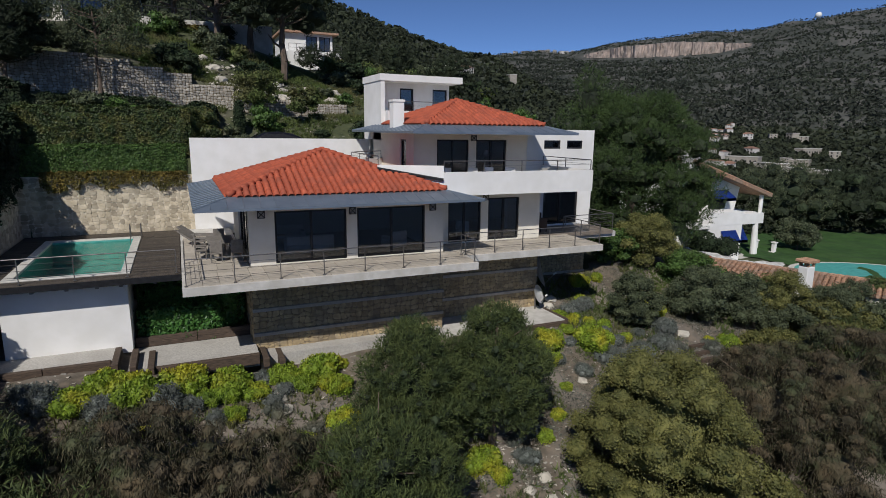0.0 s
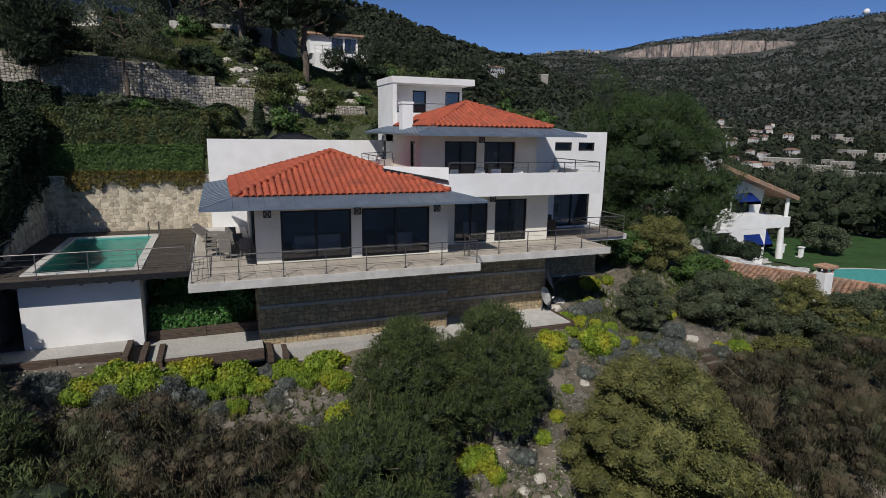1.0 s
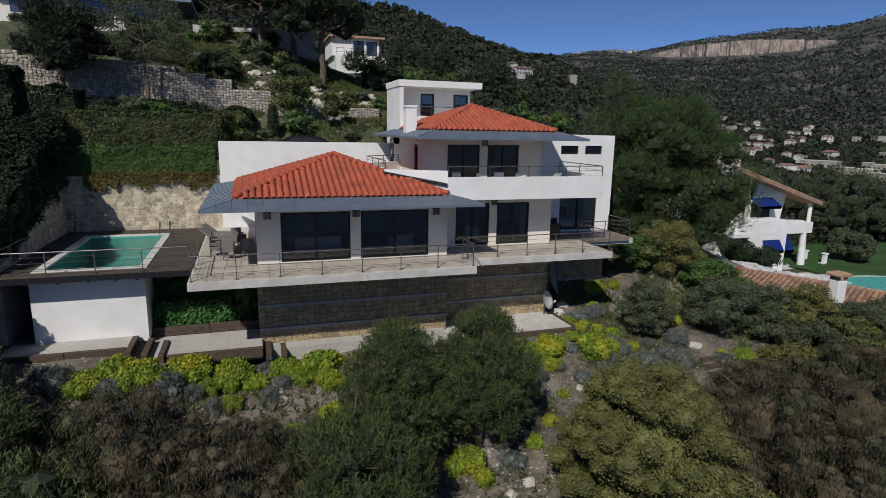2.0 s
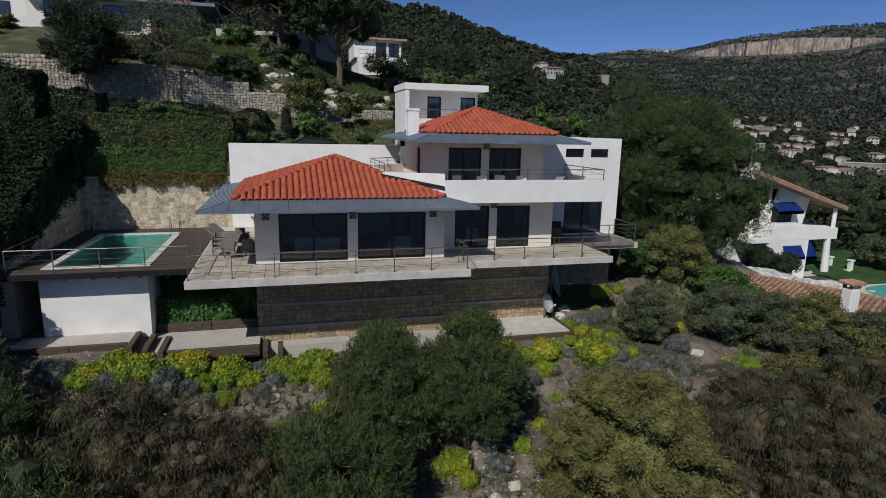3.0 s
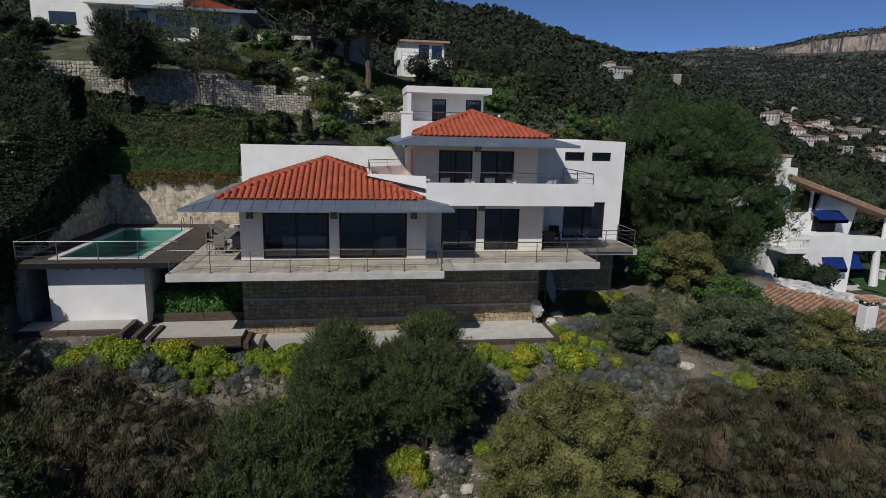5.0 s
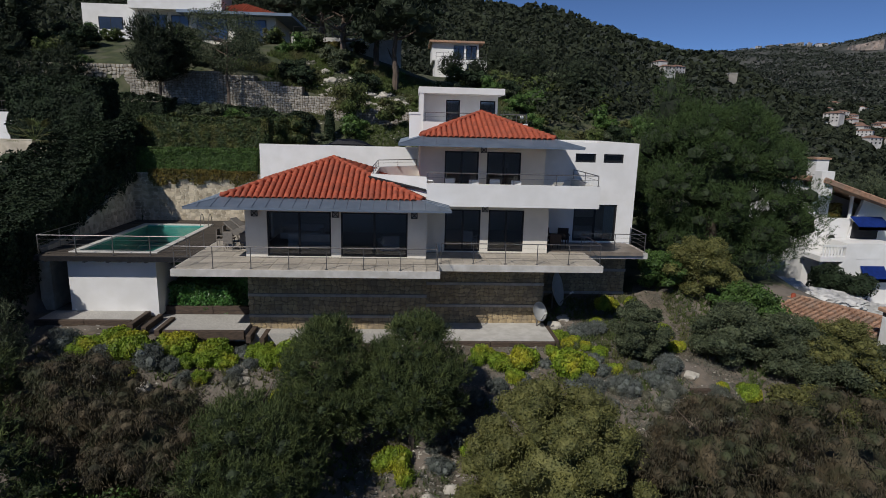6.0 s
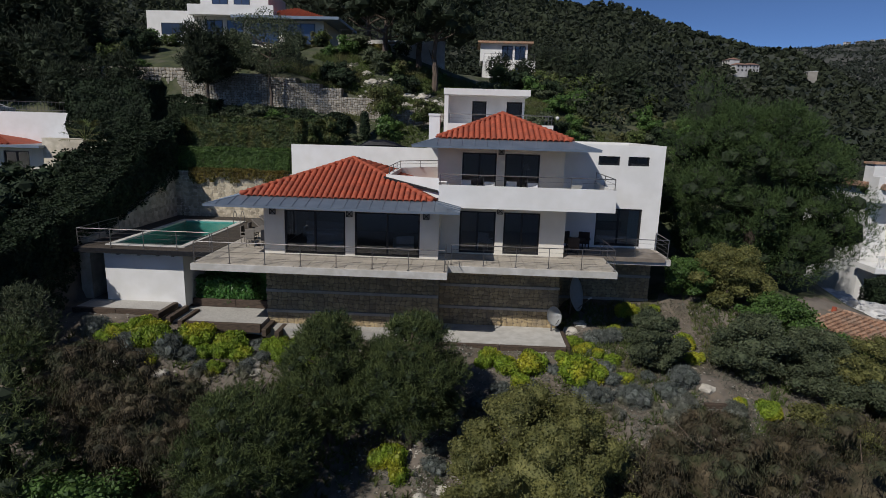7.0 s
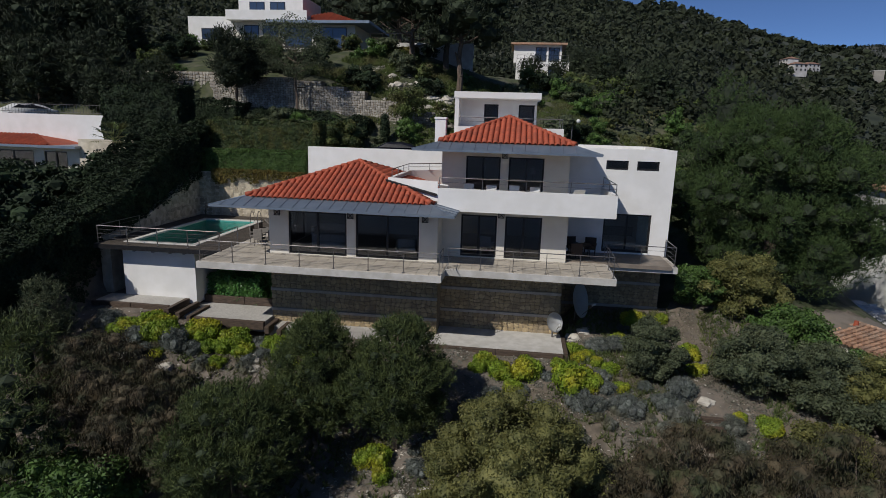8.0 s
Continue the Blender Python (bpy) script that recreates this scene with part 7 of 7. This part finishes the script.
def chair(label, at, turn, material, w=0.55, back=0.45, group="balcony chairs"):
    th = thing("armchair", at, label, "chair", group)
    th.rotation_euler = (0, 0, radians(turn))
    b = B()
    box(b, -w / 2, w / 2, -w / 2, w / 2, 0.36, 0.46, 0.03)
    part("seat", b, material, th)
    b = B()
    box(b, -w / 2, w / 2, w / 2 - 0.07, w / 2, 0.46, 0.46 + back, 0.025)
    part("backrest", b, material, th)
    for s in (-1, 1):
        b = B()
        box(b, s * w / 2 - 0.035, s * w / 2 + 0.035, -w / 2, w / 2 - 0.07, 0.60, 0.66, 0.015)
        part("armrest", b, material, th)
        for t in (-1, 1):
            b = B()
            rod(b, (s * (w / 2 - 0.03), t * (w / 2 - 0.04), 0), (s * (w / 2 - 0.03), t * (w / 2 - 0.04), 0.60 if t < 0 else 0.4), 0.022, 6)
            part("leg", b, material, th)
    return th


def table(label, at, w, d, h, material, legs=True):
    th = thing("table", at, label, "table")
    b = B()
    box(b, -w / 2, w / 2, -d / 2, d / 2, h - 0.05, h, 0.015)
    part("tabletop", b, material, th)
    for sx in (-1, 1):
        for sy in (-1, 1):
            b = B()
            rod(b, (sx * (w / 2 - 0.08), sy * (d / 2 - 0.08), 0), (sx * (w / 2 - 0.08), sy * (d / 2 - 0.08), h - 0.05), 0.03, 6)
            part("leg", b, material, th)


def lounger(label, at, turn, material, back=45):
    th = thing("sun_lounger", at, label, "lounger", "sun loungers")
    th.rotation_euler = (0, 0, radians(turn))
    b = B()
    box(b, -0.32, 0.32, -1.3, 0.2, 0.28, 0.36, 0.02)
    part("mattress", b, material, th)
    b = B()
    box(b, -0.32, 0.32, 0, 0.75, 0, 0.08, 0.02)
    bmesh.ops.transform(b, matrix=pose(0, 0.2, 0.30, back), verts=b.verts)
    part("backrest", b, material, th)
    for x in (-0.28, 0.28):
        for y in (-1.2, 0.1):
            b = B()
            rod(b, (x, y, 0), (x, y, 0.28), 0.02, 6)
            part("leg", b, STEEL, th)


for x, t in ((12.7, 20), (13.9, 170), (15.0, -10), (16.2, 160)):
    chair("white plastic armchair on the balcony", (x, 27.2, 3.1), t, PLASTIC)
lounger("white sun lounger on the balcony", (18.2, 27.6, 3.1), 200, PLASTIC, 50)
lounger("white sun lounger at the sheltered end of the balcony", (11.7, 26.9, 3.1), 150, PLASTIC, 50)
table("dark round-edged dining table on the terrace", (1.45, 27.9, 0.16), 1.1, 2.0, 0.74, TAUPE)
for x, y, t in ((0.6, 27.3, 90), (0.6, 28.4, 90), (1.2, 26.5, 180), (2.05, 26.5, 180), (1.5, 29.3, 0)):
    chair("grey metal chair at the terrace table", (x, y, 0.16), t, TAUPE, 0.5, 0.5, "terrace chairs")
lounger("grey sun lounger near the pool", (0.5, 30.6, 0.16), 70, TAUPE, 35)
lounger("grey sun lounger beside another near the wing", (0.5, 31.9, 0.16), 70, TAUPE, 35)
table("dark wicker table in the covered corner", (18.9, 28.3, 0.16), 0.9, 0.9, 0.72, WICKER)
for x, y, t in ((18.5, 27.5, 180), (19.4, 29.0, -10), (18.4, 29.0, 15)):
    chair("dark wicker armchair in the covered corner", (x, y, 0.16), t, WICKER, 0.62, 0.5, "wicker chairs")


def sofa(label, at, turn, w, material):
    th = thing("sofa", at, label, "sofa")
    th.rotation_euler = (0, 0, radians(turn))
    b = B()
    box(b, -w / 2, w / 2, -0.45, 0.45, 0.05, 0.42, 0.05)
    part("seat", b, material, th)
    b = B()
    box(b, -w / 2, w / 2, 0.25, 0.45, 0.42, 0.85, 0.05)
    part("backrest", b, material, th)
    for s in (-1, 1):
        b = B()
        box(b, s * (w / 2 - 0.09) - 0.09, s * (w / 2 - 0.09) + 0.09, -0.45, 0.25, 0.42, 0.62, 0.04)
        part("armrest", b, material, th)


sofa("white sofa in the living room behind the glass", (5.3, 26.9, FLOOR), 180, 2.2, CLOTH)
sofa("white armchair beside the living room window", (9.4, 26.6, FLOOR), 200, 0.95, CLOTH)
sofa("pale sofa further back in the living room", (4.4, 29.6, FLOOR), 0, 2.4, CLOTH)
chair("white armchair inside the ground-floor room", (13.8, 27.9, FLOOR), 150, CLOTH, 0.7, 0.5, "indoor chairs")
bed = thing("bed", (21.3, 31.4, FLOOR), "bed with white linen behind the block window", "bed")
b = B()
box(b, -1.0, 1.0, -0.9, 1.1, 0.1, 0.55, 0.06)
part("mattress", b, CLOTH, bed)
b = B()
box(b, -1.0, 1.0, 1.1, 1.2, 0.0, 1.1, 0.03)
part("headboard", b, TAUPE, bed)


def curtain(label, x0, x1, y, z0, z1):
    b = B()
    n = int((x1 - x0) / 0.03)
    prev = None
    for i in range(n + 1):
        x = x0 + (x1 - x0) * i / n
        yy = y + 0.04 * math.sin(i * 1.3)
        cur = (b.verts.new((x, yy, z0)), b.verts.new((x, yy, z1)))
        if prev:
            b.faces.new((prev[0], cur[0], cur[1], prev[1]))
        prev = cur
    bmesh.ops.solidify(b, geom=b.faces[:], thickness=0.008)
    single("curtain", b, CURTAIN, label, "curtain", smooth=True)


curtain("pale blue curtain drawn aside in the block window", 22.02, 22.62, 29.98, 0.25, 2.6)
lamp = thing("floor_lamp", (16.0, 29.6, 3.1), "white floor lamp behind the upper glass door", "lamp")
b = B()
rod(b, (0, 0, 0), (0, 0, 1.4), 0.015, 6)
part("stem", b, STEEL, lamp)
b = B()
rod(b, (0, 0, 1.4), (0, 0, 1.75), 0.2, 14, 0.12)
part("shade", b, CLOTH, lamp)

# camera mast behind the villa
mast = thing("camera_mast", (19.3, 45.4, height(19.3, 45.4)), "thin grey mast with a white dome camera", "mast")
z0 = height(19.3, 45.4)
b = B()
rod(b, (0, 0, 0), (0, 0, 7.8 - z0), 0.05, 8)
part("pole", b, STEEL, mast)
b = B()
rod(b, (0, 0, 7.75 - z0), (0.45, -0.1, 7.75 - z0), 0.03, 6)
part("arm", b, STEEL, mast)
b = B()
bmesh.ops.create_uvsphere(b, u_segments=12, v_segments=8, radius=0.17)
bmesh.ops.translate(b, vec=(0.45, -0.1, 7.65 - z0), verts=b.verts)
part("dome_camera", b, PLASTIC, mast, smooth=True)
